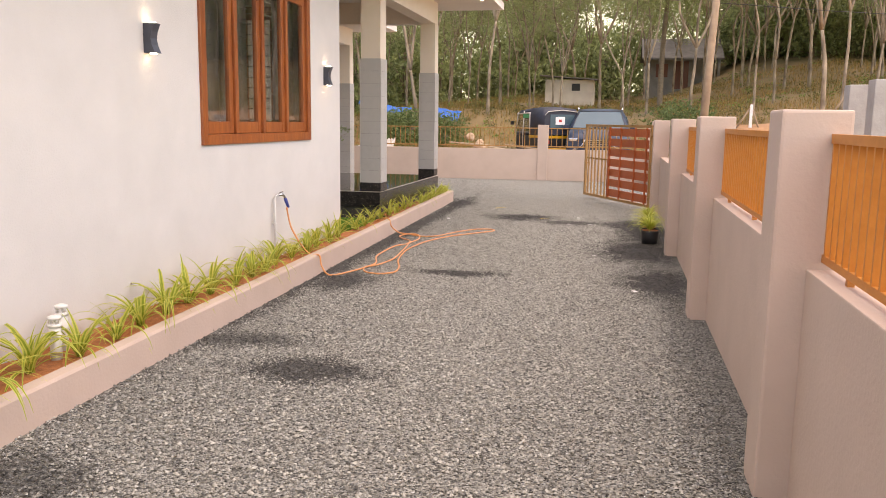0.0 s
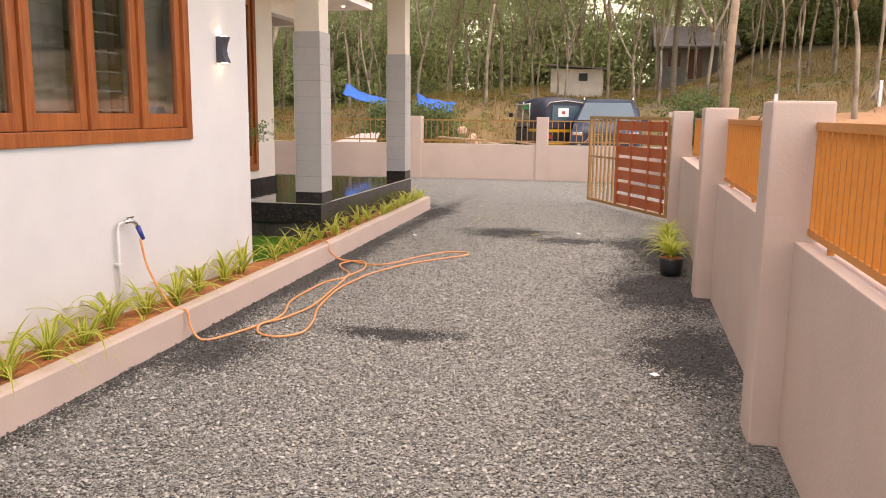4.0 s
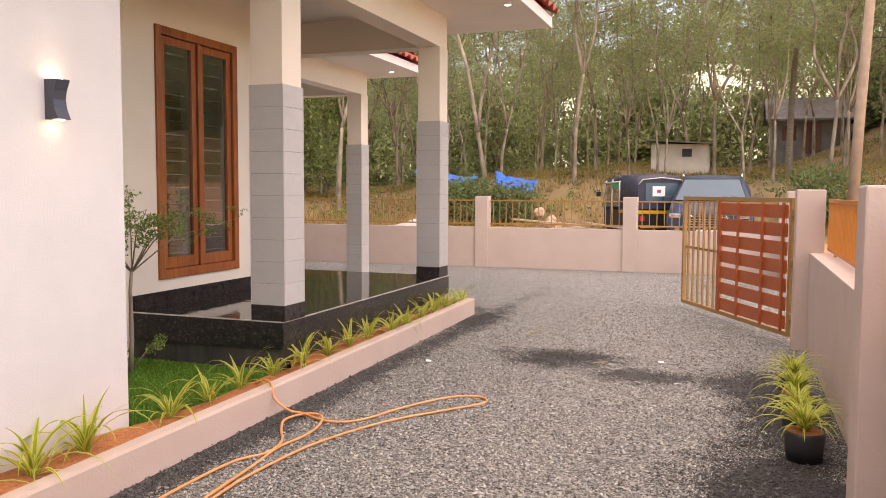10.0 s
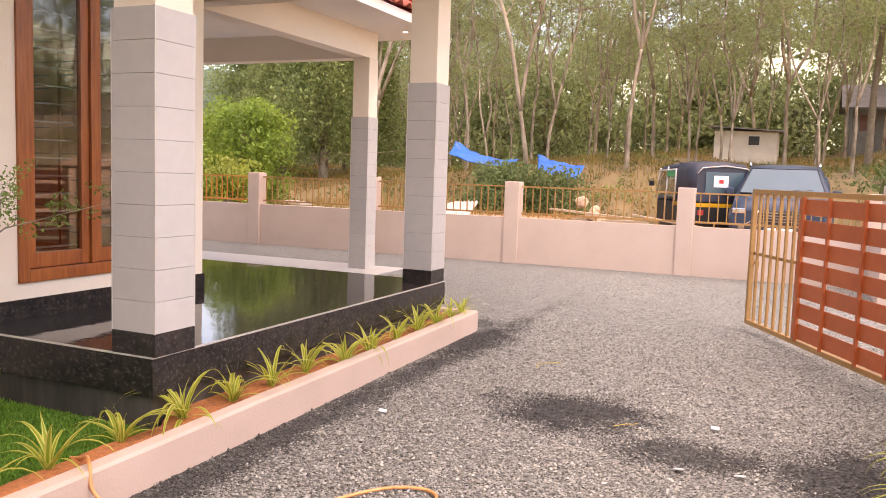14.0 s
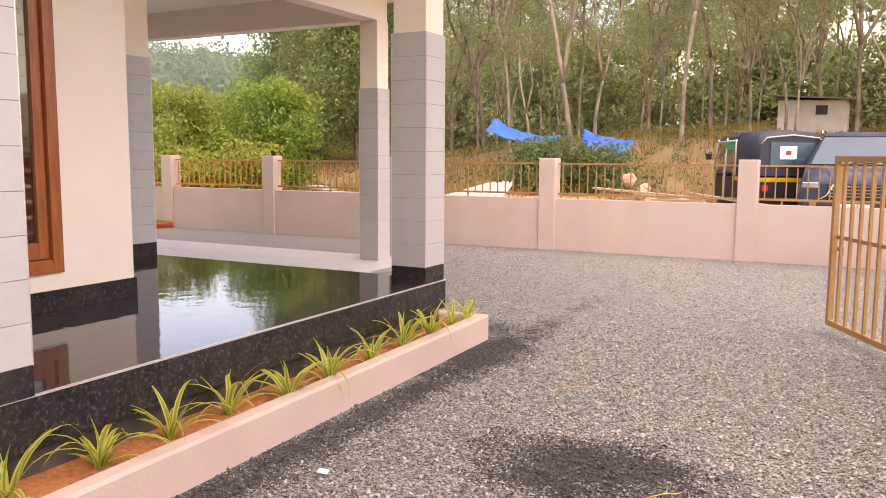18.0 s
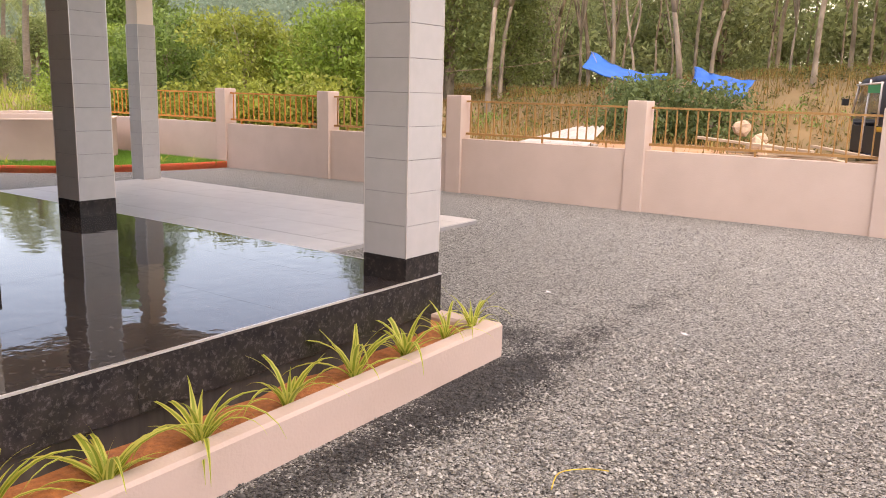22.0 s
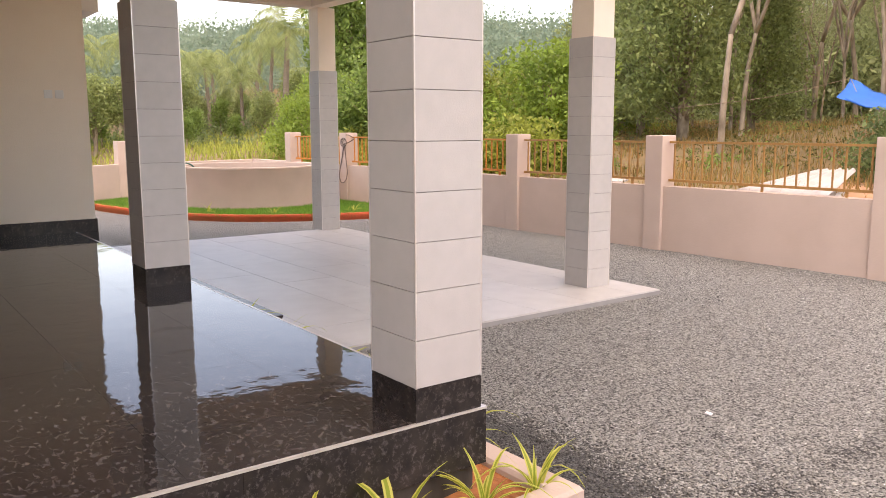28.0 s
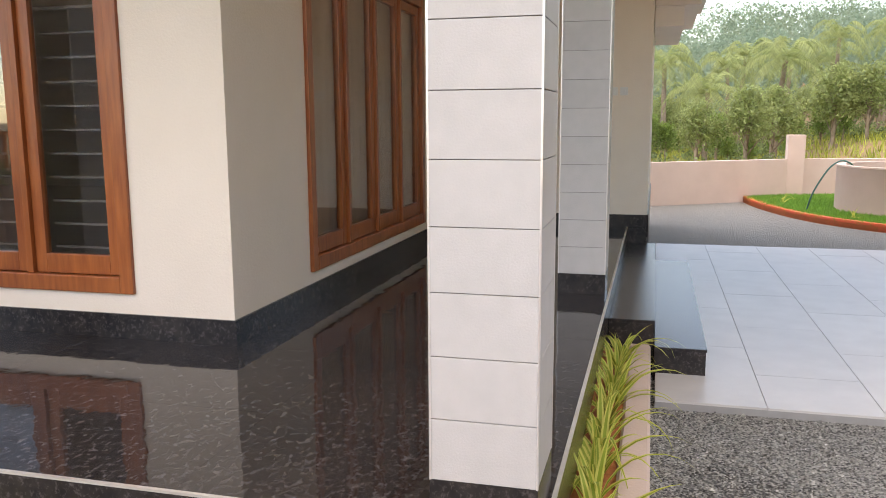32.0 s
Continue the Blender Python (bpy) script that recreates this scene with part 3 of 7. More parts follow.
# ---- windows and door ----
M_CURTAIN = mat("grey_curtain", (0.27, 0.245, 0.22), 0.9, col2=(0.20, 0.18, 0.16), scale=5)
M_BROWNCLOTH = mat("brown_curtain", (0.70, 0.42, 0.26), 0.9, col2=(0.60, 0.35, 0.21), scale=5)
def window(name, axis, pos, a0, a1, z0, z1, leaves, bars, label, drawn=(), cloth=None, hang=0.15):
    """Wooden window in a wall that faces the axis: frame, leaves with panes, safety bars behind."""
    f = (lambda u0, w0, s, u1, w1, t: (pos + w0, u0, s, pos + w1, u1, t)) if axis == "x" else (lambda u0, w0, s, u1, w1, t: (u0, pos + w0, s, u1, pos + w1, t))
    base = f((a0 + a1) / 2, 0, z0, 0, 0, 0)[:3] if axis == "y" else (pos, (a0 + a1) / 2, z0)
    w = thing(name, base, label, "window")
    w["kind"] = "structure"
    bm = bmesh.new()
    e = 0.075
    for c in ((a0, z0, a0 + e, z1), (a1 - e, z0, a1, z1), (a0 + e, z1 - e, a1 - e, z1), (a0 + e, z0, a1 - e, z0 + e + 0.01)):
        bx(bm, *f(c[0], -0.09, c[1], c[2], 0.022, c[3]), bev=0.006)
    part("window_frame", bm, M_WOOD, w)
    n = leaves
    lw = (a1 - a0 - 2 * e - (n - 1) * 0.035) / n
    for k in range(n):
        u = a0 + e + k * (lw + 0.035)
        if k:
            part("mullion", box(*f(u - 0.035, -0.08, z0 + e + 0.011, u, 0.014, z1 - e - 0.001), bev=0.004), M_WOOD, w)
        bm = bmesh.new()
        s, t, d = z0 + e + 0.014, z1 - e - 0.004, 0.07
        for c in ((u + 0.003, s, u + d, t), (u + lw - d, s, u + lw - 0.003, t), (u + d, t - d, u + lw - d, t), (u + d, s, u + lw - d, s + d + 0.03)):
            bx(bm, *f(c[0], -0.05, c[1], c[2], -0.008, c[3]), bev=0.005)
        leaf = part("window_leaf", bm, M_WOOD, w)
        p = part("pane", box(*f(u + d - 0.01, -0.032, s + d, u + lw - d + 0.01, -0.028, t - d + 0.01)), M_GLASS, leaf, "clear glass pane")
        p.visible_shadow = False
        if k in drawn:
            fold = bmesh.new()
            m = 14
            cols = [[fold.verts.new(f(u + (lw * i) / m, -hang + 0.008 * math.sin(i * 1.9), h, 0, 0, 0)[:3] if axis == "y" else (pos - hang + 0.008 * math.sin(i * 1.9), u + lw * i / m, h)) for h in (s, t)] for i in range(m + 1)]
            for p0, p1 in zip(cols, cols[1:]):
                fold.faces.new((p0[0], p1[0], p1[1], p0[1])).smooth = True
            part("curtain", fold, cloth, w, "drawn curtain behind the glass")
        nb = int((t - s) / bars)
        for j in range(1, nb):
            z = s + j * (t - s) / nb
            part("safety_bar", box(*f(u + d - 0.02, -0.12, z - 0.006, u + lw - d + 0.02, -0.108, z + 0.006)), M_BAR, leaf)
    return w


window("window_1", "x", XA, *WIN1, 4, 0.115, "four-leaf varnished teak window with glass panes and safety bars", (0, 1, 3), M_CURTAIN)
window("window_2", "x", XW2, *FW, 2, 0.115, "tall two-leaf varnished teak window opening on the porch")
window("window_3", "y", YW3, *WIN3, 4, 0.115, "four-leaf varnished teak window beside the main door", (0, 1, 2, 3), M_BROWNCLOTH, 0.068)
window("window_4", "y", YA, *WIN4, 2, 0.115, "two-leaf varnished teak window over the small lawn")


def door():
    d = thing("door_1", ((DOOR[0] + DOOR[1]) / 2, YW3 - 0.1, ZP), "closed dark brown wooden main door in a dark frame", "door")
    d["kind"] = "structure"
    bm = bmesh.new()
    bx(bm, DOOR[1] - 0.09, YW3 - 0.15, ZP + 0.015, DOOR[1], YW3 + 0.02, DOOR[3], bev=0.005)
    bx(bm, DOOR[0], YW3 - 0.15, DOOR[3] - 0.09, DOOR[1] - 0.09, YW3 + 0.02, DOOR[3], bev=0.005)
    part("door_frame", bm, M_WOOD_DARK, d)
    leaf = part("door_leaf", box(DOOR[0], YW3 - 0.1, ZP + 0.015, DOOR[1] - 0.091, YW3 - 0.05, DOOR[3] - 0.092, bev=0.004), M_WOOD_DARK, d)
    for z in (0.65, 1.25, 1.85):
        part("door_panel", box(DOOR[0] + 0.08, YW3 - 0.052, ZP + z - 0.42 + 0.05, DOOR[1] - 0.17, YW3 - 0.035, ZP + z + 0.05, bev=0.012), M_WOOD_DARK, leaf)


door()

# ---- boundary walls ----
FP = [(1.30, 21.62), (-1.495, 21.565), (-4.445, 21.445), (-7.26, 21.345), (-9.84, 21.25), (-12.39, 21.22), (-14.72, 21.13), (-17.06, 21.08), (-19.0, 21.0)]


def pillar(x, y, h, s=0.132, group="pillars of the boundary wall", z0=-0.1):
    bm = box(x - s, y - s, z0, x + s, y + s, h, bev=0.012)
    return solid("wall_pillar", bm, M_PINK, "square pink rendered pillar of the boundary wall", "pillar", group=group)


def panel(p, q, z0, z1, step, material, label, flat=False):
    """A grille between two points: rails and upright bars."""
    p, q = Vector(p), Vector(q)
    d = (q - p)
    L = d.length
    ang = math.atan2(d.y, d.x)
    t = thing("fence_grille", (p.x, p.y, z0), label, "fence", "grilles on the boundary wall")
    rot = Matrix.Translation((p.x, p.y, 0)) @ Matrix.Rotation(ang, 4, "Z")

    def put(name, *c):
        bm = box(*c)
        bmesh.ops.transform(bm, matrix=rot, verts=bm.verts)
        return part(name, bm, material, t)
    put("top_rail", 0, -0.02, z1 - (0.035 if flat else 0.026), L, 0.02, z1)
    put("bottom_rail", 0, -0.02, z0, L, 0.02, z0 + 0.03)
    for x in (0.12 * L, 0.5 * L, 0.88 * L):
        put("foot", x - 0.012, -0.012, z0 - 0.075, x + 0.012, 0.012, z0)
    n = max(2, round(L / step))
    for k in range(n):
        x = (k + 0.5) * L / n
        w = 0.022 if flat else 0.0085
        put("bar", x - w * (0.35 if flat else 1), -w, z0 + 0.03, x + w * (0.35 if flat else 1), w, z1 - 0.035)
    return t


def front_wall():
    for i, (p, q) in enumerate(zip(FP, FP[1:])):
        bm = bmesh.new()
        d = Vector((q[0] - p[0], q[1] - p[1], 0))
        nrm = Vector((-d.y, d.x, 0)).normalized() * 0.09
        pts = [Vector((*p, 0)) - nrm, Vector((*q, 0)) - nrm, Vector((*q, 0)) + nrm, Vector((*p, 0)) + nrm]
        lo = [bm.verts.new(v + Vector((0, 0, -0.15))) for v in pts]
        hi = [bm.verts.new(v + Vector((0, 0, 0.805))) for v in pts]
        bm.faces.new(lo[::-1]), bm.faces.new(hi)
        for k in range(4):
            bm.faces.new((lo[k], lo[(k + 1) % 4], hi[(k + 1) % 4], hi[k]))
        solid("wall_front", bm, M_PINK, "low pink rendered boundary wall at the front of the yard", "wall", "structure")
        u = d.normalized()
        a, b = Vector((*p, 0)) + u * 0.15, Vector((*q, 0)) - u * 0.15
        if i == len(FP) - 2:
            continue
        panel(a, b, 0.865, 1.365, 0.135, M_RAIL if i < 4 else M_ORANGE, "ochre painted steel bar grille on the pink wall")
    for p in FP[:-1]:
        pillar(*p, 1.438)


front_wall()
RP = [-5.6, -2.65, 0.4, 3.43, 6.55, 9.69, 14.2]


def right_wall():
    for a, b in zip(RP, RP[1:]):
        solid("wall_right", box(1.118, a + 0.131, -0.1, 1.32, b - 0.131, 0.955, bev=0.006), M_PINK, "pink rendered boundary wall along the yard", "wall", "structure")
        gx = 1.29 if a > 9 else 1.19
        panel((gx, a + 0.13, 0), (gx, b - 0.13, 0), 0.985, 1.475, 0.085, M_ORANGE, "orange painted steel grille on the pink wall", True)
    for y in RP:
        pillar(1.117, y, 1.565, 0.13)
    pillar(1.30, 19.2, 1.565, 0.13)
    solid("wall_right", box(1.22, 19.331, -0.1, 1.40, 21.44, 0.8, bev=0.006), M_PINK, "pink rendered boundary wall past the gate", "wall", "structure")


right_wall()
bm = bmesh.new()
for p, q in (((-16.2, -8.0), (-16.2, 14.8)), ((-16.2, 14.8), (-18.15, 17.75)), ((-18.15, 17.75), (-19.0, 21.0))):
    d = Vector((q[0] - p[0], q[1] - p[1])).normalized() * 0.09
    lo = [bm.verts.new((x, y, -0.1)) for x, y in ((p[0] - d.y, p[1] + d.x), (p[0] + d.y, p[1] - d.x), (q[0] + d.y, q[1] - d.x), (q[0] - d.y, q[1] + d.x))]
    hi = [bm.verts.new((v.co.x, v.co.y, 0.80)) for v in lo]
    bm.faces.new(lo), bm.faces.new(hi[::-1])
    for k in range(4):
        bm.faces.new((lo[k], lo[(k + 1) % 4], hi[(k + 1) % 4], hi[k]))
solid("wall_far", bm, M_PINK, "low pink rendered boundary wall on the far side of the yard", "wall", "structure")
pillar(-18.1, 17.75, 1.27, 0.16)
pillar(-16.2, 14.8, 1.27, 0.16)


# ---- gate ----
def gate():
    hx, hy, fx, fy = 0.985, 14.4, -0.21, 16.78
    d = Vector((fx - hx, fy - hy, 0))
    L = d.length
    rot = Matrix.Translation((hx, hy, 0)) @ Matrix.Rotation(math.atan2(d.y, d.x), 4, "Z")
    g = thing("gate", (hx, hy, 0.0), "open swing gate with rust-red boards and ochre steel bars", "gate")

    def put(name, c, m, bev=0.0, label="", par=None):
        bm = box(*c, bev=bev)
        bmesh.ops.transform(bm, matrix=rot, verts=bm.verts)
        return part(name, bm, m, par or g, label)
    z0, z1, r = 0.07, 1.48, 0.022
    split = L * 0.60
    bm = bmesh.new()
    for c in ((0, z0, 0.045, z1), (L - 0.045, z0, L, z1), (0.045, z1 - 0.045, L - 0.045, z1), (0.045, z0, L - 0.045, z0 + 0.045)):
        bx(bm, c[0], -r, c[1], c[2], r, c[3])
    bx(bm, split, -r, z0 + 0.046, split + 0.045, r, z1 - 0.046)
    bmesh.ops.transform(bm, matrix=rot, verts=bm.verts)
    part("gate_frame", bm, M_RAIL, g)
    n = 7
    p = (z1 - z0 - 0.09) / n
    for k in range(n):
        z = z0 + 0.05 + k * p
        put("board", (0.05, 0.024, z + 0.02, split + 0.02, 0.034, z + p - 0.028), M_RUST, 0.002)
    for x in (0.06 * split, 0.32 * split, 0.66 * split, 0.94 * split):
        put("upright", (x, 0.0345, z0 + 0.046, x + 0.03, 0.058, z1 - 0.046), M_RUST)
    for k in range(6):
        x = split + 0.045 + (k + 0.75) * (L - split - 0.09) / 6.5
        put("bar", (x - 0.012, -0.012, z0 + 0.046, x + 0.012, 0.012, z1 - 0.046), M_RAIL)
    put("lock_rail", (split + 0.046, -0.016, 0.80, L - 0.046, -0.012, 0.83), M_RAIL)
    bolt = put("bolt", (L - 0.1, -0.05, 0.70, L + 0.03, -0.024, 0.73), M_RAIL)
    put("bolt_handle", (L - 0.06, -0.07, 0.66, L - 0.045, -0.051, 0.73), M_RAIL, par=bolt)
    for z in (0.25, 0.8, 1.3):
        put("hinge", (-0.05, -0.025, z, 0.0, 0.025, z + 0.06), M_RAIL)


gate()

# ---- planter, porch skin, carport floor ----
def planter_x(y):
    return -2.24 - 0.0239 * y


def prism(bm, pts, z0, z1):
    lo = [bm.verts.new((x, y, z0)) for x, y in pts]
    hi = [bm.verts.new((x, y, z1)) for x, y in pts]
    bm.faces.new(lo[::-1]), bm.faces.new(hi)
    n = len(pts)
    for k in range(n):
        bm.faces.new((lo[k], lo[(k + 1) % n], hi[(k + 1) % n], hi[k]))
    return bm


def planter():
    ys = [-6.0 + 21.06 * k / 24 for k in range(25)]
    bm = bmesh.new()
    T = 0.095
    out = [(planter_x(y), y) for y in ys] + [(-2.603, 15.12), (-5.93, 15.105)]
    inn = [(planter_x(y) - T, y) for y in ys[:-1]] + [(-2.603 - T, 14.99), (-2.63 - T, 14.99), (-5.93, 14.975)]
    rows = []
    for (a, c), (p, q) in zip(out, inn):
        w = 0.006 * noise.noise((a * 3, c * 1.3, 0))
        rows.append([bm.verts.new(v) for v in ((a, c, -0.1), (a, c, 0.185 + w), (a * 0.9 + p * 0.1, c * 0.9 + q * 0.1, 0.202 + w), (p * 0.9 + a * 0.1, q * 0.9 + c * 0.1, 0.202 + w), (p, q, 0.185 + w), (p, q, -0.1))])
    for r, s in zip(rows, rows[1:]):
        for k in range(5):
            bm.faces.new((r[k], s[k], s[k + 1], r[k + 1]))
    bm.faces.new(rows[0]), bm.faces.new(rows[-1][::-1])
    solid("planter_kerb", bm, M_PINK, "low pink rendered planter kerb along the house", "planter")
    bm = bmesh.new()
    rows = []
    for k in range(106):
        y = -6 + 20.94 * k / 105
        xo = planter_x(y) - T + 0.004
        xi = XA + 0.003 if y < YA else (-2.76 if y < PY0 else PX - 0.03)
        rows.append([bm.verts.new((xi + (xo - xi) * u, y, 0.165 + 0.025 * noise.noise((u * 3, y * 6, 1)))) for u in (0, 0.33, 0.66, 1)])
    for r, s in zip(rows, rows[1:]):
        for a in range(3):
            bm.faces.new((r[a], r[a + 1], s[a + 1], s[a])).smooth = True
    rows = []
    for k in range(24):
        x = -2.66 - 3.25 * k / 23
        rows.append([bm.verts.new((x, PY1 - 0.03 + 0.2 * u, 0.165 + 0.02 * noise.noise((x * 6, u * 3, 2)))) for u in (0, 0.5, 1)])
    for r, s in zip(rows, rows[1:]):
        for a in range(2):
            bm.faces.new((r[a], r[a + 1], s[a + 1], s[a])).smooth = True
    solid("planter_soil", bm, M_SOIL, "red-brown soil filling the planter", "soil", "stuff")


planter()


def porch_skin():
    base = thing("porch_floor", (-3.5, 13, ZP - 0.02), "polished wet black granite floor of the porch", "floor")
    base["kind"] = "structure"
    g = 0.0007
    slabs = []
    for y0, y1 in ((PY0, 12.35), (12.35, 13.72)):
        for x0, x1 in ((XW2 + 0.014, -3.52), (-3.52, PX)):
            slabs.append((x0, y0, x1, y1))
    cuts = [XW4 + 0.014, -7.9, -6.5, -5.2, -3.95, PX]
    y1 = 13.72
    for x0, x1 in zip(cuts[:-2], cuts[1:-1]):
        slabs.append((x0, YW3 + 0.013, min(x1, XW2 + 0.013), y1))
    cuts2 = [XW4 + 0.014, -8.4, -7.2, -6.0, -4.7, -3.4, PX]
    for x0, x1 in zip(cuts, cuts[1:]):
        slabs.append((x0, y1, x1, 14.37))
    for x0, x1 in zip(cuts2, cuts2[1:]):
        slabs.append((x0, 14.37, x1, PY1))
    for x0, y0, x1, y2 in slabs:
        if x1 - x0 > 0.05:
            part("floor_slab", box(x0 + g, y0 + g, ZP - 0.022, x1 - g, y2 - g, ZP), M_GRAN, base)
    fas = thing("porch_fascia", (PX, 13, 0.3), "black granite facing slabs along the porch edge", "facing")
    fas["kind"] = "structure"
    n = 4
    for k in range(n):
        a, c = PY0 - 0.012 + k * (PY1 - PY0 + 0.024) / n, PY0 - 0.012 + (k + 1) * (PY1 - PY0 + 0.024) / n
        part("facing_slab", box(PX - 0.006, a + g, 0.285, PX + 0.012, c - g, ZP - 0.008), M_GRAN_FACE, fas)
    part("facing_slab", box(XW2 + 0.003, PY0 - 0.012, 0.285, PX - 0.007, PY0 + 0.006, ZP - 0.008), M_GRAN_FACE, fas)
    part("facing_slab", box(-5.94, PY1 - 0.006, 0.285, PX - 0.007, PY1 + 0.012, ZP - 0.008), M_GRAN_FACE, fas)
    part("facing_slab", box(XW4 + 0.02, PY1 - 0.006, 0.34, -5.945, PY1 + 0.012, ZP - 0.008), M_GRAN_FACE, fas)
    bm = bmesh.new()
    bx(bm, PX + 0.0005, PY0 - 0.014, ZP - 0.0075, PX + 0.014, PY1 + 0.014, ZP + 0.001)
    bx(bm, XW2 + 0.003, PY0 - 0.014, ZP - 0.0075, PX, PY0 - 0.0005, ZP + 0.001)
    bx(bm, XW4 + 0.02, PY1 + 0.0005, ZP - 0.0075, PX, PY1 + 0.014, ZP + 0.001)
    part("edge_strip", bm, M_TRIM, fas, "pale polished edge of the floor slabs")


porch_skin()
solid("porch_ledge", box(XW4 + 0.002, PY1 + 0.013, -0.1, -9.201, 15.03, ZP), M_GRAN_FACE, "black granite ledge at the end of the porch steps", "ledge", kind="structure")


def apron():
    solid("carport_base", box(APX0, APY0 + 0.005, -0.1, APX1, APY1, ZA - 0.012), M_GROUT, "mortar bed under the carport tiles", "floor base", "structure")
    a = thing("carport_floor", ((APX0 + APX1) / 2, 17, ZA), "pale grey tiled carport floor", "floor")
    a["kind"] = "structure"
    y, k = APY0 + 0.006, 0
    while y < APY1 - 0.05:
        yy = min(y + 0.588, APY1)
        x = APX1 + (0.6 if k % 2 else 0.0)
        while x > APX0:
            x0, x1 = max(x - 1.2, APX0), min(x, APX1)
            if x1 - x0 > 0.03:
                part("floor_tile", box(x0 + 0.002, y + 0.002, ZA - 0.012, x1 - 0.002, yy - 0.002, ZA + 0.0012 * random.random()), M_APRON, a)
            x -= 1.2
        y, k = yy, k + 1


apron()


# ---- roof edges ----
def tile_mesh(L=0.4, W=0.25):
    bm = bmesh.new()
    prof = [(0, 0.0), (0.03, 0.0), (0.06, 0.012), (0.10, 0.05), (0.14, 0.062), (0.18, 0.05), (0.22, 0.012), (W + 0.01, 0.0)]
    rows = []
    for s in (0, L):
        rows.append([[bm.verts.new((u, s, h + t)) for u, h in prof] for t in (0, 0.014)])
    for t in (0, 1):
        for k in range(len(prof) - 1):
            bm.faces.new((rows[0][t][k], rows[0][t][k + 1], rows[1][t][k + 1], rows[1][t][k])).smooth = True
    for s in (0, 1):
        for k in range(len(prof) - 1):
            bm.faces.new((rows[s][0][k], rows[s][0][k + 1], rows[s][1][k + 1], rows[s][1][k]))
    return data("roof_tile", bm, M_ROOFTILE)


def roof():
    me = tile_mesh()
    z = ZS + 0.14
    for name, rect, runs in (("main_roof", (-13.6, -7.8, -1.82, 15.8), (("E", 9.5), ("N", -6.0))), ("carport_roof", (-12.1, 15.8, -4.88, 19.35), (("E", 15.9), ("N", -11.0)))):
        x0, y0, x1, y1 = rect
        r = thing(name, ((x0 + x1) / 2, (y0 + y1) / 2, z), "sloping roof of red clay tiles above a white fascia", "roof")
        r["kind"] = "structure"
        bm = bmesh.new()
        w = min(x1 - x0, y1 - y0) / 2
        h = w * 0.5
        mid = [(x0 + w, y0 + w), (x1 - w, y0 + w), (x1 - w, y1 - w), (x0 + w, y1 - w)]
        lo = [bm.verts.new((*p, z - 0.004)) for p in ((x0, y0), (x1, y0), (x1, y1), (x0, y1))]
        hi = [bm.verts.new((*p, z + h)) for p in mid]
        for k in range(4):
            bm.faces.new((lo[k], lo[(k + 1) % 4], hi[(k + 1) % 4], hi[k]))
        bm.faces.new(lo[::-1])
        bmesh.ops.remove_doubles(bm, verts=bm.verts, dist=0.001)
        part("roof_surface", bm, M_ROOFTILE, r)
        tilt = Matrix.Rotation(math.atan(0.5), 4, "X")
        for side, start in runs:
            for row in (0, 1):
                d = row * 0.34
                if side == "E":
                    n = int((y1 - start) / 0.25)
                    ms = [Matrix.Translation((x1 + 0.07 - d * 0.894, start + k * 0.25, z + 0.012 + (d - 0.07) * 0.447 + 0.03)) @ Matrix.Rotation(radians(90), 4, "Z") @ tilt for k in range(n)]
                else:
                    n = int((x1 - start) / 0.25)
                    ms = [Matrix.Translation((start + k * 0.25 + 0.25, y1 + 0.07 - d * 0.894, z + 0.012 + (d - 0.07) * 0.447 + 0.03)) @ Matrix.Rotation(radians(180), 4, "Z") @ tilt for k in range(n)]
                for m in ms:
                    o = part("roof_tile", me, M_ROOFTILE, r)
                    o.matrix_basis = m
    bm = bmesh.new()
    prism(bm, [(-13.5, 15.04), (-10.6, 15.04), (-10.6, 15.66), (-13.5, 15.66)], 3.08, 3.19)
    prism(bm, [(-13.4, 15.04), (-10.7, 15.04), (-10.7, 15.54), (-13.4, 15.54)], 2.86, 3.08)
    prism(bm, [(-13.3, 15.04), (-10.8, 15.04), (-10.8, 15.36), (-13.3, 15.36)], 2.64, 2.86)
    solid("sunshade", bm, M_CEIL, "stepped grey concrete sunshade on the rear wall", "sunshade", "structure")


roof()


def downlight(x, y):
    t = thing("ceiling_light", (x, y, ZS - 0.02), "small round recessed ceiling downlight, lit", "ceiling light", "downlights of porch and carport")
    bm = bmesh.new()
    add_tube(bm, [(x, y, ZS - 0.012), (x, y, ZS - 0.001)], 0.046, 20)
    part("rim", bm, M_PVC, t)
    part("diffuser", tube([(x, y, ZS - 0.016), (x, y, ZS - 0.0125)], 0.032, 20), M_GLOW, t, "glowing diffuser")


for p in ((-2.0, 14.35), (-2.0, 11.8), (-7.98, 16.36), (-5.25, 18.6), (-5.02, 16.25), (-3.6, 12.2)):
    downlight(*p)


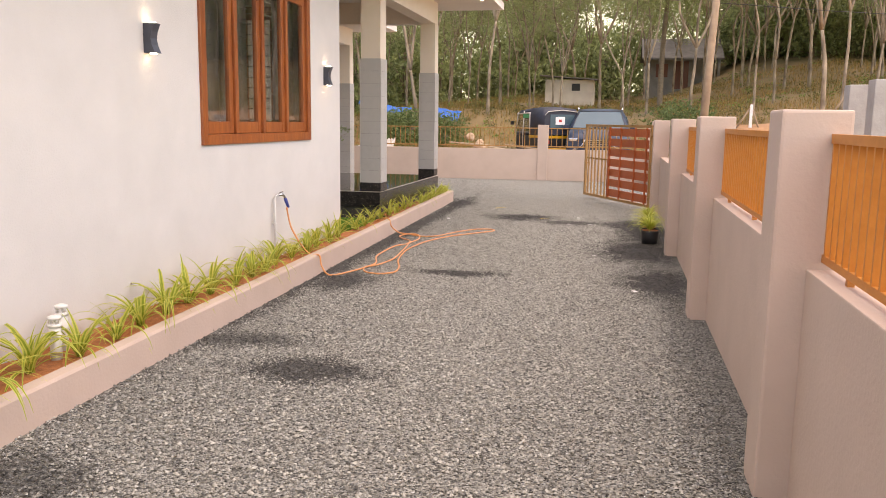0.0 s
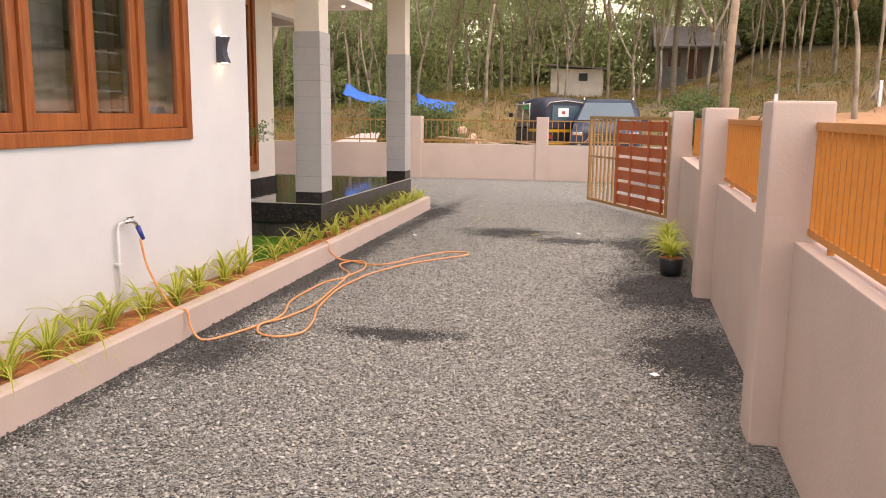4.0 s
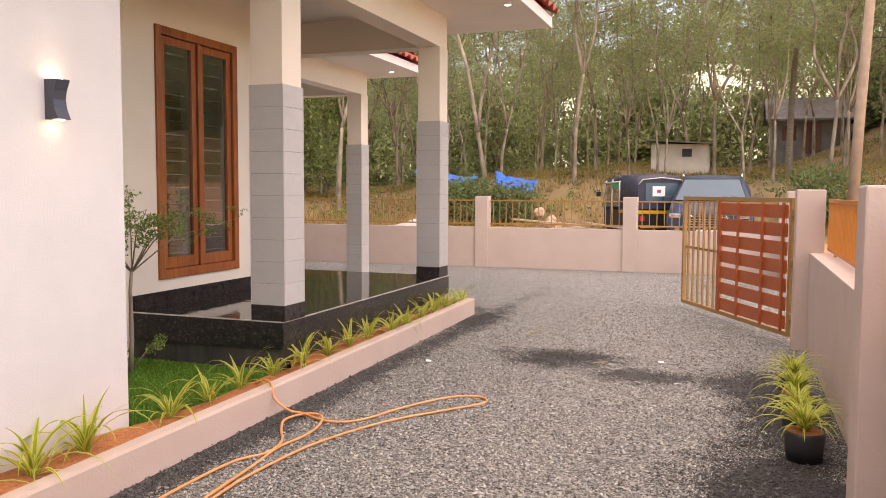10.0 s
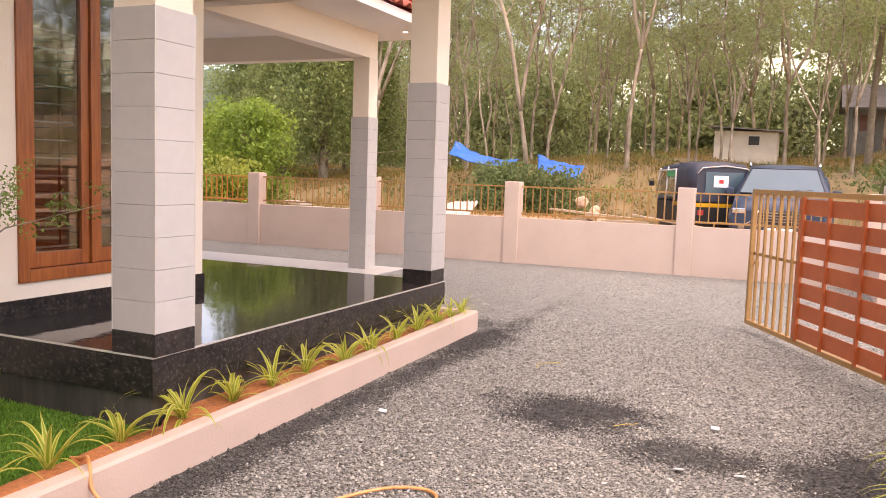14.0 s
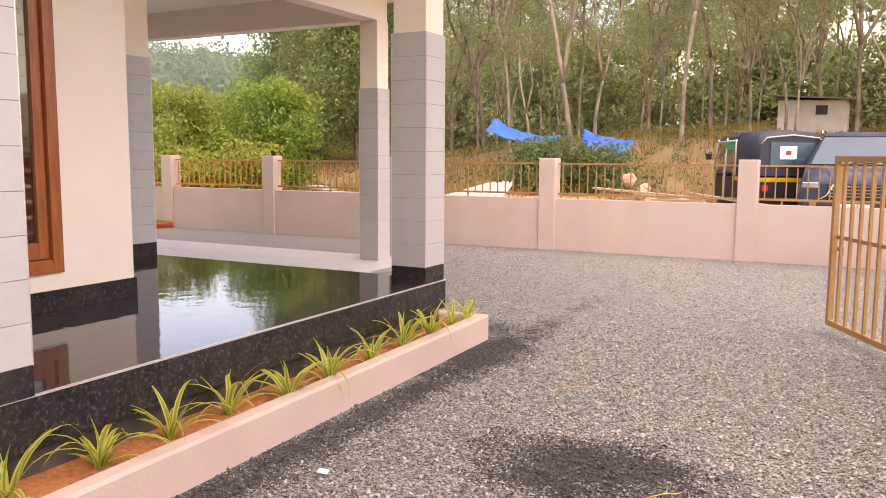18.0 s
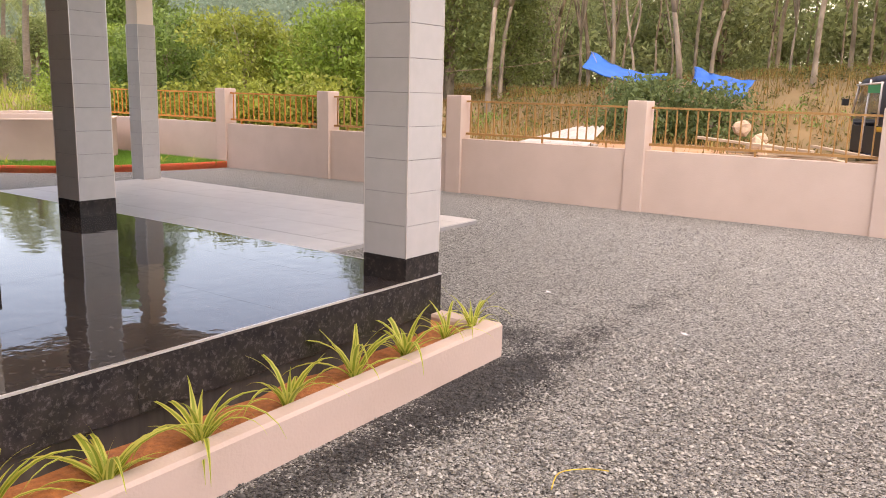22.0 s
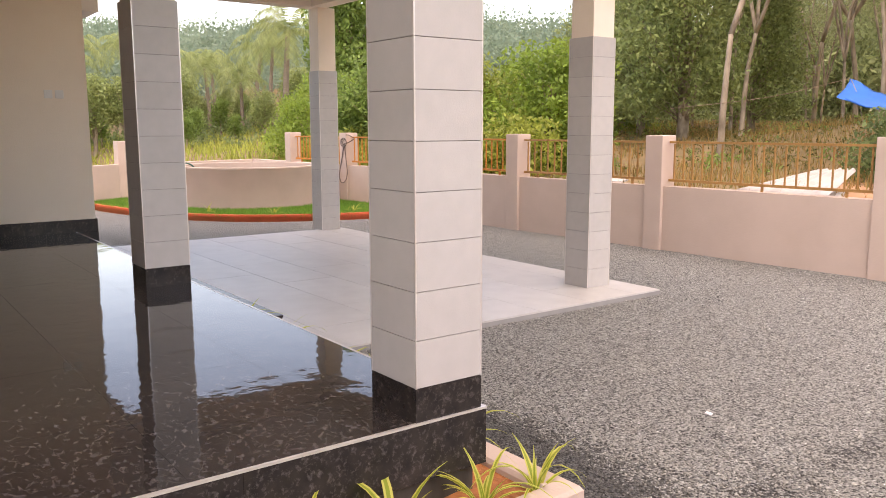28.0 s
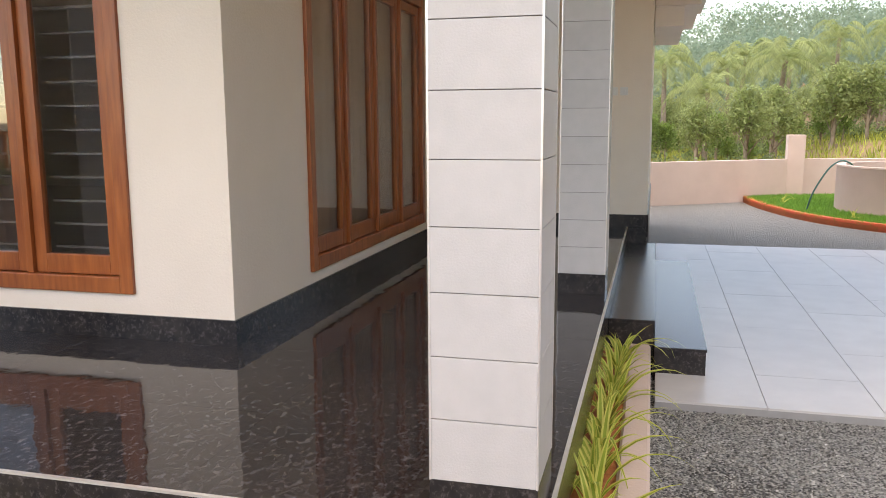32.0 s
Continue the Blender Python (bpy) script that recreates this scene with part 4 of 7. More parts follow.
# ---- wall lamps, tap, pipes ----
def wall_lamp(y, z):
    t = thing("wall_lamp", (XA, y, z), "slate grey up-and-down wall lamp, lit, on the white wall", "wall lamp", "wall lamps on the wing")
    bm = bmesh.new()
    prof = [(-0.1, 0.085), (-0.045, 0.062), (0.0, 0.054), (0.045, 0.062), (0.1, 0.085)]
    rows = []
    for dz, d in prof:
        rows.append([bm.verts.new(p) for p in ((XA + 0.001, y - 0.042, z + dz), (XA + d, y - 0.042, z + dz), (XA + d, y + 0.042, z + dz), (XA + 0.001, y + 0.042, z + dz))])
    for r, s in zip(rows, rows[1:]):
        for k in range(4):
            bm.faces.new((r[k], r[(k + 1) % 4], s[(k + 1) % 4], s[k]))
    bm.faces.new(rows[0]), bm.faces.new(rows[-1][::-1])
    part("body", bm, M_LAMP, t)
    for s in (-1, 1):
        part("lens", tube([(XA + 0.05, y, z + s * 0.1005), (XA + 0.05, y, z + s * 0.105)], 0.024, 14), M_GLOW, t, "glowing lens")
        lamp = new("wall_lamp_beam", bpy.data.lights.new("wall_lamp_beam", "SPOT"))
        lamp.data.energy, lamp.data.spot_size, lamp.data.spot_blend, lamp.data.color, lamp.data.shadow_soft_size = 0.03, radians(70), 0.7, (1, 0.83, 0.6), 0.02
        lamp.matrix_basis = look((XA + 0.06, y, z + s * 0.12), (XA + 0.03, y, z + s * 2))


wall_lamp(8.745, 1.98)
wall_lamp(5.2, 2.04)


def tap():
    y, x = 7.25, XA
    t = thing("garden_tap", (x, y, 0.14), "chrome garden tap on a white riser pipe by the wall", "tap")
    part("riser_pipe", tube([(x + 0.03, y, 0.08), (x + 0.03, y, 0.74), (x + 0.035, y + 0.02, 0.765), (x + 0.04, y + 0.06, 0.775)], 0.011, 10), M_PVC, t, "white plastic pipe")
    part("spout", tube([(x + 0.04, y + 0.06, 0.775), (x + 0.05, y + 0.13, 0.775), (x + 0.06, y + 0.16, 0.755), (x + 0.065, y + 0.17, 0.72)], [0.014, 0.016, 0.013, 0.012], 10), M_CHROME, t)
    part("tap_handle", box(x + 0.045, y + 0.07, 0.795, x + 0.057, y + 0.15, 0.805, bev=0.003), M_CHROME, t)
    part("valve_stem", tube([(x + 0.05, y + 0.1, 0.775), (x + 0.05, y + 0.1, 0.797)], 0.008, 8), M_CHROME, t)
    part("hose_clip", tube([(x + 0.065, y + 0.17, 0.735), (x + 0.09, y + 0.19, 0.645)], [0.017, 0.014], 10), mat("blue_plastic", (0.02, 0.04, 0.25), 0.4), t, "blue hose connector")
    part("bracket", box(x + 0.001, y - 0.02, 0.5, x + 0.044, y + 0.02, 0.512), M_PVC, t)


tap()


def bez(pts, per=8):
    """Catmull-Rom through points."""
    p = [Vector(v) for v in pts]
    p = [p[0]] + p + [p[-1]]
    out = []
    for a, b, c, d in zip(p, p[1:], p[2:], p[3:]):
        for k in range(per):
            t = k / per
            out.append(0.5 * ((2 * b) + (c - a) * t + (2 * a - 5 * b + 4 * c - d) * t * t + (3 * b - a - 3 * c + d) * t ** 3))
    return out + [p[-1]]


h = 0.014
HOSE = [(-2.755, 7.42, 0.65), (-2.72, 7.44, 0.45), (-2.60, 7.42, 0.27), (-2.50, 7.38, 0.20), (-2.40, 7.36, 0.195), (-2.375, 7.35, 0.10), (-2.31, 7.35, h), (-2.21, 7.39, h), (-2.08, 7.8, h), (-2.05, 8.1, h), (-2.16, 8.5, h), (-2.18, 8.9, h), (-2.16, 9.3, h), (-2.07, 9.5, h), (-2.08, 9.68, h + 0.014),
        (-2.24, 9.94, h), (-2.33, 10.14, h), (-2.25, 10.27, h + 0.012), (-2.12, 10.25, h + 0.014), (-2.05, 10.08, h), (-2.03, 9.86, h), (-2.06, 9.6, h), (-2.02, 9.28, h), (-1.96, 8.85, h + 0.016), (-1.94, 8.4, h), (-2.0, 8.0, h), (-2.06, 7.77, h + 0.014), (-2.03, 7.63, h), (-1.94, 7.54, h), (-1.82, 7.53, h), (-1.72, 7.67, h), (-1.76, 7.97, h), (-1.87, 8.35, h),
        (-1.95, 8.95, h), (-1.94, 9.37, h), (-1.88, 9.8, h), (-1.7, 10.3, h), (-1.45, 10.68, h), (-1.24, 10.97, h), (-1.23, 11.11, h), (-1.34, 11.17, h), (-1.52, 11.06, h), (-1.72, 10.68, h), (-1.86, 10.3, h), (-2.05, 10.2, h), (-2.25, 10.26, h + 0.014), (-2.37, 10.25, h + 0.03), (-2.465, 10.23, 0.12), (-2.505, 10.25, 0.214), (-2.61, 10.33, 0.214), (-2.70, 10.38, 0.175), (-2.80, 10.41, 0.15)]
solid("garden_hose", tube(bez(HOSE), 0.0085, 8), M_HOSE, "long orange garden hose lying looped on the gravel", "hose")


def vent_pipe(x, y, hgt):
    t = thing("vent_pipe", (x, y, 0.13), "white plastic vent pipe with a slotted cowl in the planter", "pipe", "vent pipes")
    part("pipe", tube([(x, y, 0.08), (x, y, hgt)], 0.032, 16), M_PVC, t)
    part("collar", tube([(x, y, hgt), (x, y, hgt + 0.02)], 0.038, 16), M_PVC, t)
    for k in range(6):
        a = k * math.pi / 3
        part("slat", box(x + 0.028 * math.cos(a) - 0.004, y + 0.028 * math.sin(a) - 0.004, hgt + 0.02, x + 0.028 * math.cos(a) + 0.004, y + 0.028 * math.sin(a) + 0.004, hgt + 0.045), M_PVC, t)
    part("cap", tube([(x, y, hgt + 0.045), (x, y, hgt + 0.06), (x, y, hgt + 0.066)], [0.038, 0.036, 0.02], 16), M_PVC, t)


vent_pipe(-2.64, 3.84, 0.34)
vent_pipe(-2.70, 3.98, 0.37)

# ---- plants near ----
def ribbon(L, rise, bend, w, fold=0.3, n=8):
    """An arching strap leaf that starts at the angle rise and bends over: centre strip and two pale edges."""
    bm = bmesh.new()
    rows = []
    x = z = 0.0
    for k in range(n + 1):
        s = k / n
        hw = w * (0.7 + 0.5 * math.sin(math.pi * min(1, s * 1.3))) * (1 - s ** 2.2) + 0.0006
        rows.append([bm.verts.new((x, v * hw, z + abs(v) * hw * fold)) for v in (-1, -0.45, 0.45, 1)])
        a = radians(rise - bend * s ** 1.3)
        x += L / n * math.cos(a)
        z += L / n * math.sin(a)
    for r, s in zip(rows, rows[1:]):
        for a in range(3):
            f = bm.faces.new((r[a], r[a + 1], s[a + 1], s[a]))
            f.smooth, f.material_index = True, (0 if a == 1 else 1)
    me = data("leaf", bm, M_SPIDER)
    me.materials.append(M_SPIDER_EDGE)
    return me


M_SPIDER_EDGE = leafmat("spider_plant_margin", (0.76, 0.72, 0.20), (0.58, 0.60, 0.13), 0.2)
LEAVES = [ribbon(0.36, 64, 120, 0.0115), ribbon(0.30, 78, 60, 0.0120), ribbon(0.40, 56, 110, 0.0105), ribbon(0.24, 84, 34, 0.0110), ribbon(0.40, 70, 150, 0.0110), ribbon(0.31, 40, 96, 0.0100), ribbon(0.44, 70, 130, 0.0105), ribbon(0.20, 72, 50, 0.0105)]


def spider_proto(n, seed, name="spider_plant", pot=False):
    rng = random.Random(seed)
    t = thing(name, (0, 0, 0), "variegated spider plant with arching yellow-striped leaves" + (" in a black pot" if pot else " in the planter soil"), "plant", "potted spider plants" if pot else "spider plants in the planter")
    z = 0.175 if pot else 0.0
    if pot:
        bm = bmesh.new()
        add_tube(bm, [(0, 0, 0), (0, 0, 0.08), (0, 0, 0.165), (0, 0, 0.18)], [0.1, 0.112, 0.118, 0.112], 20)
        part("pot", bm, M_BLACK, t, "black plastic pot")
        part("soil", tube([(0, 0, 0.16), (0, 0, 0.182)], 0.105, 16), M_SOIL, t)
    for k in range(n):
        o = part("leaf", rng.choice(LEAVES), M_SPIDER, t)
        o.matrix_basis = Matrix.Translation((0.012 * rng.uniform(-1, 1), 0.012 * rng.uniform(-1, 1), z)) @ Matrix.Rotation(k * 2.4 + rng.uniform(-0.4, 0.4), 4, "Z") @ Matrix.Rotation(rng.uniform(-0.15, 0.42), 4, "Y") @ Matrix.Scale(rng.uniform(0.65, 1.15), 4)
    return t


def plant_row():
    rng = random.Random(5)
    protos = [spider_proto(24, 1), spider_proto(20, 2), spider_proto(27, 3), spider_proto(18, 4), spider_proto(15, 6), spider_proto(18, 7)]
    spots = []
    y = 2.4
    while y < 9.15:
        spots.append((planter_x(y) - 0.125 - 0.11 + rng.uniform(-0.03, 0.03), y))
        y += rng.uniform(0.30, 0.40)
    spots += [(-2.72, 9.47), (-2.73, 9.86), (-2.74, 10.24), (-2.74, 10.66), (-2.74, 11.1), (-2.73, 11.5), (-2.73, 11.89), (-2.74, 12.29), (-2.65, 12.65), (-2.67, 13.05), (-2.68, 13.51), (-2.71, 13.96), (-2.71, 14.35), (-2.73, 14.73), (-2.72, 14.98)]
    x = -3.2
    while x > -5.8:
        spots.append((x, 14.92 + rng.uniform(-0.02, 0.02)))
        x -= rng.uniform(0.2, 0.3)
    used = set()
    for x, y in spots:
        k = rng.randrange(3) + (3 if y > 9.6 else 0)
        m = Matrix.Translation((x, y, 0.158)) @ Matrix.Rotation(rng.uniform(0, 6.3), 4, "Z") @ Matrix.Scale(rng.uniform(0.9, 1.15) * (1.08 if y < 9.5 else 0.8 if y > 14.5 and x > -2.8 else 1.05), 4)
        if k in used:
            copy_thing(protos[k], m)
        else:
            used.add(k)
            protos[k].matrix_basis = m
    pots = spider_proto(70, 9, "potted_spider_plant", True)
    pots.matrix_basis = Matrix.Translation((0.85, 10.52, 0)) @ Matrix.Scale(0.95, 4)
    for x, y in ((0.85, 11.0), (0.86, 11.5), (0.88, 12.05)):
        copy_thing(pots, Matrix.Translation((x, y, 0)) @ Matrix.Rotation(rng.uniform(0, 6), 4, "Z") @ Matrix.Scale(rng.uniform(0.85, 1.0), 4))


plant_row()


# ---- meshes of many small blades and leaves ----
def fill(name, verts, faces, material):
    me = bpy.data.meshes.new(name)
    verts = np.asarray(verts, dtype=np.float32).reshape(-1, 3)
    faces = np.asarray(faces, dtype=np.int32)
    me.vertices.add(len(verts))
    me.vertices.foreach_set("co", verts.ravel())
    k = faces.shape[1]
    me.loops.add(faces.size)
    me.loops.foreach_set("vertex_index", faces.ravel())
    me.polygons.add(len(faces))
    me.polygons.foreach_set("loop_start", np.arange(0, faces.size, k, dtype=np.int32))
    me.polygons.foreach_set("loop_total", np.full(len(faces), k, dtype=np.int32))
    me.update(calc_edges=True)
    me.materials.append(material)
    return me


def blades(name, xy, z, hgt, width, material, rng, lean=0.5):
    n = len(xy)
    a = rng.uniform(0, 2 * np.pi, n)
    hh = hgt * rng.uniform(0.5, 1.3, n)
    d = np.stack([np.cos(a), np.sin(a)], 1)
    side = np.stack([-np.sin(a), np.cos(a)], 1) * width
    z = np.broadcast_to(z, n)
    b0 = np.column_stack([xy - side, z])
    b1 = np.column_stack([xy + side, z])
    tip = np.column_stack([xy + d * (hh * lean)[:, None], z + hh])
    v = np.stack([b0, b1, tip], 1).reshape(-1, 3)
    return fill(name, v, np.arange(3 * n).reshape(-1, 3), material)


NR = np.random.default_rng(4)


def lawns():
    solid("lawn_bed", box(XW2 + 0.003, YA + 0.003, -0.05, -2.765, PY0 - 0.02, 0.11), M_TURF, "turf bed of the small lawn", "turf", "structure")
    xy = np.column_stack([NR.uniform(XW2 + 0.01, -2.75, 40000), NR.uniform(YA + 0.01, PY0 - 0.02, 40000)])
    tagged(new("lawn", blades("lawn", xy, 0.11, 0.020, 0.005, M_GRASS, NR)), "short dark green lawn between wall and porch", "grass", kind="stuff")


lawns()


def leaf_quads(centres, size, rng, flat=0.35):
    """Diamond leaves at the given centres, turned at random."""
    n = len(centres)
    u = rng.normal(size=(n, 3))
    u /= np.linalg.norm(u, axis=1)[:, None]
    w = rng.normal(size=(n, 3))
    w[:, 2] *= 1.6
    v = np.cross(u, w)
    v /= np.linalg.norm(v, axis=1)[:, None] + 1e-6
    s = size * rng.uniform(0.6, 1.4, n)[:, None]
    c = np.asarray(centres)
    q = np.stack([c - u * s, c + v * s * flat, c + u * s, c - v * s * flat], 1)
    return q.reshape(-1, 3), np.arange(4 * n).reshape(-1, 4)


def clumps(points, radius, per, rng, squash=0.7):
    p = np.repeat(np.asarray(points, dtype=float), per, axis=0)
    r = np.repeat(np.broadcast_to(radius, len(points)), per)
    d = rng.normal(size=(len(p), 3))
    d /= np.linalg.norm(d, axis=1)[:, None]
    d *= (r * rng.uniform(0.25, 1.0, len(p)) ** 0.5)[:, None]
    d[:, 2] *= squash
    return p + d


def sapling():
    rng = random.Random(12)
    nr = np.random.default_rng(12)
    x, y = -3.95, 10.55
    t = thing("sapling", (x, y, 0.11), "slender young tree with thin twigs and tiny leaves on the lawn", "tree")
    bm = bmesh.new()
    add_tube(bm, [(x, y, 0.05), (x + 0.02, y, 0.4), (x + 0.03, y - 0.02, 0.75), (x + 0.05, y - 0.02, 0.92)], [0.022, 0.017, 0.014, 0.012], 8)
    part("trunk", bm, M_BARK, t, "thin grey trunk")
    tips = []
    top = Vector((x + 0.05, y - 0.02, 0.9))
    for k in range(9):
        bm = bmesh.new()
        a = k * 2.4
        reach = rng.uniform(0.32, 0.72)
        p1 = top + Vector((math.cos(a) * reach * 0.4, math.sin(a) * reach * 0.5, rng.uniform(0.12, 0.3)))
        p2 = p1 + Vector((math.cos(a) * reach * 0.7, math.sin(a) * reach * 0.8, rng.uniform(0.02, 0.32)))
        add_tube(bm, [top, p1, p2], [0.007, 0.005, 0.002], 5)
        for j in range(7):
            q = p1.lerp(p2, j / 6) + Vector([rng.uniform(-0.06, 0.06) for _ in range(3)])
            e = q + Vector([rng.uniform(-0.13, 0.13), rng.uniform(-0.13, 0.13), rng.uniform(-0.02, 0.1)])
            add_tube(bm, [p1.lerp(p2, j / 6), q, e], [0.002, 0.0015, 0.001], 4)
            tips += [q, e, (q + e) / 2]
        part("twig", bm, M_BARK, t)
    for k in range(5):
        bm = bmesh.new()
        a = k * 1.3
        e = Vector((x, y, 0.14)) + Vector((0.28 * math.cos(a), 0.28 * math.sin(a), 0.2))
        add_tube(bm, [(x, y, 0.12), Vector((x, y, 0.2)).lerp(e, 0.6), e], [0.004, 0.003, 0.001], 4)
        tips += [e, Vector((x, y, 0.2)).lerp(e, 0.75)] * 3
        part("twig", bm, M_BARK, t)
    c = clumps([tuple(v) for v in tips], 0.055, 17, nr)
    part("foliage", fill("foliage", *leaf_quads(c, 0.0125, nr, 0.5), M_DARKLEAF), None, t)


sapling()

# ---- well and its bed ----
WX, WY, WR = -15.45, 19.35, 1.34


def well():
    t = thing("well", (WX, WY, 0.1), "round pink rendered open well ring", "well")
    bm = bmesh.new()
    n = 56
    rings = [(WR, 0.0), (WR, 0.80), (WR + 0.008, 0.81), (WR + 0.008, 0.835), (WR - 0.13, 0.835), (WR - 0.13, 0.1)]
    vs = [[bm.verts.new((WX + r * math.cos(2 * math.pi * k / n), WY + r * math.sin(2 * math.pi * k / n), z)) for k in range(n)] for r, z in rings]
    for a, b in zip(vs, vs[1:]):
        for k in range(n):
            bm.faces.new((a[k], a[(k + 1) % n], b[(k + 1) % n], b[k])).smooth = a is vs[0]
    part("ring_wall", bm, M_PINK, t)
    part("water", tube([(WX, WY, 0.08), (WX, WY, 0.101)], WR - 0.125, 40), M_BLACK, t, "dark well opening")
    pts = bez([(-15.15, 17.52, 0.1), (-15.13, 17.6, 0.4), (-15.15, 17.8, 0.76), (-15.18, 17.97, 0.90), (-15.2, 18.1, 0.89), (-15.22, 18.2, 0.8), (-15.25, 18.35, 0.5)])
    solid("well_hose", tube(pts, 0.014, 8), M_GHOSE, "dark green pump hose bent over the well rim", "hose")
    arc = [(-17.55, 16.75), (-16.6, 16.85), (-15.4, 17.1), (-14.35, 17.48), (-13.5, 18.05), (-13.0, 18.65), (-12.6, 19.5), (-12.35, 20.4), (-12.25, 21.1)]
    arc = [(p.x, p.y) for p in bez([(x, y, 0) for x, y in arc], 5)]
    bm = bmesh.new()
    rows = []
    for i, (x, y) in enumerate(arc):
        a, b = Vector(arc[max(i - 1, 0)]), Vector(arc[min(i + 1, len(arc) - 1)])
        d = (b - a).normalized()
        nx, ny = -d.y * 0.11, d.x * 0.11
        rows.append([bm.verts.new(v) for v in ((x, y, -0.05), (x, y, 0.115), (x + nx, y + ny, 0.115), (x + nx, y + ny, -0.05))])
    for r, s in zip(rows, rows[1:]):
        for k in range(3):
            bm.faces.new((r[k], s[k], s[k + 1], r[k + 1]))
    solid("garden_kerb", bm, M_KERB, "curved red painted kerb round the well lawn", "kerb")
    bm = bmesh.new()
    prism(bm, arc + [(-18.8, 21.0), (-18.0, 17.75)], 0.0, 0.08)
    solid("well_lawn_bed", bm, M_SOIL, "soil bed round the well", "soil", "structure")
    pts, poly = [], arc + [(-18.8, 21.0), (-18.0, 17.75)]
    cand = np.column_stack([NR.uniform(-18.8, -11.9, 110000), NR.uniform(16.7, 21.1, 110000)])
    keep = np.zeros(len(cand), bool)
    for (x0, y0), (x1, y1) in zip(poly, poly[1:] + poly[:1]):
        hit = ((y0 > cand[:, 1]) != (y1 > cand[:, 1])) & (cand[:, 0] < (x1 - x0) * (cand[:, 1] - y0) / (y1 - y0 + 1e-9) + x0)
        keep ^= hit
    keep &= np.hypot(cand[:, 0] - WX, cand[:, 1] - WY) > WR + 0.02
    tagged(new("well_lawn", blades("well_lawn", cand[keep], 0.08, 0.06, 0.008, M_GRASS, NR)), "short green lawn round the well", "grass", kind="stuff")
    for i, (x, y) in enumerate(((-13.2, 18.8), (-12.8, 20.1), (-14.1, 18.0), (-12.6, 20.6), (-16.2, 17.3))):
        s = spider_proto(9, 40 + i)
        s.matrix_basis = Matrix.Translation((x, y, 0.08)) @ Matrix.Scale(0.9, 4)
        s["label"] = "small variegated spider plant in the lawn by the well"
        s["group"] = "spider plants by the well"


well()


def pillar_hose():
    """A slack loop of thin hose and a tangle of it slung over a fence pillar."""
    x, y = -14.64, 20.985
    t = thing("hose_bundle", (x, y, 1.3), "thin dark hose slung over a fence pillar with one loop hanging", "hose")
    loop = bez([(x, y, 1.22), (x - 0.09, y, 0.95), (x - 0.2, y - 0.005, 0.62), (x - 0.12, y - 0.01, 0.47), (x + 0.04, y - 0.01, 0.5), (x + 0.1, y, 0.66), (x + 0.06, y, 0.95), (x + 0.01, y, 1.24)])
    part("loop", tube(loop, 0.009, 6), M_HOSEDARK, t)
    for k in range(3):
        r = 0.07 + 0.02 * k
        pts = [(x + 0.04 + r * math.cos(a), y - 0.012 - 0.012 * k, 1.25 + r * 0.8 * math.sin(a)) for a in [j * 0.55 + k for j in range(13)]]
        part("coil", tube(bez(pts, 3), 0.008, 6), M_HOSEDARK, t)
    top = bez([(x - 0.2, y + 0.1, 1.372), (x + 0.05, y + 0.02, 1.40), (x + 0.3, y - 0.03, 1.38), (x + 0.42, y - 0.02, 1.33), (x + 0.2, y - 0.03, 1.25), (x + 0.03, y - 0.01, 1.22)])
    part("top_strand", tube(top, 0.008, 6), M_HOSEDARK, t)


M_HOSEDARK = mat("faded_dark_hose", (0.14, 0.10, 0.085), 0.6, col2=(0.10, 0.075, 0.06), scale=30)
pillar_hose()
for sy in (14.67, 14.77):
    p = thing("switch_plate", (-9.29, sy, 1.865), "white plastic switch plate on the ivory wall", "switch", "switch plates beside the door")
    part("plate", box(-9.298, sy - 0.038, 1.825, -9.285, sy + 0.038, 1.905, bev=0.004), M_PVC, p)
    part("rocker", box(-9.2848, sy - 0.014, 1.845, -9.280, sy + 0.014, 1.885, bev=0.002), M_PVC, p)

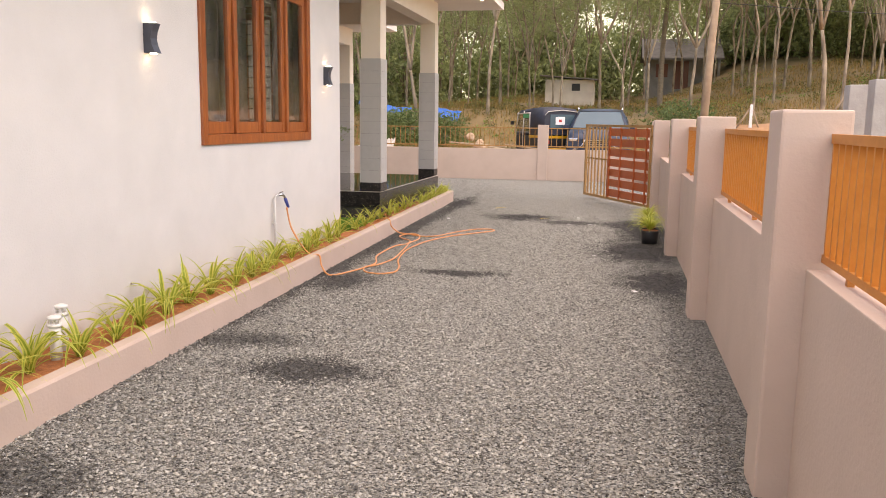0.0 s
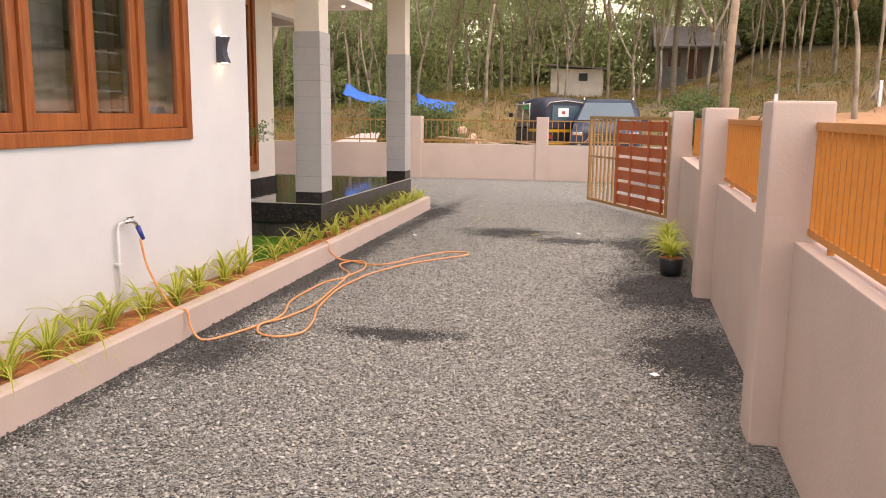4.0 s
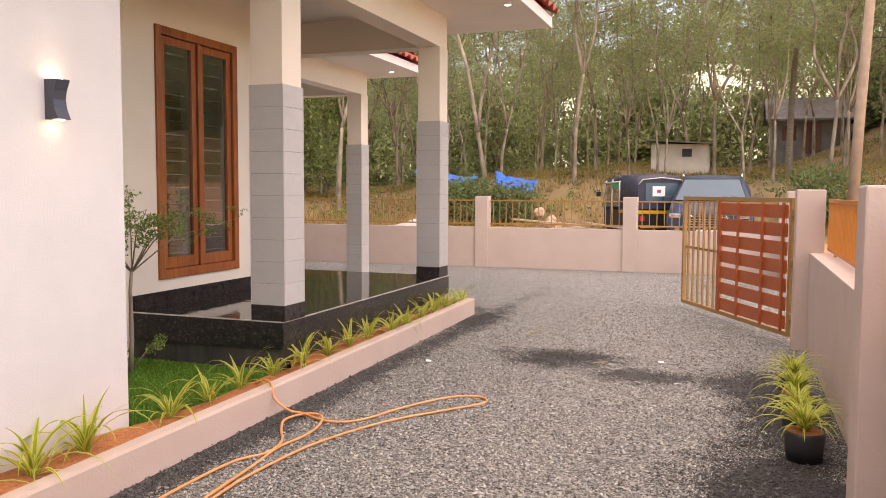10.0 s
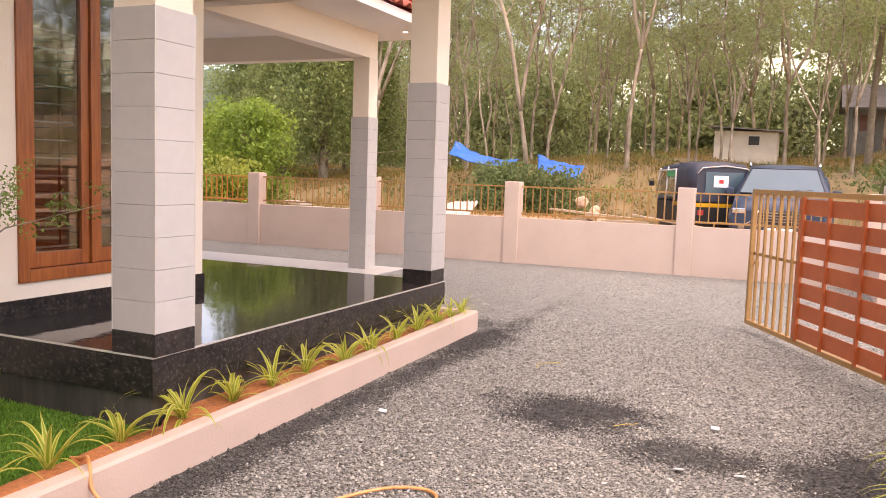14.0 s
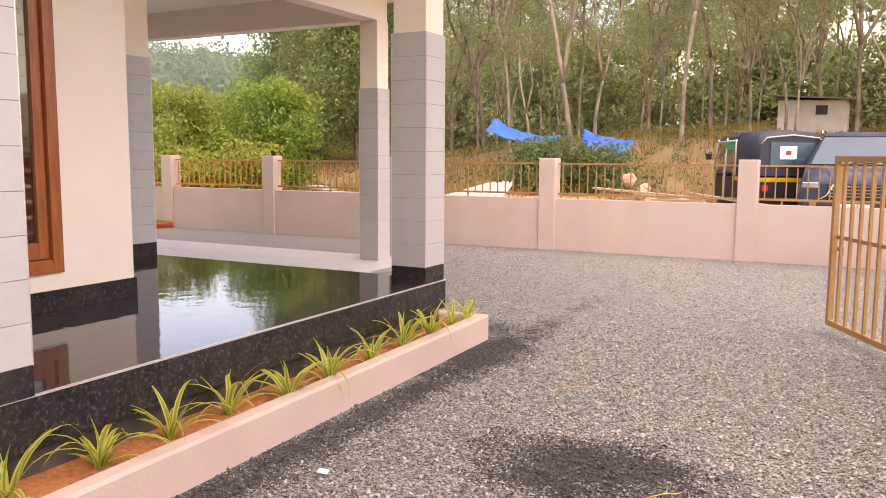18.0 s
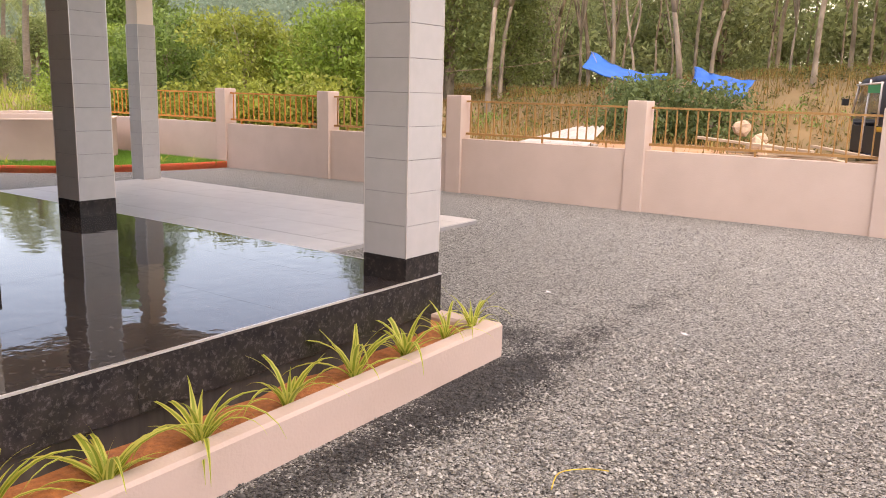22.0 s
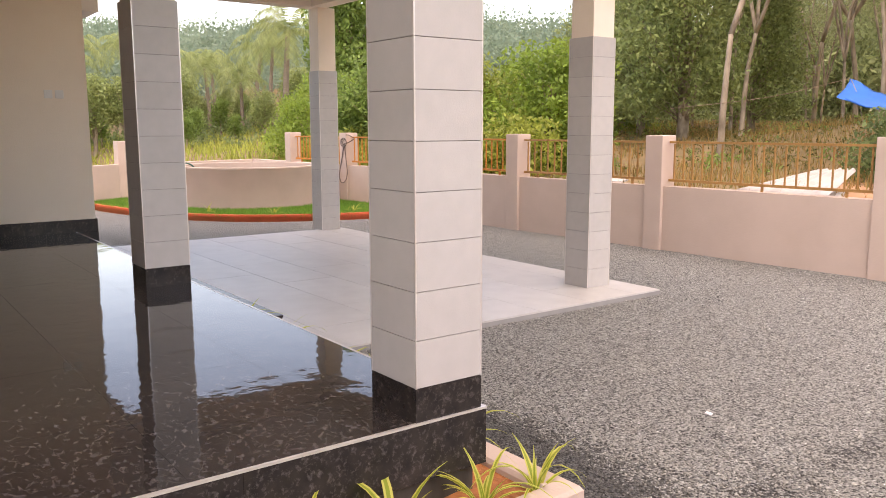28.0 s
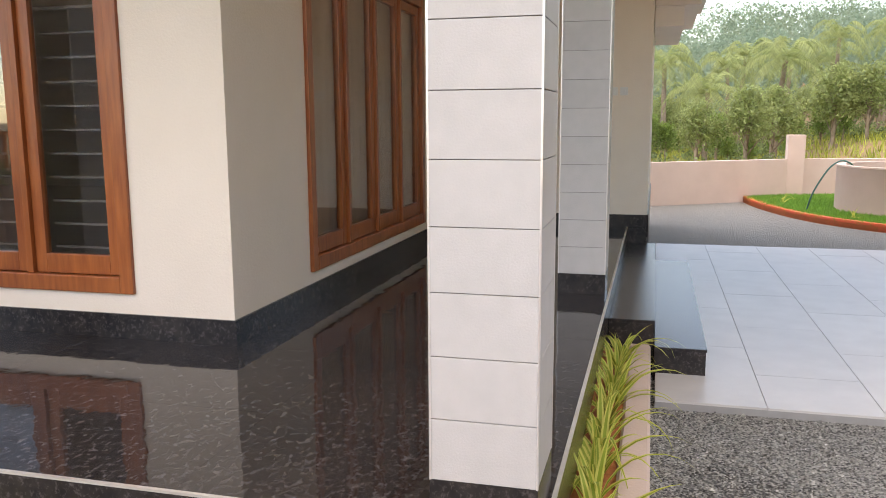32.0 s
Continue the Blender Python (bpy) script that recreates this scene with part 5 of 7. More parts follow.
# ---- beyond the wall: trees ----
def rubber_tree(seed, forks, height, lean):
    """Tall plantation tree: mottled pale trunk, steep wandering limbs, a loose crown that reaches far down."""
    rng, nr = random.Random(seed), np.random.default_rng(seed)
    t = thing("rubber_tree", (0, 0, 0), "tall rubber tree with pale mottled trunk and loose crown", "tree", "rubber trees on the slope")
    f = rng.uniform(0.13, 0.30) * height
    bm = bmesh.new()
    base = [Vector((0, 0, -0.4)), Vector((0.02 * lean, 0.03, f * 0.35)), Vector((0.12 * lean, 0.02, f * 0.7)), Vector((0.24 * lean, 0.08 * lean, f))]
    line = bez(base, 3)
    add_tube(bm, line, [0.105 - 0.028 * min(1, k / 2) - 0.003 * k for k in range(len(line))], 8)
    part("trunk", bm, M_BARK, t)
    tips = []
    for k in range(forks):
        thick = rng.uniform(0.042, 0.06)
        a = k * 6.283 / forks + rng.uniform(-0.5, 0.5)
        out = rng.uniform(1.1, 3.3)
        top = height * rng.uniform(0.8, 1.05)
        p = [base[3]]
        for j in range(1, 7):
            u = j / 6
            p.append(base[3] + Vector((math.cos(a) * out * u ** 0.8 + rng.uniform(-0.24, 0.24), math.sin(a) * out * u ** 0.8 + rng.uniform(-0.24, 0.24), (top - f) * u)))
        line = bez(p, 3)
        n = len(line)
        bm = bmesh.new()
        add_tube(bm, line, [thick * (1 - 0.86 * i / (n - 1)) for i in range(n)], 6)
        for j in range(15):
            u = rng.uniform(0.24, 1.0)
            q = line[int(u * (n - 1))]
            b = rng.uniform(0, 6.283)
            L = rng.uniform(0.7, 2.1) * (1.15 - 0.4 * u)
            e = q + Vector((math.cos(b) * L, math.sin(b) * L, L * rng.uniform(0.1, 0.9)))
            m = q.lerp(e, 0.5) + Vector((rng.uniform(-0.1, 0.1), 0, -0.1))
            add_tube(bm, [q, m, e], [0.026 * (1.2 - u * 0.6), 0.014, 0.005], 4)
            tips += [e, q.lerp(e, 0.65), e + Vector((rng.uniform(-0.6, 0.6), rng.uniform(-0.6, 0.6), rng.uniform(-0.6, 0.4)))]
            if u > 0.35:
                tips.append(e + Vector((rng.uniform(-0.8, 0.8), rng.uniform(-0.8, 0.8), rng.uniform(-0.7, 0.5))))
        part("limb", bm, M_BARK, t)
    c = clumps([tuple(v) for v in tips], 0.8, 42, nr, 0.65)
    part("crown", fill("crown", *leaf_quads(c, 0.066, nr, 0.4), M_LEAF), None, t)
    return t


def bushy_tree(seed, height, spread, material, name, label, size=0.13, per=30, group="", low=0.05):
    rng, nr = random.Random(seed), np.random.default_rng(seed)
    t = thing(name, (0, 0, 0), label, "tree" if height > 2.5 else "bush", group)
    bm = bmesh.new()
    pts = []
    n = int(30 + 34 * height * spread / 3)
    for k in range(n):
        s = rng.uniform(low, 1.0)
        a = rng.uniform(0, 6.283)
        r = spread * math.sqrt(rng.uniform(0.05, 1)) * (0.55 + 0.6 * math.sin(math.pi * min(1, s * 0.8 + 0.12))) * (0.75 + 0.45 * noise.noise((math.cos(a) * 1.5 + seed, math.sin(a) * 1.5, s * 2)))
        pts.append((r * math.cos(a), r * math.sin(a), height * s))
    add_tube(bm, bez([(0, 0, -0.3), (0.1, 0, height * 0.3), (0, 0.1, height * 0.75)], 3), [0.05 + 0.02 * height - 0.012 * height * k / 6 for k in range(7)], 6)
    for k in range(0, n, 6):
        p = Vector(pts[k])
        add_tube(bm, [(0, 0, p.z * 0.45), Vector((p.x * 0.5, p.y * 0.5, p.z * 0.8)), p], [0.035, 0.02, 0.008], 4)
    part("trunk", bm, M_BARK, t)
    c = clumps(pts, 0.42 + 0.05 * height, per, nr, 0.75)
    part("crown", fill("crown", *leaf_quads(c, size, nr, 0.45), material), None, t)
    return t


def palm_tree(seed, height):
    rng, nr = random.Random(seed), np.random.default_rng(seed)
    t = thing("coconut_palm", (0, 0, 0), "coconut palm with a slim leaning trunk and drooping fronds", "palm tree", "coconut palms beyond the wall")
    lean = rng.uniform(-0.8, 0.8)
    top = Vector((lean, rng.uniform(-0.4, 0.4), height))
    bm = bmesh.new()
    add_tube(bm, bez([(0, 0, -0.3), (lean * 0.3, 0, height * 0.5), top], 5), [0.17 - 0.06 * k / 10 for k in range(11)], 8)
    part("trunk", bm, M_PALMBARK, t)
    for k in range(17):
        a = k * 2.4
        up = rng.uniform(-0.5, 1.0)
        L = rng.uniform(1.9, 2.8)
        d = Vector((math.cos(a), math.sin(a), 0))
        line = bez([top, top + d * L * 0.35 + Vector((0, 0, up * 0.9 + 0.25)), top + d * L * 0.75 + Vector((0, 0, up * 0.9 - 0.2)), top + d * L + Vector((0, 0, up * 0.5 - 1.3))], 5)
        V, F = [], []
        for i in range(2, len(line)):
            p = line[i]
            dr = (line[i] - line[i - 1]).normalized()
            sd = dr.cross(Vector((0, 0, 1))).normalized()
            ll = 0.6 * math.sin(math.pi * (0.15 + 0.8 * i / len(line)))
            for sgn in (-1, 1):
                for f in (0, 0.33, 0.66):
                    q = p - (line[i] - line[i - 1]) * f
                    tip = q + sd * sgn * ll * 0.8 + dr * ll * 0.45 + Vector((0, 0, -ll * rng.uniform(0.3, 0.8)))
                    b = len(V)
                    V += [q - dr * 0.03, q + dr * 0.03, tip]
                    F.append((b, b + 1, b + 2))
        b = len(V)
        for p, q in zip(line, line[1:]):
            s = Vector((0, 0, 0.025))
            b = len(V)
            V += [p - s, p + s, q + s]
            F.append((b, b + 1, b + 2))
        part("frond", fill("frond", [tuple(v) for v in V], F, M_PALM), None, t)
    return t


def spread_copies(proto, spots, rng, smin=0.85, smax=1.15):
    first = True
    for x, y in spots:
        m = Matrix.Translation((x, y, lie(x, y) - 0.05)) @ Matrix.Rotation(rng.uniform(0, 6.283), 4, "Z") @ Matrix.Scale(rng.uniform(smin, smax), 4)
        if first:
            proto.matrix_basis = m
            first = False
        else:
            copy_thing(proto, m)


def woods():
    rng = random.Random(21)
    near = [(-7.65, 34), (-4.62, 32.2), (-3.6, 38), (-2.7, 40), (-0.5, 40), (-11.4, 28.6), (-8.6, 31), (-10.1, 33), (-6.2, 36.5), (1.6, 37), (3.2, 34), (5.4, 33), (6.8, 37), (8.5, 33), (10.5, 36), (4.4, 41), (-13.5, 32.5), (-15.5, 35), (-6.9, 29.6), (-9.3, 37.5), (-12.6, 36), (-11.0, 40), (-14.0, 39.5), (-5.4, 41), (-8.2, 42), (-17.2, 38.5), (-2.0, 35.5), (0.6, 34.2), (7.4, 30.8), (-16.8, 42), (6.0, 44), (8.2, 42.5), (9.8, 45), (12.2, 43), (7.2, 47), (10.6, 49), (13.4, 47), (5.2, 50), (8.8, 52), (12.0, 52.5), (15, 50), (4.2, 53.5), (16.5, 45), (14.5, 40), (11.5, 39.5), (18, 48)]
    far = []
    y = 42.0
    while y < 86:
        x = -34 + rng.uniform(0, 3)
        while x < 40:
            far.append((x + rng.uniform(-1, 1), y + rng.uniform(-1.4, 1.4)))
            x += rng.uniform(2.8, 5.6) * (1 + (y - 42) / 60)
        y += 4.6
    far = [p for p in far if not (-5.8 < p[0] < 0.6 and 45.5 < p[1] < 51.5)]
    spots = [p for p in near + far if p[0] > -1.5 - 0.72 * (p[1] - 11.7) or p[1] < 30]
    protos = [rubber_tree(1, 2, 14, 1), rubber_tree(2, 3, 13, -1), rubber_tree(3, 4, 15, 0.5), rubber_tree(4, 2, 16, -0.6), rubber_tree(5, 3, 12, 1.3), rubber_tree(8, 1, 15, 0.4)]
    for k, p in enumerate(protos):
        spread_copies(p, spots[k::len(protos)], rng, 0.68, 1.2)


woods()


def thickets():
    rng = random.Random(33)
    big = [(-13.2, 25.2), (-15.2, 24.2), (-17.4, 23.6), (-19.6, 22.8), (-16.2, 27.2), (-18.8, 26.2), (-21.5, 24.5), (-22.5, 28.5), (-18.0, 31), (-26, 33), (-21, 36)]
    a = bushy_tree(61, 2.9, 1.8, M_BUSH, "leafy_tree", "dense bright green leafy tree close behind the wall", 0.07, 140, "leafy trees behind the wall")
    b = bushy_tree(62, 2.8, 1.7, M_BUSH2, "leafy_tree", "dense olive-yellow leafy tree close behind the wall", 0.066, 140, "leafy trees behind the wall")
    c = bushy_tree(63, 3.2, 1.6, M_DARKLEAF, "leafy_tree", "dense deep green leafy tree behind the wall", 0.072, 130, "leafy trees behind the wall")
    for k, p in enumerate((a, b, c)):
        spread_copies(p, big[k::3], rng, 0.72, 0.95)
    tall = bushy_tree(70, 5.0, 1.5, M_DARKLEAF, "leafy_tree", "tall deep green broad-leaved tree behind the fence", 0.075, 190, "leafy trees behind the wall")
    spread_copies(tall, [(-24.5, 27.0)], rng, 1.2, 1.25)
    low = [(-6.4, 26.8), (-17.6, 22.4), (-5.3, 27.1), (-12.4, 23.4), (2.6, 29.2), (-15.4, 22.6), (-7.0, 27.6), (-13.6, 22.6)]
    d = bushy_tree(64, 1.1, 0.9, M_SHRUB, "shrub", "low green shrub behind the front wall", 0.06, 80, "shrubs behind the wall")
    e = bushy_tree(65, 1.1, 0.9, M_BUSH2, "shrub", "low yellow-green shrub behind the front wall", 0.055, 80, "shrubs behind the wall")
    spread_copies(d, low[0::2], rng)
    spread_copies(e, low[1::2], rng)
    dark = bushy_tree(71, 8.5, 2.3, M_PALM, "leafy_tree", "tall dull green tree at the edge of the plantation", 0.085, 90, "leafy trees behind the wall", 0.12)
    spread_copies(dark, [(-15.4, 32.5), (-18.2, 34), (-20.8, 36), (-17.4, 39), (-23.8, 40), (-20.8, 43)], rng, 0.75, 1.05)
    # understorey that closes the view between the trunks
    under = bushy_tree(66, 4.2, 2.4, M_DEEPWOOD, "understorey_tree", "soft green undergrowth tree deep in the plantation", 0.12, 30, "undergrowth in the plantation")
    under2 = bushy_tree(67, 5.2, 2.4, M_DEEPWOOD, "understorey_tree", "deep green undergrowth tree deep in the plantation", 0.13, 30, "undergrowth in the plantation")
    ps = []
    for k in range(44):
        ps.append((-40 + 82 * (k + rng.random()) / 44, rng.choice((50, 58, 66, 74, 84)) + rng.uniform(-3, 3)))
    ps += [(9, 56), (12, 55), (15, 54), (18, 53), (11, 60), (14.5, 59), (2.2, 58), (17.5, 58), (21, 56), (24, 52), (20, 62), (8.6, 63)]
    ps = [p for p in ps if (p[0] > -1.5 - 0.72 * (p[1] - 11.7) or p[0] < -20) and not (-5.5 < p[0] < 1.5 and p[1] < 52) and not (0 < p[0] < 10 and p[1] < 63)]
    spread_copies(under, ps[0::2], rng, 0.8, 1.3)
    spread_copies(under2, ps[1::2], rng, 0.8, 1.3)
    west = []
    for k in range(120):
        west.append((rng.uniform(-72, -34), -14 + 66 * (k + rng.random()) / 120))
    for k in range(30):
        west.append((rng.uniform(-48, -36), 6 + 30 * (k + rng.random()) / 30))
    g = bushy_tree(68, 4.2, 1.3, M_PALM, "scrub_tree", "thin-stemmed scrub tree in the field beyond the wall", 0.10, 40, "scrub trees beyond the wall", 0.42)
    h2 = bushy_tree(69, 4.0, 1.2, M_DARKLEAF, "scrub_tree", "green scrub tree in the field beyond the wall", 0.11, 40, "scrub trees beyond the wall", 0.35)
    spread_copies(g, west[0::2], rng, 0.6, 1.1)
    spread_copies(h2, west[1::2], rng, 0.5, 1.05)
    pp = [palm_tree(81, 3.9), palm_tree(82, 4.8), palm_tree(83, 6.0)]
    palms = [(-56, 31.6), (-64, 27), (-58, 26), (-49, 24), (-53, 36), (-62, 30), (-51, 29), (-47, 27.6), (-50, 19), (-55, 28), (-60, 38), (-52, 12), (-58, 22), (-64, 24), (-60, 34), (-48, 5), (-66, 17), (2.5, 44), (-44, 17.5), (-46, 21), (-45, 13.5), (-48, 33), (-50, 15.5), (-54, 20), (-47, 9.5), (-40, 32), (-46, 34), (-49, 38), (-52, 32.5), (-55, 34)]
    for k, p in enumerate(pp):
        spread_copies(p, palms[k::3], rng, 0.8, 1.1)


thickets()


def deep_woods():
    """Dense foliage deep in the plantation, uneven along its top."""
    rng, nr = random.Random(44), np.random.default_rng(44)
    P, R = [], []
    for k in range(3400):
        y = rng.uniform(57, 92)
        x = rng.uniform(-46, 52)
        if x < -3 - 0.72 * (y - 11.7):
            continue
        if 0 < x < 9 and y < 66:
            continue
        tall = 10.5 + 3.5 * smooth(-8, 0, x) + 4.5 * noise.noise((x * 0.09, y * 0.09, 2)) + 0.06 * (y - 57)
        u = rng.random() ** 1.25
        if noise.noise((x * 0.22, u * 3.0, y * 0.05)) < (-0.28 if x < -12 else -0.5) and u > 0.3:
            continue
        P.append((x, y, lie(x, y) + 0.4 + tall * u))
        R.append(rng.uniform(0.8, 1.9) * (1.1 - 0.4 * u))
    P, R = np.array(P), np.array(R)
    c = clumps(P, R, 52, nr, 0.75)
    tagged(new("deep_woods", fill("deep_woods", *leaf_quads(c, 0.20, nr, 0.5), M_DEEPWOOD)), "dense shaded olive woodland deep behind the plantation", "woods", kind="stuff")


deep_woods()


def bank_scrub():
    """Low weeds and dead brush in drifts over the bank."""
    rng, nr = random.Random(45), np.random.default_rng(45)
    for name, mt, n, lo, label in (("bank_scrub", M_SCRUB, 1500, -0.05, "low brown and olive scrub in drifts over the bank"), ("green_scrub", M_DARKLEAF, 420, 0.12, "low green weeds in drifts over the bank")):
        P, R = [], []
        while len(P) < n:
            x, y = rng.uniform(-24, 26), 26.8 + 30 * rng.random() ** 1.3
            if noise.noise((x * 0.22, y * 0.22, 9 + lo)) < lo or (x > 4.2 and y < 31.5):
                continue
            r = rng.uniform(0.14, 0.42)
            P.append((x, y, lie(x, y) + r * 0.35))
            R.append(r)
        c = clumps(np.array(P), np.array(R), 26, nr, 0.6)
        tagged(new(name, fill(name, *leaf_quads(c, 0.05, nr, 0.35), mt)), label, "scrub", kind="stuff")


bank_scrub()


def hill_canopy():
    """Crowded round tree crowns over the far hills."""
    rng, nr = random.Random(3), np.random.default_rng(3)
    P, R = [], []
    for k in range(2300):
        a = radians(rng.uniform(100, 205))
        d = 66 + 214 * rng.random() ** 0.8
        x, y = -2 + d * math.cos(a), 10 + d * math.sin(a)
        if x > -30 and y < 90:
            continue
        r = rng.uniform(1.9, 4.6) * (0.75 + d / 260)
        P.append((x, y, lie(x, y) + r * 0.75 + rng.uniform(0, 2.6)))
        R.append(r)
    P, R = np.array(P), np.array(R)
    close = np.hypot(P[:, 0] + 2, P[:, 1] - 10) < 125
    # both belts share the leaf colour that has the haze painted in
    for sel, per, size, label in ((close, 190, 0.24, "green forest at the foot of the far hills, haze put into its leaf colour"), (~close, 165, 0.33, "green forest covering the far hills, haze put into its leaf colour")):
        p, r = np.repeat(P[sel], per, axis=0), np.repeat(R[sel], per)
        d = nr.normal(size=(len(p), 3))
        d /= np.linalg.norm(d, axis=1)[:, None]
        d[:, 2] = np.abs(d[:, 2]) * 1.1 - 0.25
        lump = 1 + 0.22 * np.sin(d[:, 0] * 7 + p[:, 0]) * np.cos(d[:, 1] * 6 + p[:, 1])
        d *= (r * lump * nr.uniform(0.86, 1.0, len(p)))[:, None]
        tagged(new("hill_forest", fill("hill_forest", *leaf_quads(p + d, size, nr, 0.7), M_FAR_HAZED)), label, "forest", kind="stuff")


hill_canopy()


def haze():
    """Plain glowing sheet that stands in for hazy distance beyond the plantation."""
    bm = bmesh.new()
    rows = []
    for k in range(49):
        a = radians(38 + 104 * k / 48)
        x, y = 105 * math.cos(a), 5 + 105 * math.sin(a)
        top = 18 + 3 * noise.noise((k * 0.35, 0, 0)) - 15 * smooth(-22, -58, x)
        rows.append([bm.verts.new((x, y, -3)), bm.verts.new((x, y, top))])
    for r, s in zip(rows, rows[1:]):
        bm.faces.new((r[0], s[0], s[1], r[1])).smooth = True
    solid("backdrop", bm, M_HAZE_GLOW, "glowing sheet that stands for pale hazy woodland far beyond the plantation", "backdrop", "structure")


haze()


def west_field():
    """Grass and low growth in the field beyond the far wall."""
    rng, nr = random.Random(47), np.random.default_rng(47)
    n = 34000
    xy = np.column_stack([-19.4 - 42 * nr.random(n) ** 1.3, nr.uniform(-8, 40, n)])
    xy = xy[(xy[:, 0] < -20.5) | (xy[:, 1] < 30)]
    z = np.array([lie(x, y) for x, y in xy]) - 0.02
    tagged(new("field_grass", blades("field_grass", xy, z, 0.42, 0.03, M_BUSH2, nr)), "rough green grass in the field beyond the wall", "grass", kind="stuff")
    P, R = [], []
    while len(P) < 1100:
        x, y = rng.uniform(-64, -31), rng.uniform(-12, 46)
        if noise.noise((x * 0.16, y * 0.16, 12)) < -0.1 + 0.3 * smooth(-40, -31, x):
            continue
        r = rng.uniform(0.35, 1.0) * (0.7 + 0.5 * smooth(-35, -60, x))
        P.append((x, y, lie(x, y) + r * 0.5))
        R.append(r)
    c = clumps(np.array(P), np.array(R), 46, nr, 0.75)
    tagged(new("field_scrub", fill("field_scrub", *leaf_quads(c, 0.10, nr, 0.45), M_SHRUB)), "low green scrub in drifts over the field", "scrub", kind="stuff")


west_field()


def grasses():
    n = 90000
    xy = np.column_stack([NR.uniform(-26, 24, n), 22.3 + 30 * NR.random(n) ** 1.2])
    dens = np.array([noise.noise((x * 0.35, y * 0.35, 5)) for x, y in xy])
    ok = (dens > -0.25) & ~((xy[:, 0] > -3.0) & (xy[:, 1] < 27.3) & (xy[:, 0] < 4)) & ~((xy[:, 0] > 4.2) & (xy[:, 1] < 31.3))
    xy = xy[ok]
    z = np.array([lie(x, y) for x, y in xy]) - 0.02
    half = int(len(xy) * 0.68)
    tagged(new("dry_grass", blades("dry_grass", xy[:half], z[:half], 0.27, 0.011, M_DRYGRASS, NR)), "tall dry straw-coloured grass on the bank", "grass", kind="stuff")
    tagged(new("green_grass", blades("green_grass", xy[half:], z[half:], 0.25, 0.011, M_WEED, NR)), "tall green grass and weeds on the bank", "grass", kind="stuff")


grasses()


# ---- vehicles ----
M_CARPAINT = mat("blue_grey_car_paint", (0.035, 0.052, 0.085), 0.3, col2=(0.03, 0.045, 0.075), scale=2, spec=0.3)
M_SCREEN = mat("windscreen_glass", (0.07, 0.12, 0.15), 0.2, col2=(0.055, 0.10, 0.125), scale=1.2, spec=0.25)
M_RUBBER = mat("tyre_rubber", (0.015, 0.015, 0.015), 0.85)
M_YELLOW = mat("yellow_vehicle_paint", (0.62, 0.33, 0.02), 0.35)
M_FRAME = mat("pale_aluminium_frame", (0.55, 0.52, 0.48), 0.4, metal=0.3)
M_HOOD = mat("navy_hood_fabric", (0.026, 0.03, 0.048), 0.55, bump=0.3, bscale=20)
M_WHITEP = mat("white_print", (0.8, 0.8, 0.8), 0.5)
M_REDP = mat("red_print", (0.5, 0.03, 0.03), 0.5)


def loft(sections):
    """A shell through closed rings of the same number of points."""
    bm = bmesh.new()
    rings = [[bm.verts.new(p) for p in s] for s in sections]
    for a, b in zip(rings, rings[1:]):
        for k in range(len(a)):
            bm.faces.new((a[k], a[(k + 1) % len(a)], b[(k + 1) % len(b)], b[k])).smooth = True
    bm.faces.new(rings[0][::-1]), bm.faces.new(rings[-1])
    return bm


def wheel(t, x, y, z, r, w):
    bm = bmesh.new()
    add_tube(bm, [(x - w / 2, y, z), (x - w / 2 + 0.03, y, z), (x + w / 2 - 0.03, y, z), (x + w / 2, y, z)], [r * 0.9, r, r, r * 0.9], 24)
    o = part("wheel", bm, M_RUBBER, t)
    part("rim", tube([(x - w / 2 - 0.006, y, z), (x + w / 2 + 0.006, y, z)], r * 0.6, 16), M_CHROME, o)


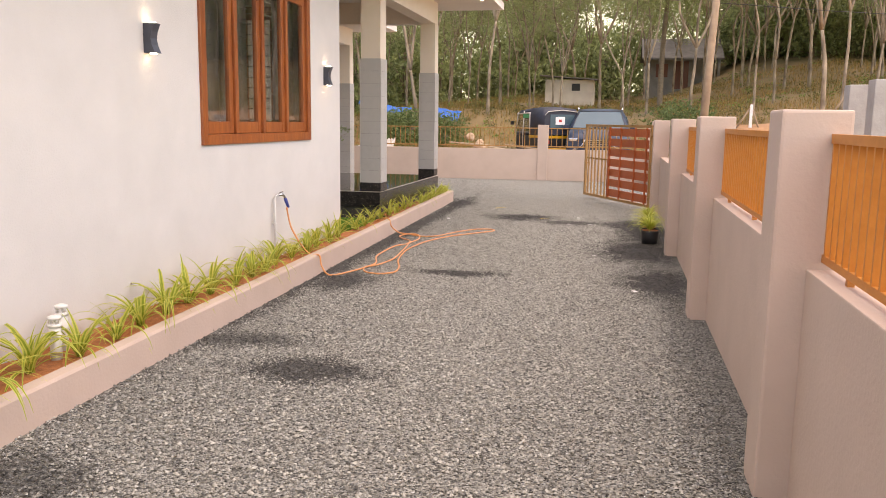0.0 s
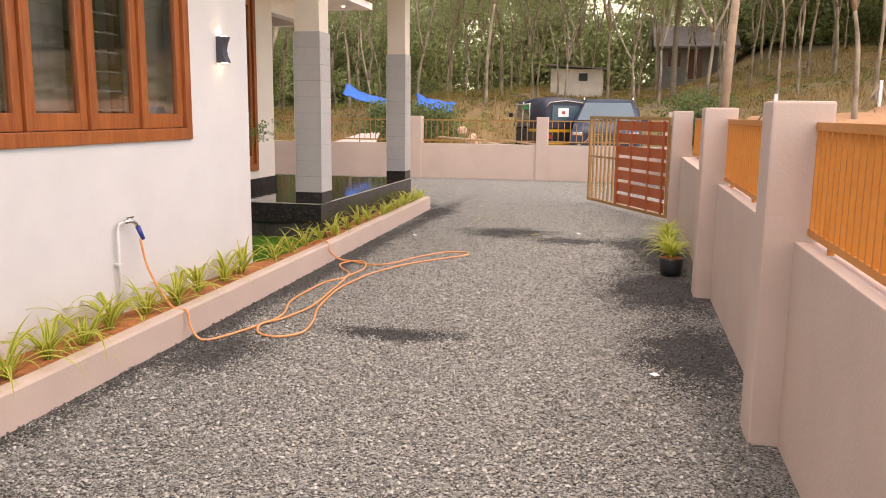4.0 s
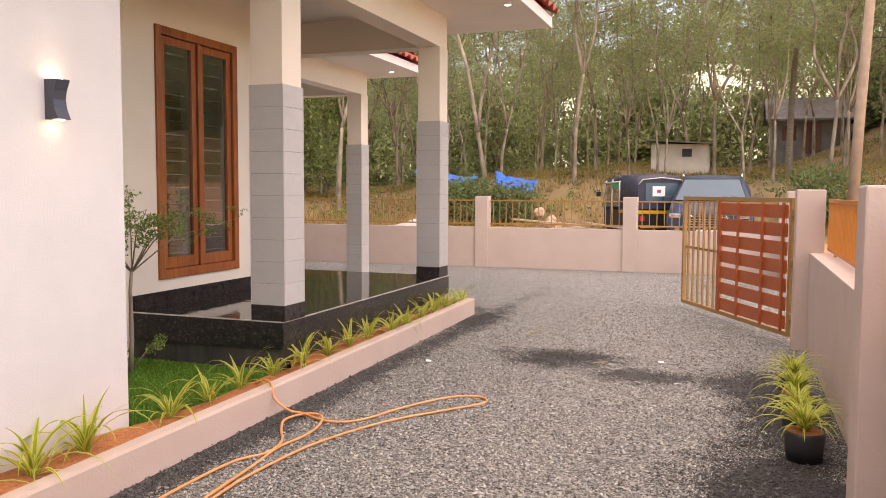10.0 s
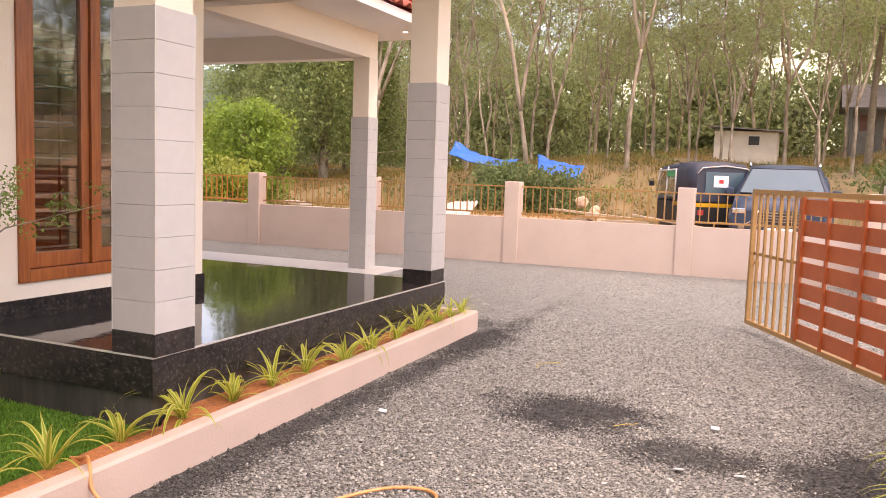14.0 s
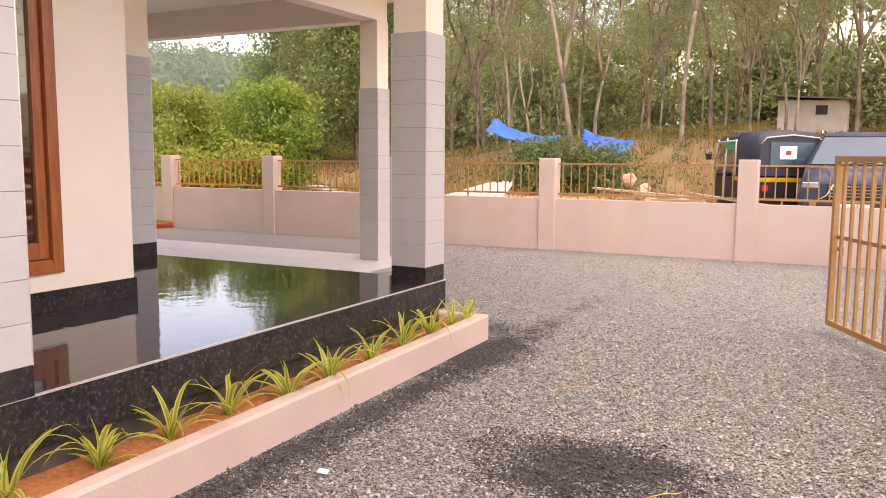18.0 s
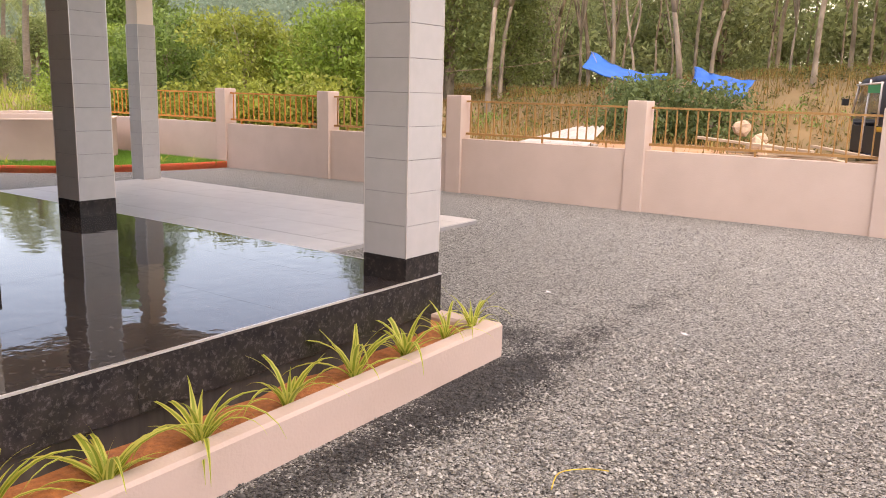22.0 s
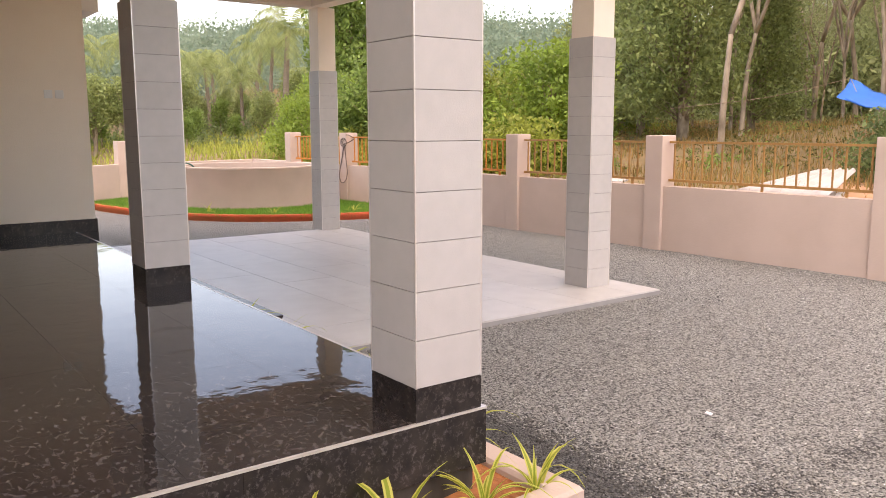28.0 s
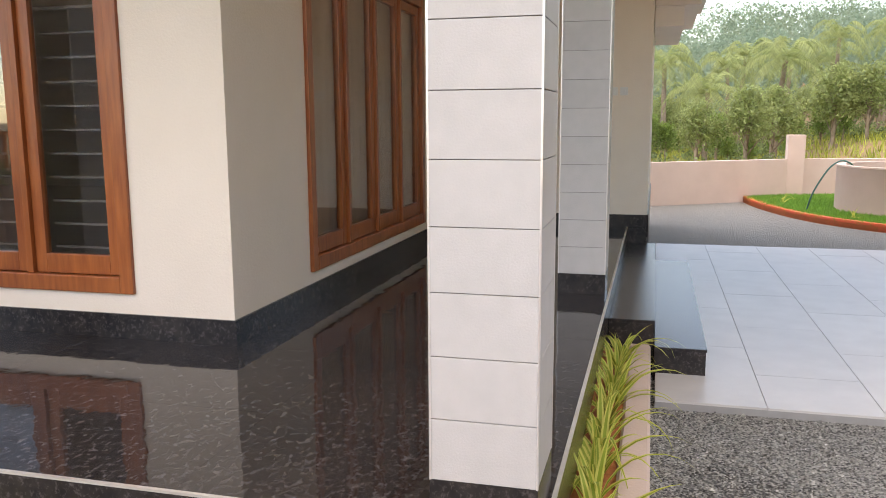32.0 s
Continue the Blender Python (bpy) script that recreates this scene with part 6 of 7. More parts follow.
def suv(ox, oy, oz):
    t = thing("car", (ox, oy, oz), "blue-grey sport utility car parked nose towards the wall", "car")

    def ring(y, zlo, zhi, w, top):
        return [(ox - w, oy + y, oz + zlo), (ox - w * 1.02, oy + y, oz + (zlo + zhi) / 2), (ox - w * top, oy + y, oz + zhi), (ox - w * top * 0.5, oy + y, oz + zhi + 0.03), (ox + w * top * 0.5, oy + y, oz + zhi + 0.03), (ox + w * top, oy + y, oz + zhi), (ox + w * 1.02, oy + y, oz + (zlo + zhi) / 2), (ox + w, oy + y, oz + zlo)]
    body = part("body", loft([ring(0.0, 0.32, 0.72, 0.80, 0.92), ring(0.08, 0.25, 0.86, 0.87, 0.92), ring(0.5, 0.22, 0.97, 0.91, 0.93), ring(1.1, 0.22, 1.03, 0.92, 0.95), ring(3.9, 0.22, 1.05, 0.92, 0.95), ring(4.3, 0.3, 1.0, 0.88, 0.93)]), M_CARPAINT, t)
    part("cabin", loft([ring(1.0, 0.98, 1.0, 0.86, 0.98), ring(1.75, 0.98, 1.56, 0.85, 0.78), ring(2.4, 0.98, 1.64, 0.86, 0.78), ring(3.7, 0.98, 1.60, 0.86, 0.78), ring(4.2, 0.98, 1.1, 0.84, 0.9)]), M_CARPAINT, t)
    bm = bmesh.new()
    p = [(-0.80, 1.02, 1.045), (0.80, 1.02, 1.045), (0.62, 1.72, 1.55), (-0.62, 1.72, 1.55)]
    vs = [bm.verts.new((ox + a, oy + b - 0.035, oz + c + 0.02)) for a, b, c in p]
    bm.faces.new(vs)
    r = bmesh.ops.extrude_face_region(bm, geom=bm.faces[:])
    bmesh.ops.translate(bm, vec=(0, 0.02, -0.015), verts=[v for v in r["geom"] if isinstance(v, bmesh.types.BMVert)])
    part("windscreen", bm, M_SCREEN, t, "pale reflecting windscreen")
    for s in (-1, 1):
        part("headlight", box(ox + s * 0.72 - 0.13, oy - 0.01, oz + 0.68, ox + s * 0.72 + 0.13, oy + 0.08, oz + 0.78, bev=0.02), M_CHROME, t)
        part("roof_rail", tube([(ox + s * 0.66, oy + 1.85, oz + 1.62), (ox + s * 0.68, oy + 2.0, oz + 1.70), (ox + s * 0.68, oy + 3.4, oz + 1.68), (ox + s * 0.66, oy + 3.6, oz + 1.60)], 0.022, 8), M_CHROME, t)
        part("mirror", box(ox + s * 1.0 - 0.09, oy + 1.25, oz + 1.02, ox + s * 1.0 + 0.09, oy + 1.36, oz + 1.16, bev=0.03), M_CARPAINT, t)
        part("chrome_strip", tube([(ox + s * 0.36, oy - 0.02, oz + 0.74), (ox + s * 0.46, oy - 0.02, oz + 0.56), (ox + s * 0.62, oy - 0.01, oz + 0.46)], 0.016, 6), M_CHROME, t)
        for y in (0.85, 3.45):
            wheel(t, ox + s * 0.80, oy + y, oz + 0.33, 0.33, 0.22)
    for q in ((-0.80, 1.02, 1.045, -0.62, 1.72, 1.55), (0.80, 1.02, 1.045, 0.62, 1.72, 1.55), (-0.62, 1.72, 1.55, 0.62, 1.72, 1.55), (-0.80, 1.02, 1.045, 0.80, 1.02, 1.045)):
        part("screen_surround", tube([(ox + q[0], oy + q[1] - 0.04, oz + q[2] + 0.02), (ox + q[3], oy + q[4] - 0.04, oz + q[5] + 0.02)], 0.01, 6), M_BLACK, t)
    for s in (-1, 1):
        part("wiper", tube([(ox + s * 0.1 - 0.1, oy + 0.98, oz + 1.07), (ox + s * 0.1 + 0.45, oy + 1.12, oz + 1.16)], 0.01, 5), M_BLACK, t)
        for y0, y1 in ((1.75, 2.55), (2.62, 3.5)):
            part("side_window", box(ox + s * 0.80 - 0.02, oy + y0, oz + 1.12, ox + s * 0.80 + 0.02, oy + y1, oz + 1.42, bev=0.015), M_SCREEN, t)
        part("wheel_arch", tube([(ox + s * 0.90, oy + 0.42, oz + 0.3), (ox + s * 0.92, oy + 0.52, oz + 0.62), (ox + s * 0.92, oy + 0.85, oz + 0.74), (ox + s * 0.92, oy + 1.18, oz + 0.62), (ox + s * 0.91, oy + 1.28, oz + 0.3)], 0.035, 6), M_BLACK, t)
        part("bonnet_crease", tube([(ox + s * 0.42, oy + 0.06, oz + 0.9), (ox + s * 0.5, oy + 0.6, oz + 1.0), (ox + s * 0.56, oy + 1.02, oz + 1.055)], 0.018, 6), M_CARPAINT, t)
        part("fog_lamp", tube([(ox + s * 0.66, oy - 0.05, oz + 0.42), (ox + s * 0.66, oy - 0.03, oz + 0.42)], 0.06, 12), M_CHROME, t)
    part("rear_mirror", box(ox - 0.1, oy + 1.62, oz + 1.43, ox + 0.1, oy + 1.66, oz + 1.49, bev=0.01), M_BLACK, t)
    g = part("grille", box(ox - 0.46, oy - 0.025, oz + 0.5, ox + 0.46, oy + 0.05, oz + 0.76, bev=0.02), M_BLACK, t)
    for k in range(4):
        part("grille_bar", box(ox - 0.43, oy - 0.035, oz + 0.54 + k * 0.055, ox + 0.43, oy - 0.026, oz + 0.556 + k * 0.055), M_CHROME, g)
    part("bumper", box(ox - 0.82, oy - 0.04, oz + 0.25, ox + 0.82, oy + 0.1, oz + 0.44, bev=0.03), M_BLACK, t)
    part("number_plate", box(ox - 0.25, oy - 0.052, oz + 0.33, ox + 0.25, oy - 0.042, oz + 0.43), M_WHITEP, t)


suv(-0.14, 24.25, 0.29)


def rickshaw(ox, oy, oz):
    """Three-wheeler seen from behind and one side: fabric hood over the seat, open framed cab in front."""
    t = thing("auto_rickshaw", (0, 0, 0), "black three-wheeled auto rickshaw with navy hood and yellow band, parked", "auto rickshaw")

    def ring(y, pts):
        return [(x, y, z) for x, z in pts]
    low = lambda w, a, b: [(-w, a), (-w, b), (w, b), (w, a)]
    part("body", loft([ring(0, low(0.58, 0.35, 0.78)), ring(0.1, low(0.64, 0.28, 0.82)), ring(1.02, low(0.64, 0.25, 0.82))]), M_BLACK, t)
    part("floor_pan", loft([ring(1.03, low(0.62, 0.22, 0.36)), ring(1.9, low(0.58, 0.24, 0.38)), ring(2.2, low(0.4, 0.3, 0.42))]), M_BLACK, t)
    part("nose", loft([ring(1.95, low(0.6, 0.32, 0.84)), ring(2.25, low(0.5, 0.34, 0.9)), ring(2.5, low(0.26, 0.42, 0.84)), ring(2.6, low(0.14, 0.5, 0.72))]), M_BLACK, t)
    part("band", loft([ring(-0.012, low(0.6, 0.72, 0.80)), ring(0.1, low(0.652, 0.72, 0.80)), ring(1.0, low(0.652, 0.72, 0.80))]), M_YELLOW, t, "yellow painted band")
    arch = lambda w, z: [(-w, 0.83), (-w, z - 0.22), (-w * 0.86, z - 0.05), (0, z), (w * 0.86, z - 0.05), (w, z - 0.22), (w, 0.83)]
    part("hood", loft([ring(0.02, arch(0.60, 1.58)), ring(0.18, arch(0.64, 1.68)), ring(0.95, arch(0.64, 1.70))]), M_HOOD, t, "navy fabric hood")
    part("roof", loft([ring(0.951, [(-0.64, 1.5), (-0.56, 1.65), (0, 1.71), (0.56, 1.65), (0.64, 1.5), (0.5, 1.6), (0, 1.67), (-0.5, 1.6)]), ring(2.0, [(-0.58, 1.47), (-0.48, 1.58), (0, 1.64), (0.48, 1.58), (0.58, 1.47), (0.43, 1.53), (0, 1.6), (-0.43, 1.53)])]), M_HOOD, t)
    part("drip_rail", tube([(-0.6, 0.0, 1.42), (-0.5, -0.01, 1.535), (0, -0.01, 1.585), (0.5, -0.01, 1.535), (0.6, 0.0, 1.42)], 0.014, 6), M_FRAME, t)
    part("rear_window", box(-0.42, -0.006, 1.0, 0.42, 0.035, 1.45, bev=0.01), M_SCREEN, t)
    n = part("notice", box(-0.24, -0.016, 1.14, 0.08, -0.008, 1.38), M_WHITEP, t, "white printed notice")
    part("print_mark", box(-0.13, -0.02, 1.22, -0.03, -0.0165, 1.3), M_REDP, n)
    glass = part("windscreen", loft([ring(2.32, [(-0.46, 0.9), (-0.46, 0.91), (0.46, 0.91), (0.46, 0.9)]), ring(2.02, [(-0.5, 1.5), (-0.5, 1.51), (0.5, 1.51), (0.5, 1.5)])]), M_GLASS, t)
    glass.visible_shadow = False
    for q in (-1, 1):
        part("screen_pillar", tube([(q * 0.5, 2.34, 0.86), (q * 0.55, 2.0, 1.52)], 0.022, 8), M_FRAME, t)
        part("door_post", tube([(q * 0.62, 1.5, 0.36), (q * 0.62, 1.5, 0.9), (q * 0.61, 1.46, 1.56)], 0.018, 8), M_FRAME, t)
        part("hood_rail", tube([(q * 0.645, 0.96, 0.82), (q * 0.645, 0.96, 1.52)], 0.02, 8), M_FRAME, t)
        part("roof_rail", tube([(q * 0.645, 0.96, 1.5), (q * 0.6, 2.0, 1.47)], 0.018, 8), M_FRAME, t)
        part("side_panel", box(q * 0.61 - 0.012, 1.04, 0.36, q * 0.61 + 0.012, 1.96, 0.8, bev=0.008), M_BLACK, t)
        part("tail_light", box(q * 0.5 - 0.06, -0.03, 0.55, q * 0.5 + 0.06, 0.0, 0.66, bev=0.01), M_REDP, t)
        part("mirror", box(q * 0.72 - 0.06, 2.1, 1.12, q * 0.72 + 0.06, 2.13, 1.24, bev=0.01), M_BLACK, t)
        wheel(t, q * 0.52, 0.45, 0.22, 0.22, 0.12)
    part("seat", box(-0.52, 0.35, 0.821, 0.52, 0.8, 0.98, bev=0.05), M_HOOD, t)
    part("driver_seat", box(-0.4, 1.25, 0.36, 0.4, 1.55, 0.82, bev=0.05), M_HOOD, t)
    part("handlebar", tube([(-0.3, 2.0, 1.0), (0, 2.1, 0.96), (0.3, 2.0, 1.0)], 0.018, 8), M_BLACK, t)
    part("green_valance", box(-0.635, 1.0, 1.34, -0.625, 1.48, 1.5), mat("green_screen", (0.03, 0.25, 0.09), 0.4), t, "green strip under the roof")
    wheel(t, 0, 2.3, 0.22, 0.22, 0.1)
    part("bumper", tube([(-0.55, -0.05, 0.4), (0, -0.09, 0.4), (0.55, -0.05, 0.4)], 0.02, 8), M_YELLOW, t)
    part("number_plate", box(0.12, -0.05, 0.42, 0.4, -0.035, 0.52), M_YELLOW, t)
    t.matrix_basis = Matrix.Translation((ox, oy, oz)) @ Matrix.Rotation(radians(32), 4, "Z")


rickshaw(-1.27, 25.65, 0.30)


# ---- sheds, poles, tarpaulin, debris ----
def shed(x0, y0, x1, y1, z0, z1, name, label, material, roofm):
    t = thing(name, ((x0 + x1) / 2, y0, z0), label, "shed")
    bm = box(x0, y0, z0 - 0.5, x1, y1, z1)
    part("wall", bm, material, t)
    bm = bmesh.new()
    a = [(x0 - 0.3, y0 - 0.5, z1 + 0.25), (x1 + 0.3, y0 - 0.5, z1 + 0.02), (x1 + 0.3, y1 + 0.3, z1 + 0.12), (x0 - 0.3, y1 + 0.3, z1 + 0.35)]
    lo = [bm.verts.new((x, y, z - 0.06)) for x, y, z in a]
    hi = [bm.verts.new(p) for p in a]
    bm.faces.new(lo[::-1]), bm.faces.new(hi)
    for k in range(4):
        bm.faces.new((lo[k], lo[(k + 1) % 4], hi[(k + 1) % 4], hi[k]))
    part("roof", bm, roofm, t, "dark sheet roof")
    w = (x1 - x0)
    part("window", box(x0 + 0.55 * w, y0 - 0.03, z0 + 0.85, x0 + 0.72 * w, y0 + 0.01, z0 + 1.25), M_BLACK, t)
    return t


M_OLDWALL = mat("weathered_wall", (0.27, 0.26, 0.245), 0.9, col2=(0.17, 0.16, 0.15), scale=2)
M_OLDROOF = mat("old_grey_roof", (0.16, 0.15, 0.14), 0.9, col2=(0.09, 0.085, 0.08), scale=3)
M_SHED = mat("shed_plaster", (0.74, 0.66, 0.57), 0.9, col2=(0.58, 0.51, 0.44), scale=2)
shed(-3.75, 48, -1.0, 51, lie(-2.2, 48), 3.95, "shed", "small plastered shed with a dark sheet roof among the trees", M_SHED, M_GROOVE)


def hillside_house(x0, y0, x1, y1, z):
    t = thing("hillside_house", ((x0 + x1) / 2, y0, z), "small grey house with a dark pitched roof on the wooded slope", "house")
    part("wall", box(x0, y0, z - 1.0, x1, y1, z + 2.3), M_OLDWALL, t)
    bm = bmesh.new()
    e, ym = 0.6, (y0 + y1) / 2
    prof = [(y0 - 1.2, z + 2.05), (ym, z + 3.6), (y1 + e, z + 2.2), (y1 + e, z + 2.05), (ym, z + 3.42), (y0 - 1.2, z + 1.92)]
    a = [bm.verts.new((x0 - e, y, h)) for y, h in prof]
    b = [bm.verts.new((x1 + e, y, h)) for y, h in prof]
    bm.faces.new(a[::-1]), bm.faces.new(b)
    for k in range(6):
        bm.faces.new((a[k], a[(k + 1) % 6], b[(k + 1) % 6], b[k]))
    part("roof", bm, M_OLDROOF, t, "weathered dark grey pitched roof")
    for k in range(3):
        px = x0 - 0.3 + k * (x1 - x0 + 0.6) / 2
        part("porch_post", box(px - 0.08, y0 - 1.05, z - 1.0, px + 0.08, y0 - 0.9, z + 2.0), M_OLDWALL, t)
    part("door", box(x0 + 1.7, y0 - 0.03, z, x0 + 2.6, y0 + 0.01, z + 1.9), M_WOOD_DARK, t)
    part("window", box(x0 + 0.4, y0 - 0.03, z + 0.8, x0 + 1.2, y0 + 0.01, z + 1.7), M_WOOD_DARK, t)


hillside_house(2.5, 60, 6.7, 63.6, 3.95)

t = thing("utility_pole", (3.12, 28, lie(3.12, 28)), "weathered wooden utility pole with wires", "utility pole")
part("post", tube([(3.1, 28, 0.2), (3.22, 28, 3.5), (3.5, 28, 9.5)], [0.14, 0.125, 0.1], 12), M_POLE, t)
part("crossarm", box(2.9, 27.93, 8.6, 4.1, 28.07, 8.72), M_POLE, t)
part("wire", tube(bez([(3.3, 28, 5.35), (12, 28.5, 4.9), (26, 29, 5.6)], 6), 0.012, 5), M_BLACK, t)
for x, y, h0 in ((4.05, 14.0, 2.15), (3.85, 12.0, 2.13)):
    solid("concrete_post", box(x - 0.16, y - 0.16, 0.0, x + 0.16, y + 0.16, h0, bev=0.015), M_CONC, "bare grey concrete post beyond the boundary wall", "post", group="concrete posts")
for x, y in ((5.05, 31.0), (8.4, 32.0)):
    z = lie(x, y)
    t = thing("marker_post", (x, y, z), "short white post with two slanting stays on the bank", "post", "marker posts")
    part("post", box(x - 0.05, y - 0.05, z - 0.2, x + 0.05, y + 0.05, z + 0.85, bev=0.01), M_WHITEP, t)
    for e in (-0.55, 0.32):
        part("stay", tube([(x + e, y - 0.05, z - 0.1), (x, y, z + 0.78)], 0.032, 6), M_POLE, t)



def tarpaulin(name, pts, sag):
    """A hanging sheet between four corners, with folds."""
    a, b, c, d = (Vector(p) for p in pts)
    bm = bmesh.new()
    n, m = 18, 8
    g = []
    for j in range(m + 1):
        v = j / m
        row = []
        for i in range(n + 1):
            u = i / n
            p = a.lerp(b, u).lerp(d.lerp(c, u), v)
            p += Vector((0, 0.08 * math.sin(u * 9 + v * 4), -sag * math.sin(math.pi * u) + 0.05 * noise.noise((u * 6, v * 4, sag))))
            row.append(bm.verts.new(p))
        g.append(row)
    for j in range(m):
        for i in range(n):
            bm.faces.new((g[j][i], g[j][i + 1], g[j + 1][i + 1], g[j + 1][i])).smooth = True
    r = bmesh.ops.extrude_face_region(bm, geom=bm.faces[:])
    bmesh.ops.translate(bm, vec=(0, 0.006, 0.003), verts=[v for v in r["geom"] if isinstance(v, bmesh.types.BMVert)])
    return solid(name, bm, M_TARP, "bright blue tarpaulin sheet strung between trees", "tarpaulin", group="blue tarpaulins")


tarpaulin("tarpaulin", [(-8.85, 29.0, 2.47), (-6.8, 28.6, 1.97), (-6.8, 28.4, 1.84), (-8.7, 28.3, 2.1)], 0.16)
tarpaulin("tarpaulin", [(-6.5, 29.3, 2.15), (-5.05, 28.9, 1.86), (-5.15, 28.5, 1.48), (-6.35, 28.8, 1.75)], 0.06)
solid("rope", tube(bez([(-8.85, 29.0, 2.47), (-10.5, 28.8, 2.15), (-12.5, 28.2, 1.95)], 6), 0.007, 5), M_POLE, "pale rope holding the tarpaulin", "rope")
solid("rope", tube([(-8.82, 29.0, 2.45), (-8.55, 28.7, 2.2), (-8.0, 28.3, 1.0)], 0.008, 5), M_POLE, "pale guy rope of the tarpaulin", "rope")


def debris():
    rng = random.Random(8)
    zb = lambda x, y: lie(x, y)
    M_SLAB = mat("pale_stone_slab", (0.50, 0.46, 0.42), 0.85, col2=(0.38, 0.34, 0.30), scale=6)
    M_SHEET = mat("weathered_roofing_sheet", (0.43, 0.40, 0.365), 0.7, col2=(0.31, 0.28, 0.25), scale=5)
    M_RUBBLE = mat("broken_laterite", (0.50, 0.36, 0.24), 0.9, col2=(0.34, 0.23, 0.15), scale=9, bump=0.6)
    M_PLANK = mat("pale_wood_plank", (0.46, 0.36, 0.25), 0.8, col2=(0.32, 0.24, 0.16), scale=6, stretch=(1, 5, 1))
    # a leaning corrugated sheet on a few slabs
    a, b, c, d = Vector((-7.5, 23.15, 0.62)), Vector((-6.05, 23.1, 0.62)), Vector((-6.2, 24.2, 0.96)), Vector((-6.75, 24.25, 0.93))
    bm = bmesh.new()
    n = 34
    rows = []
    for i in range(n + 1):
        u = i / n
        wave = Vector((0, 0, 0.022 * math.sin(u * n * 1.05)))
        p, q = a.lerp(b, u), d.lerp(c, u)
        rows.append([bm.verts.new(p.lerp(q, v) + wave + Vector((0, 0, 0.03 * noise.noise((u * 4, v * 3, 1))))) for v in (0, 0.33, 0.66, 1)])
    for r, q in zip(rows, rows[1:]):
        for k in range(3):
            bm.faces.new((r[k], q[k], q[k + 1], r[k + 1])).smooth = True
    r = bmesh.ops.extrude_face_region(bm, geom=bm.faces[:])
    bmesh.ops.translate(bm, vec=(0, 0.004, -0.004), verts=[v for v in r["geom"] if isinstance(v, bmesh.types.BMVert)])
    solid("corrugated_sheet", bm, M_SHEET, "pale corrugated roofing sheet leaning on rubble behind the wall", "roofing sheet")
    for k, (x, y) in enumerate(((-7.6, 23.1), (-7.0, 23.5), (-6.5, 23.9), (-6.2, 23.4), (-6.7, 23.2))):
        bm = box(-0.4, -0.28, 0, 0.4, 0.28, 0.035, bev=0.004)
        bmesh.ops.transform(bm, matrix=Matrix.Translation((x, y, zb(x, y) + 0.02 + 0.012 * k)) @ Euler((rng.uniform(-0.06, 0.06), rng.uniform(-0.06, 0.06), rng.uniform(0, 3))).to_matrix().to_4x4(), verts=bm.verts)
        solid("stone_slab", bm, M_SLAB, "pale leftover stone slab lying behind the wall", "slab", group="leftover slabs")
    for k in range(5):
        x, y = -9.9 + rng.uniform(-0.5, 0.6), 23.1 + rng.uniform(-0.3, 0.4)
        bm = box(-0.3, -0.2, 0, 0.3, 0.2, 0.04, bev=0.004)
        bmesh.ops.transform(bm, matrix=Matrix.Translation((x, y, zb(x, y) + 0.1 + 0.04 * k)) @ Euler((rng.uniform(-0.1, 0.1), rng.uniform(-0.1, 0.1), rng.uniform(0, 3))).to_matrix().to_4x4(), verts=bm.verts)
        solid("stone_slab", bm, M_SLAB, "pale leftover stone slab heaped behind the wall", "slab", group="leftover slabs")
    for k in range(12):
        x, y = -2.6 + rng.uniform(-1.0, 0.9), 23.9 + rng.uniform(-0.5, 0.6)
        L = rng.uniform(0.6, 1.3)
        bm = box(-L, -0.06, 0, L, 0.06, 0.035, bev=0.003)
        bmesh.ops.transform(bm, matrix=Matrix.Translation((x, y, zb(x, y) + 0.04 + 0.035 * k)) @ Euler((rng.uniform(-0.08, 0.08), rng.uniform(-0.12, 0.12), rng.uniform(-0.5, 0.5))).to_matrix().to_4x4(), verts=bm.verts)
        solid("plank", bm, M_PLANK, "pale offcut plank heaped behind the wall", "plank", group="leftover planks")
    for k in range(5):
        x, y = -3.65 + rng.uniform(-0.3, 0.45), 24.0 + rng.uniform(-0.15, 0.2)
        bm = bmesh.new()
        bmesh.ops.create_icosphere(bm, subdivisions=2, radius=rng.uniform(0.08, 0.17))
        for v in bm.verts:
            v.co *= 1 + 0.7 * noise.noise(v.co * 7 + Vector((k, 0, 0)))
        bmesh.ops.translate(bm, vec=(x, y, zb(x, y) + 0.12 + 0.1 * k), verts=bm.verts)
        solid("rubble_stone", bm, M_RUBBLE, "pale broken rubble stone behind the wall", "stone", group="rubble stones")


debris()


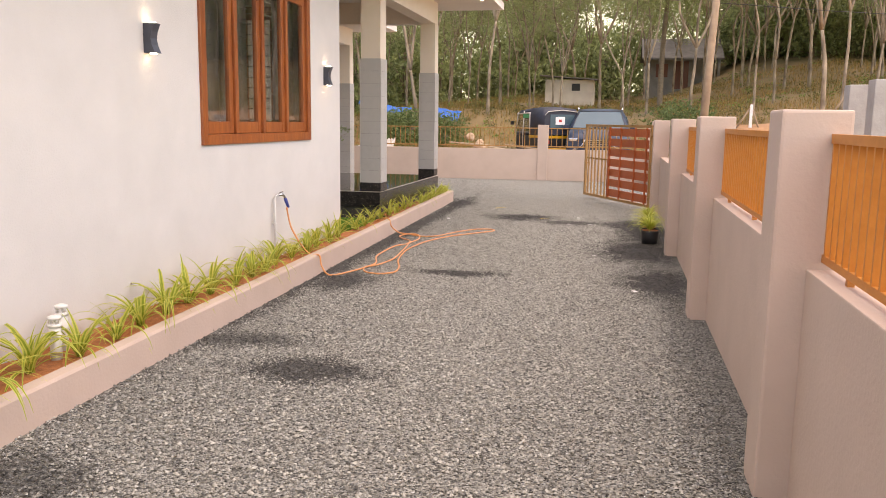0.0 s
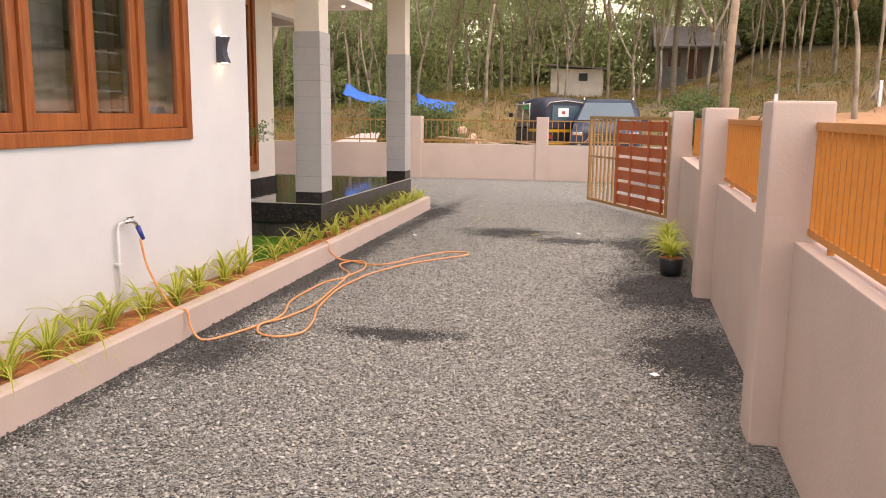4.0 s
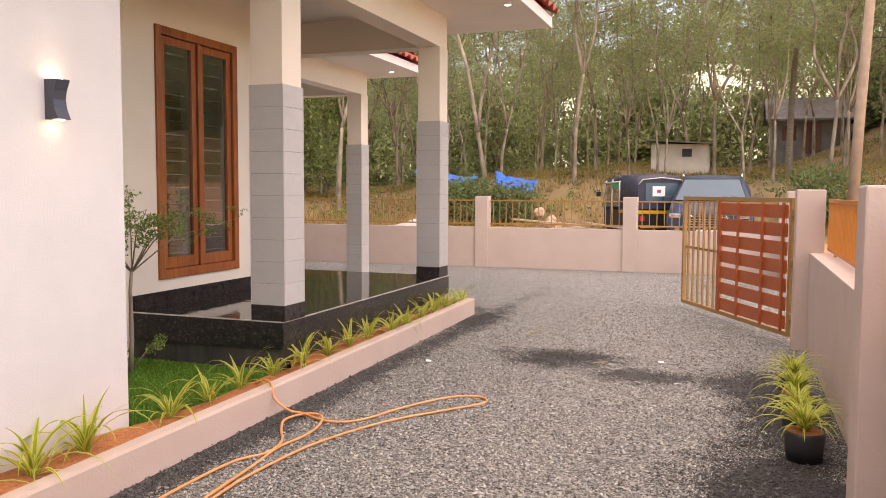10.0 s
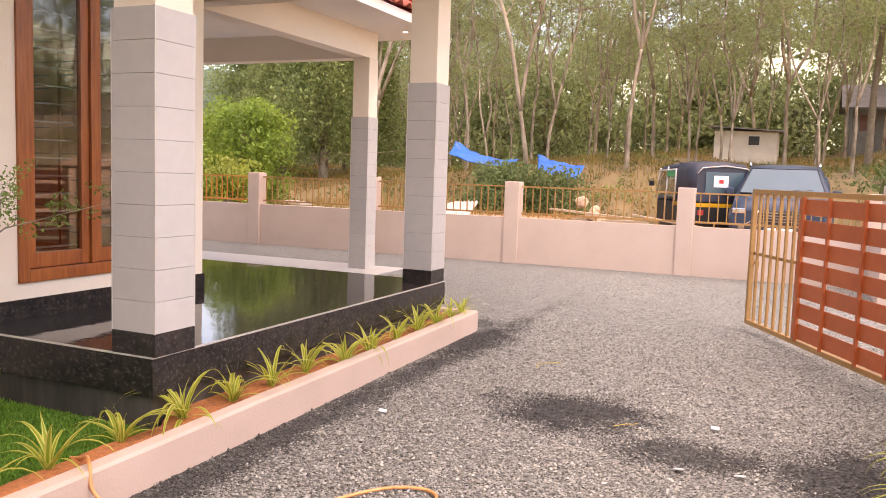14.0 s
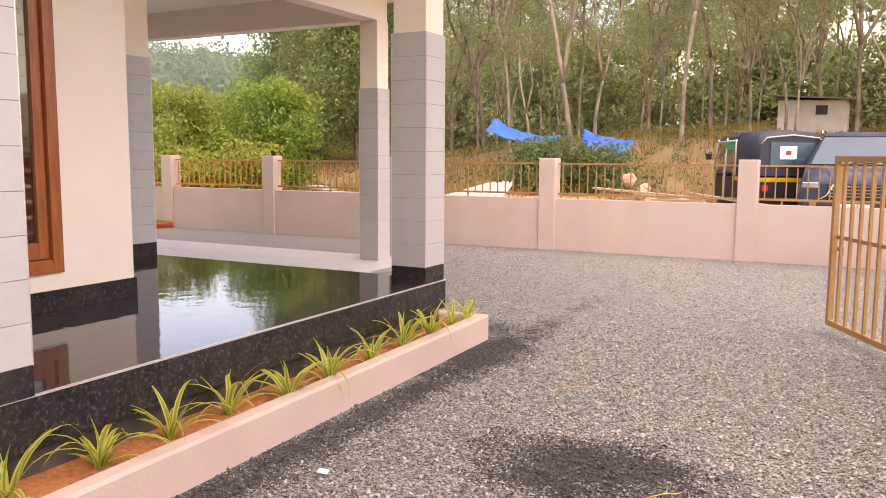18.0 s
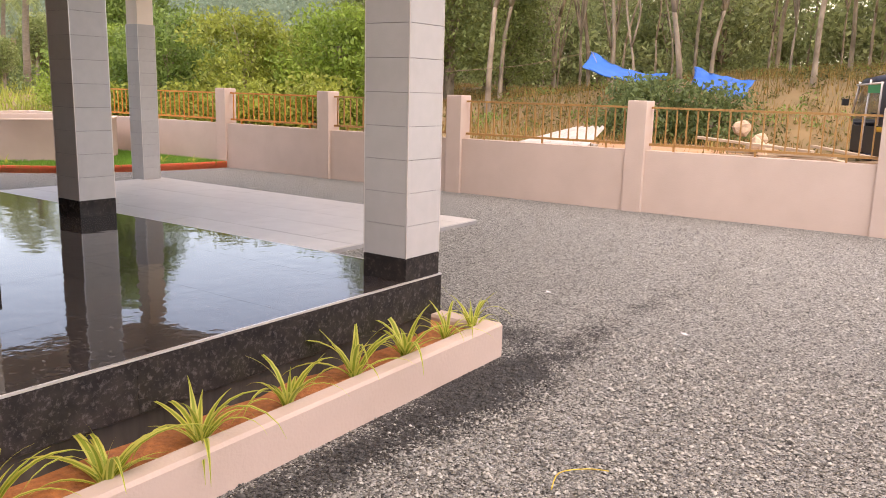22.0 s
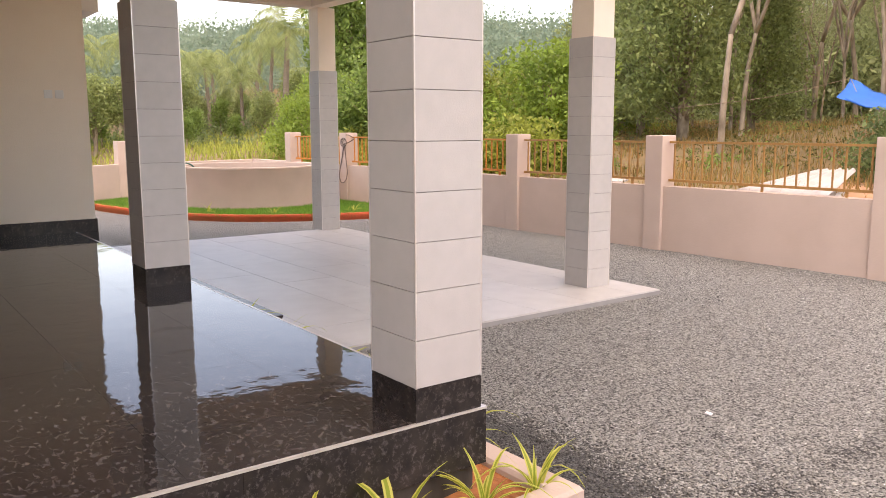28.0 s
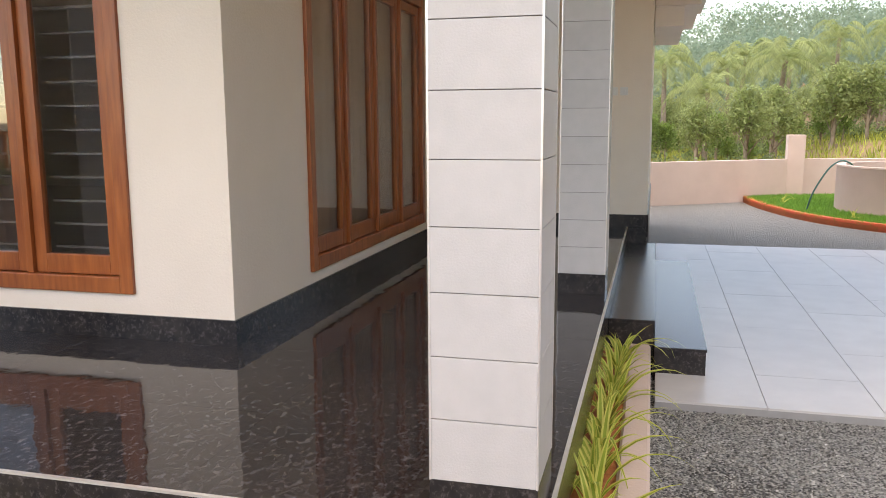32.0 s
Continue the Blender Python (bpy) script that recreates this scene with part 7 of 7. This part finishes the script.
def litter():
    M_LEAFLET = mat("yellow_dry_leaf", (0.62, 0.45, 0.06), 0.6)
    for pts in (((-1.58, 13.83), (-1.62, 13.97), (-1.55, 14.07), (-1.47, 14.11)), ((-0.72, 12.62), (-0.66, 12.7), (-0.62, 12.72), (-0.6, 12.75))):
        solid("fallen_stalk", tube(bez([(x, y, 0.022) for x, y in pts], 4), 0.0025, 5), M_LEAFLET, "thin yellow dry stalk lying on the gravel", "stalk")
    rng = random.Random(2)
    for x, y in ((-0.25, 12.05), (0.05, 12.1), (-0.15, 12.9), (-2.1, 12.2), (0.2, 9.2), (-1.9, 16.2), (-3.1, 16.6), (0.6, 7.3)):
        bm = box(-0.025, -0.018, 0, 0.025, 0.018, 0.004)
        bmesh.ops.transform(bm, matrix=Matrix.Translation((x, y, 0.02)) @ Euler((0.2, 0.1, rng.uniform(0, 3))).to_matrix().to_4x4(), verts=bm.verts)
        solid("paper_scrap", bm, M_WHITEP, "small white scrap lying on the gravel", "scrap", group="white scraps on the gravel")


litter()


# ---- loose gravel near the walk ----
def gravel():
    nr = np.random.default_rng(11)
    n = 420000
    y = nr.uniform(0.4, 20.5, n)
    x = nr.uniform(-9.8, 1.15, n)
    # denser where the walk passes
    w = np.where(y < 16, 1.0, 0.35) * np.where(x > -2.5, 1.0, 0.45)
    ok = nr.random(n) < w
    px = -2.24 - 0.0239 * y
    ok &= np.where(y < 15.1, x > px + 0.0, True)
    ok &= ~((x < APX1 + 0.01) & (y < APY1 + 0.01))
    ok &= ~((x > 1.0) & (y < 14.4))
    x, y = x[ok], y[ok]
    n = len(x)
    base = np.array([(1, 0, 0), (-0.5, 0.87, 0), (-0.5, -0.87, 0), (0.1, 0.05, 0.75), (0.3, 0.6, 0.35)])
    faces = np.array([(0, 4, 3), (4, 1, 3), (1, 2, 3), (2, 0, 3), (0, 1, 4)])
    v = base[None] * (1 + 0.5 * nr.normal(size=(n, 5, 3)) * 0.5)
    a = nr.uniform(0, 6.283, n)
    s = 0.0045 + 0.0095 * nr.random(n) ** 1.6
    c, d = np.cos(a), np.sin(a)
    vx = (v[..., 0] * c[:, None] - v[..., 1] * d[:, None]) * s[:, None] + x[:, None]
    vy = (v[..., 0] * d[:, None] + v[..., 1] * c[:, None]) * s[:, None] + y[:, None]
    vz = v[..., 2] * s[:, None] + 0.002 + nr.uniform(0, 0.006, n)[:, None]
    V = np.stack([vx, vy, vz], -1).reshape(-1, 3)
    F = (faces[None] + 5 * np.arange(n)[:, None, None]).reshape(-1, 3)
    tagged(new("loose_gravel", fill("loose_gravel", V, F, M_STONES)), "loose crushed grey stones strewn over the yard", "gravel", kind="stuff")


gravel()
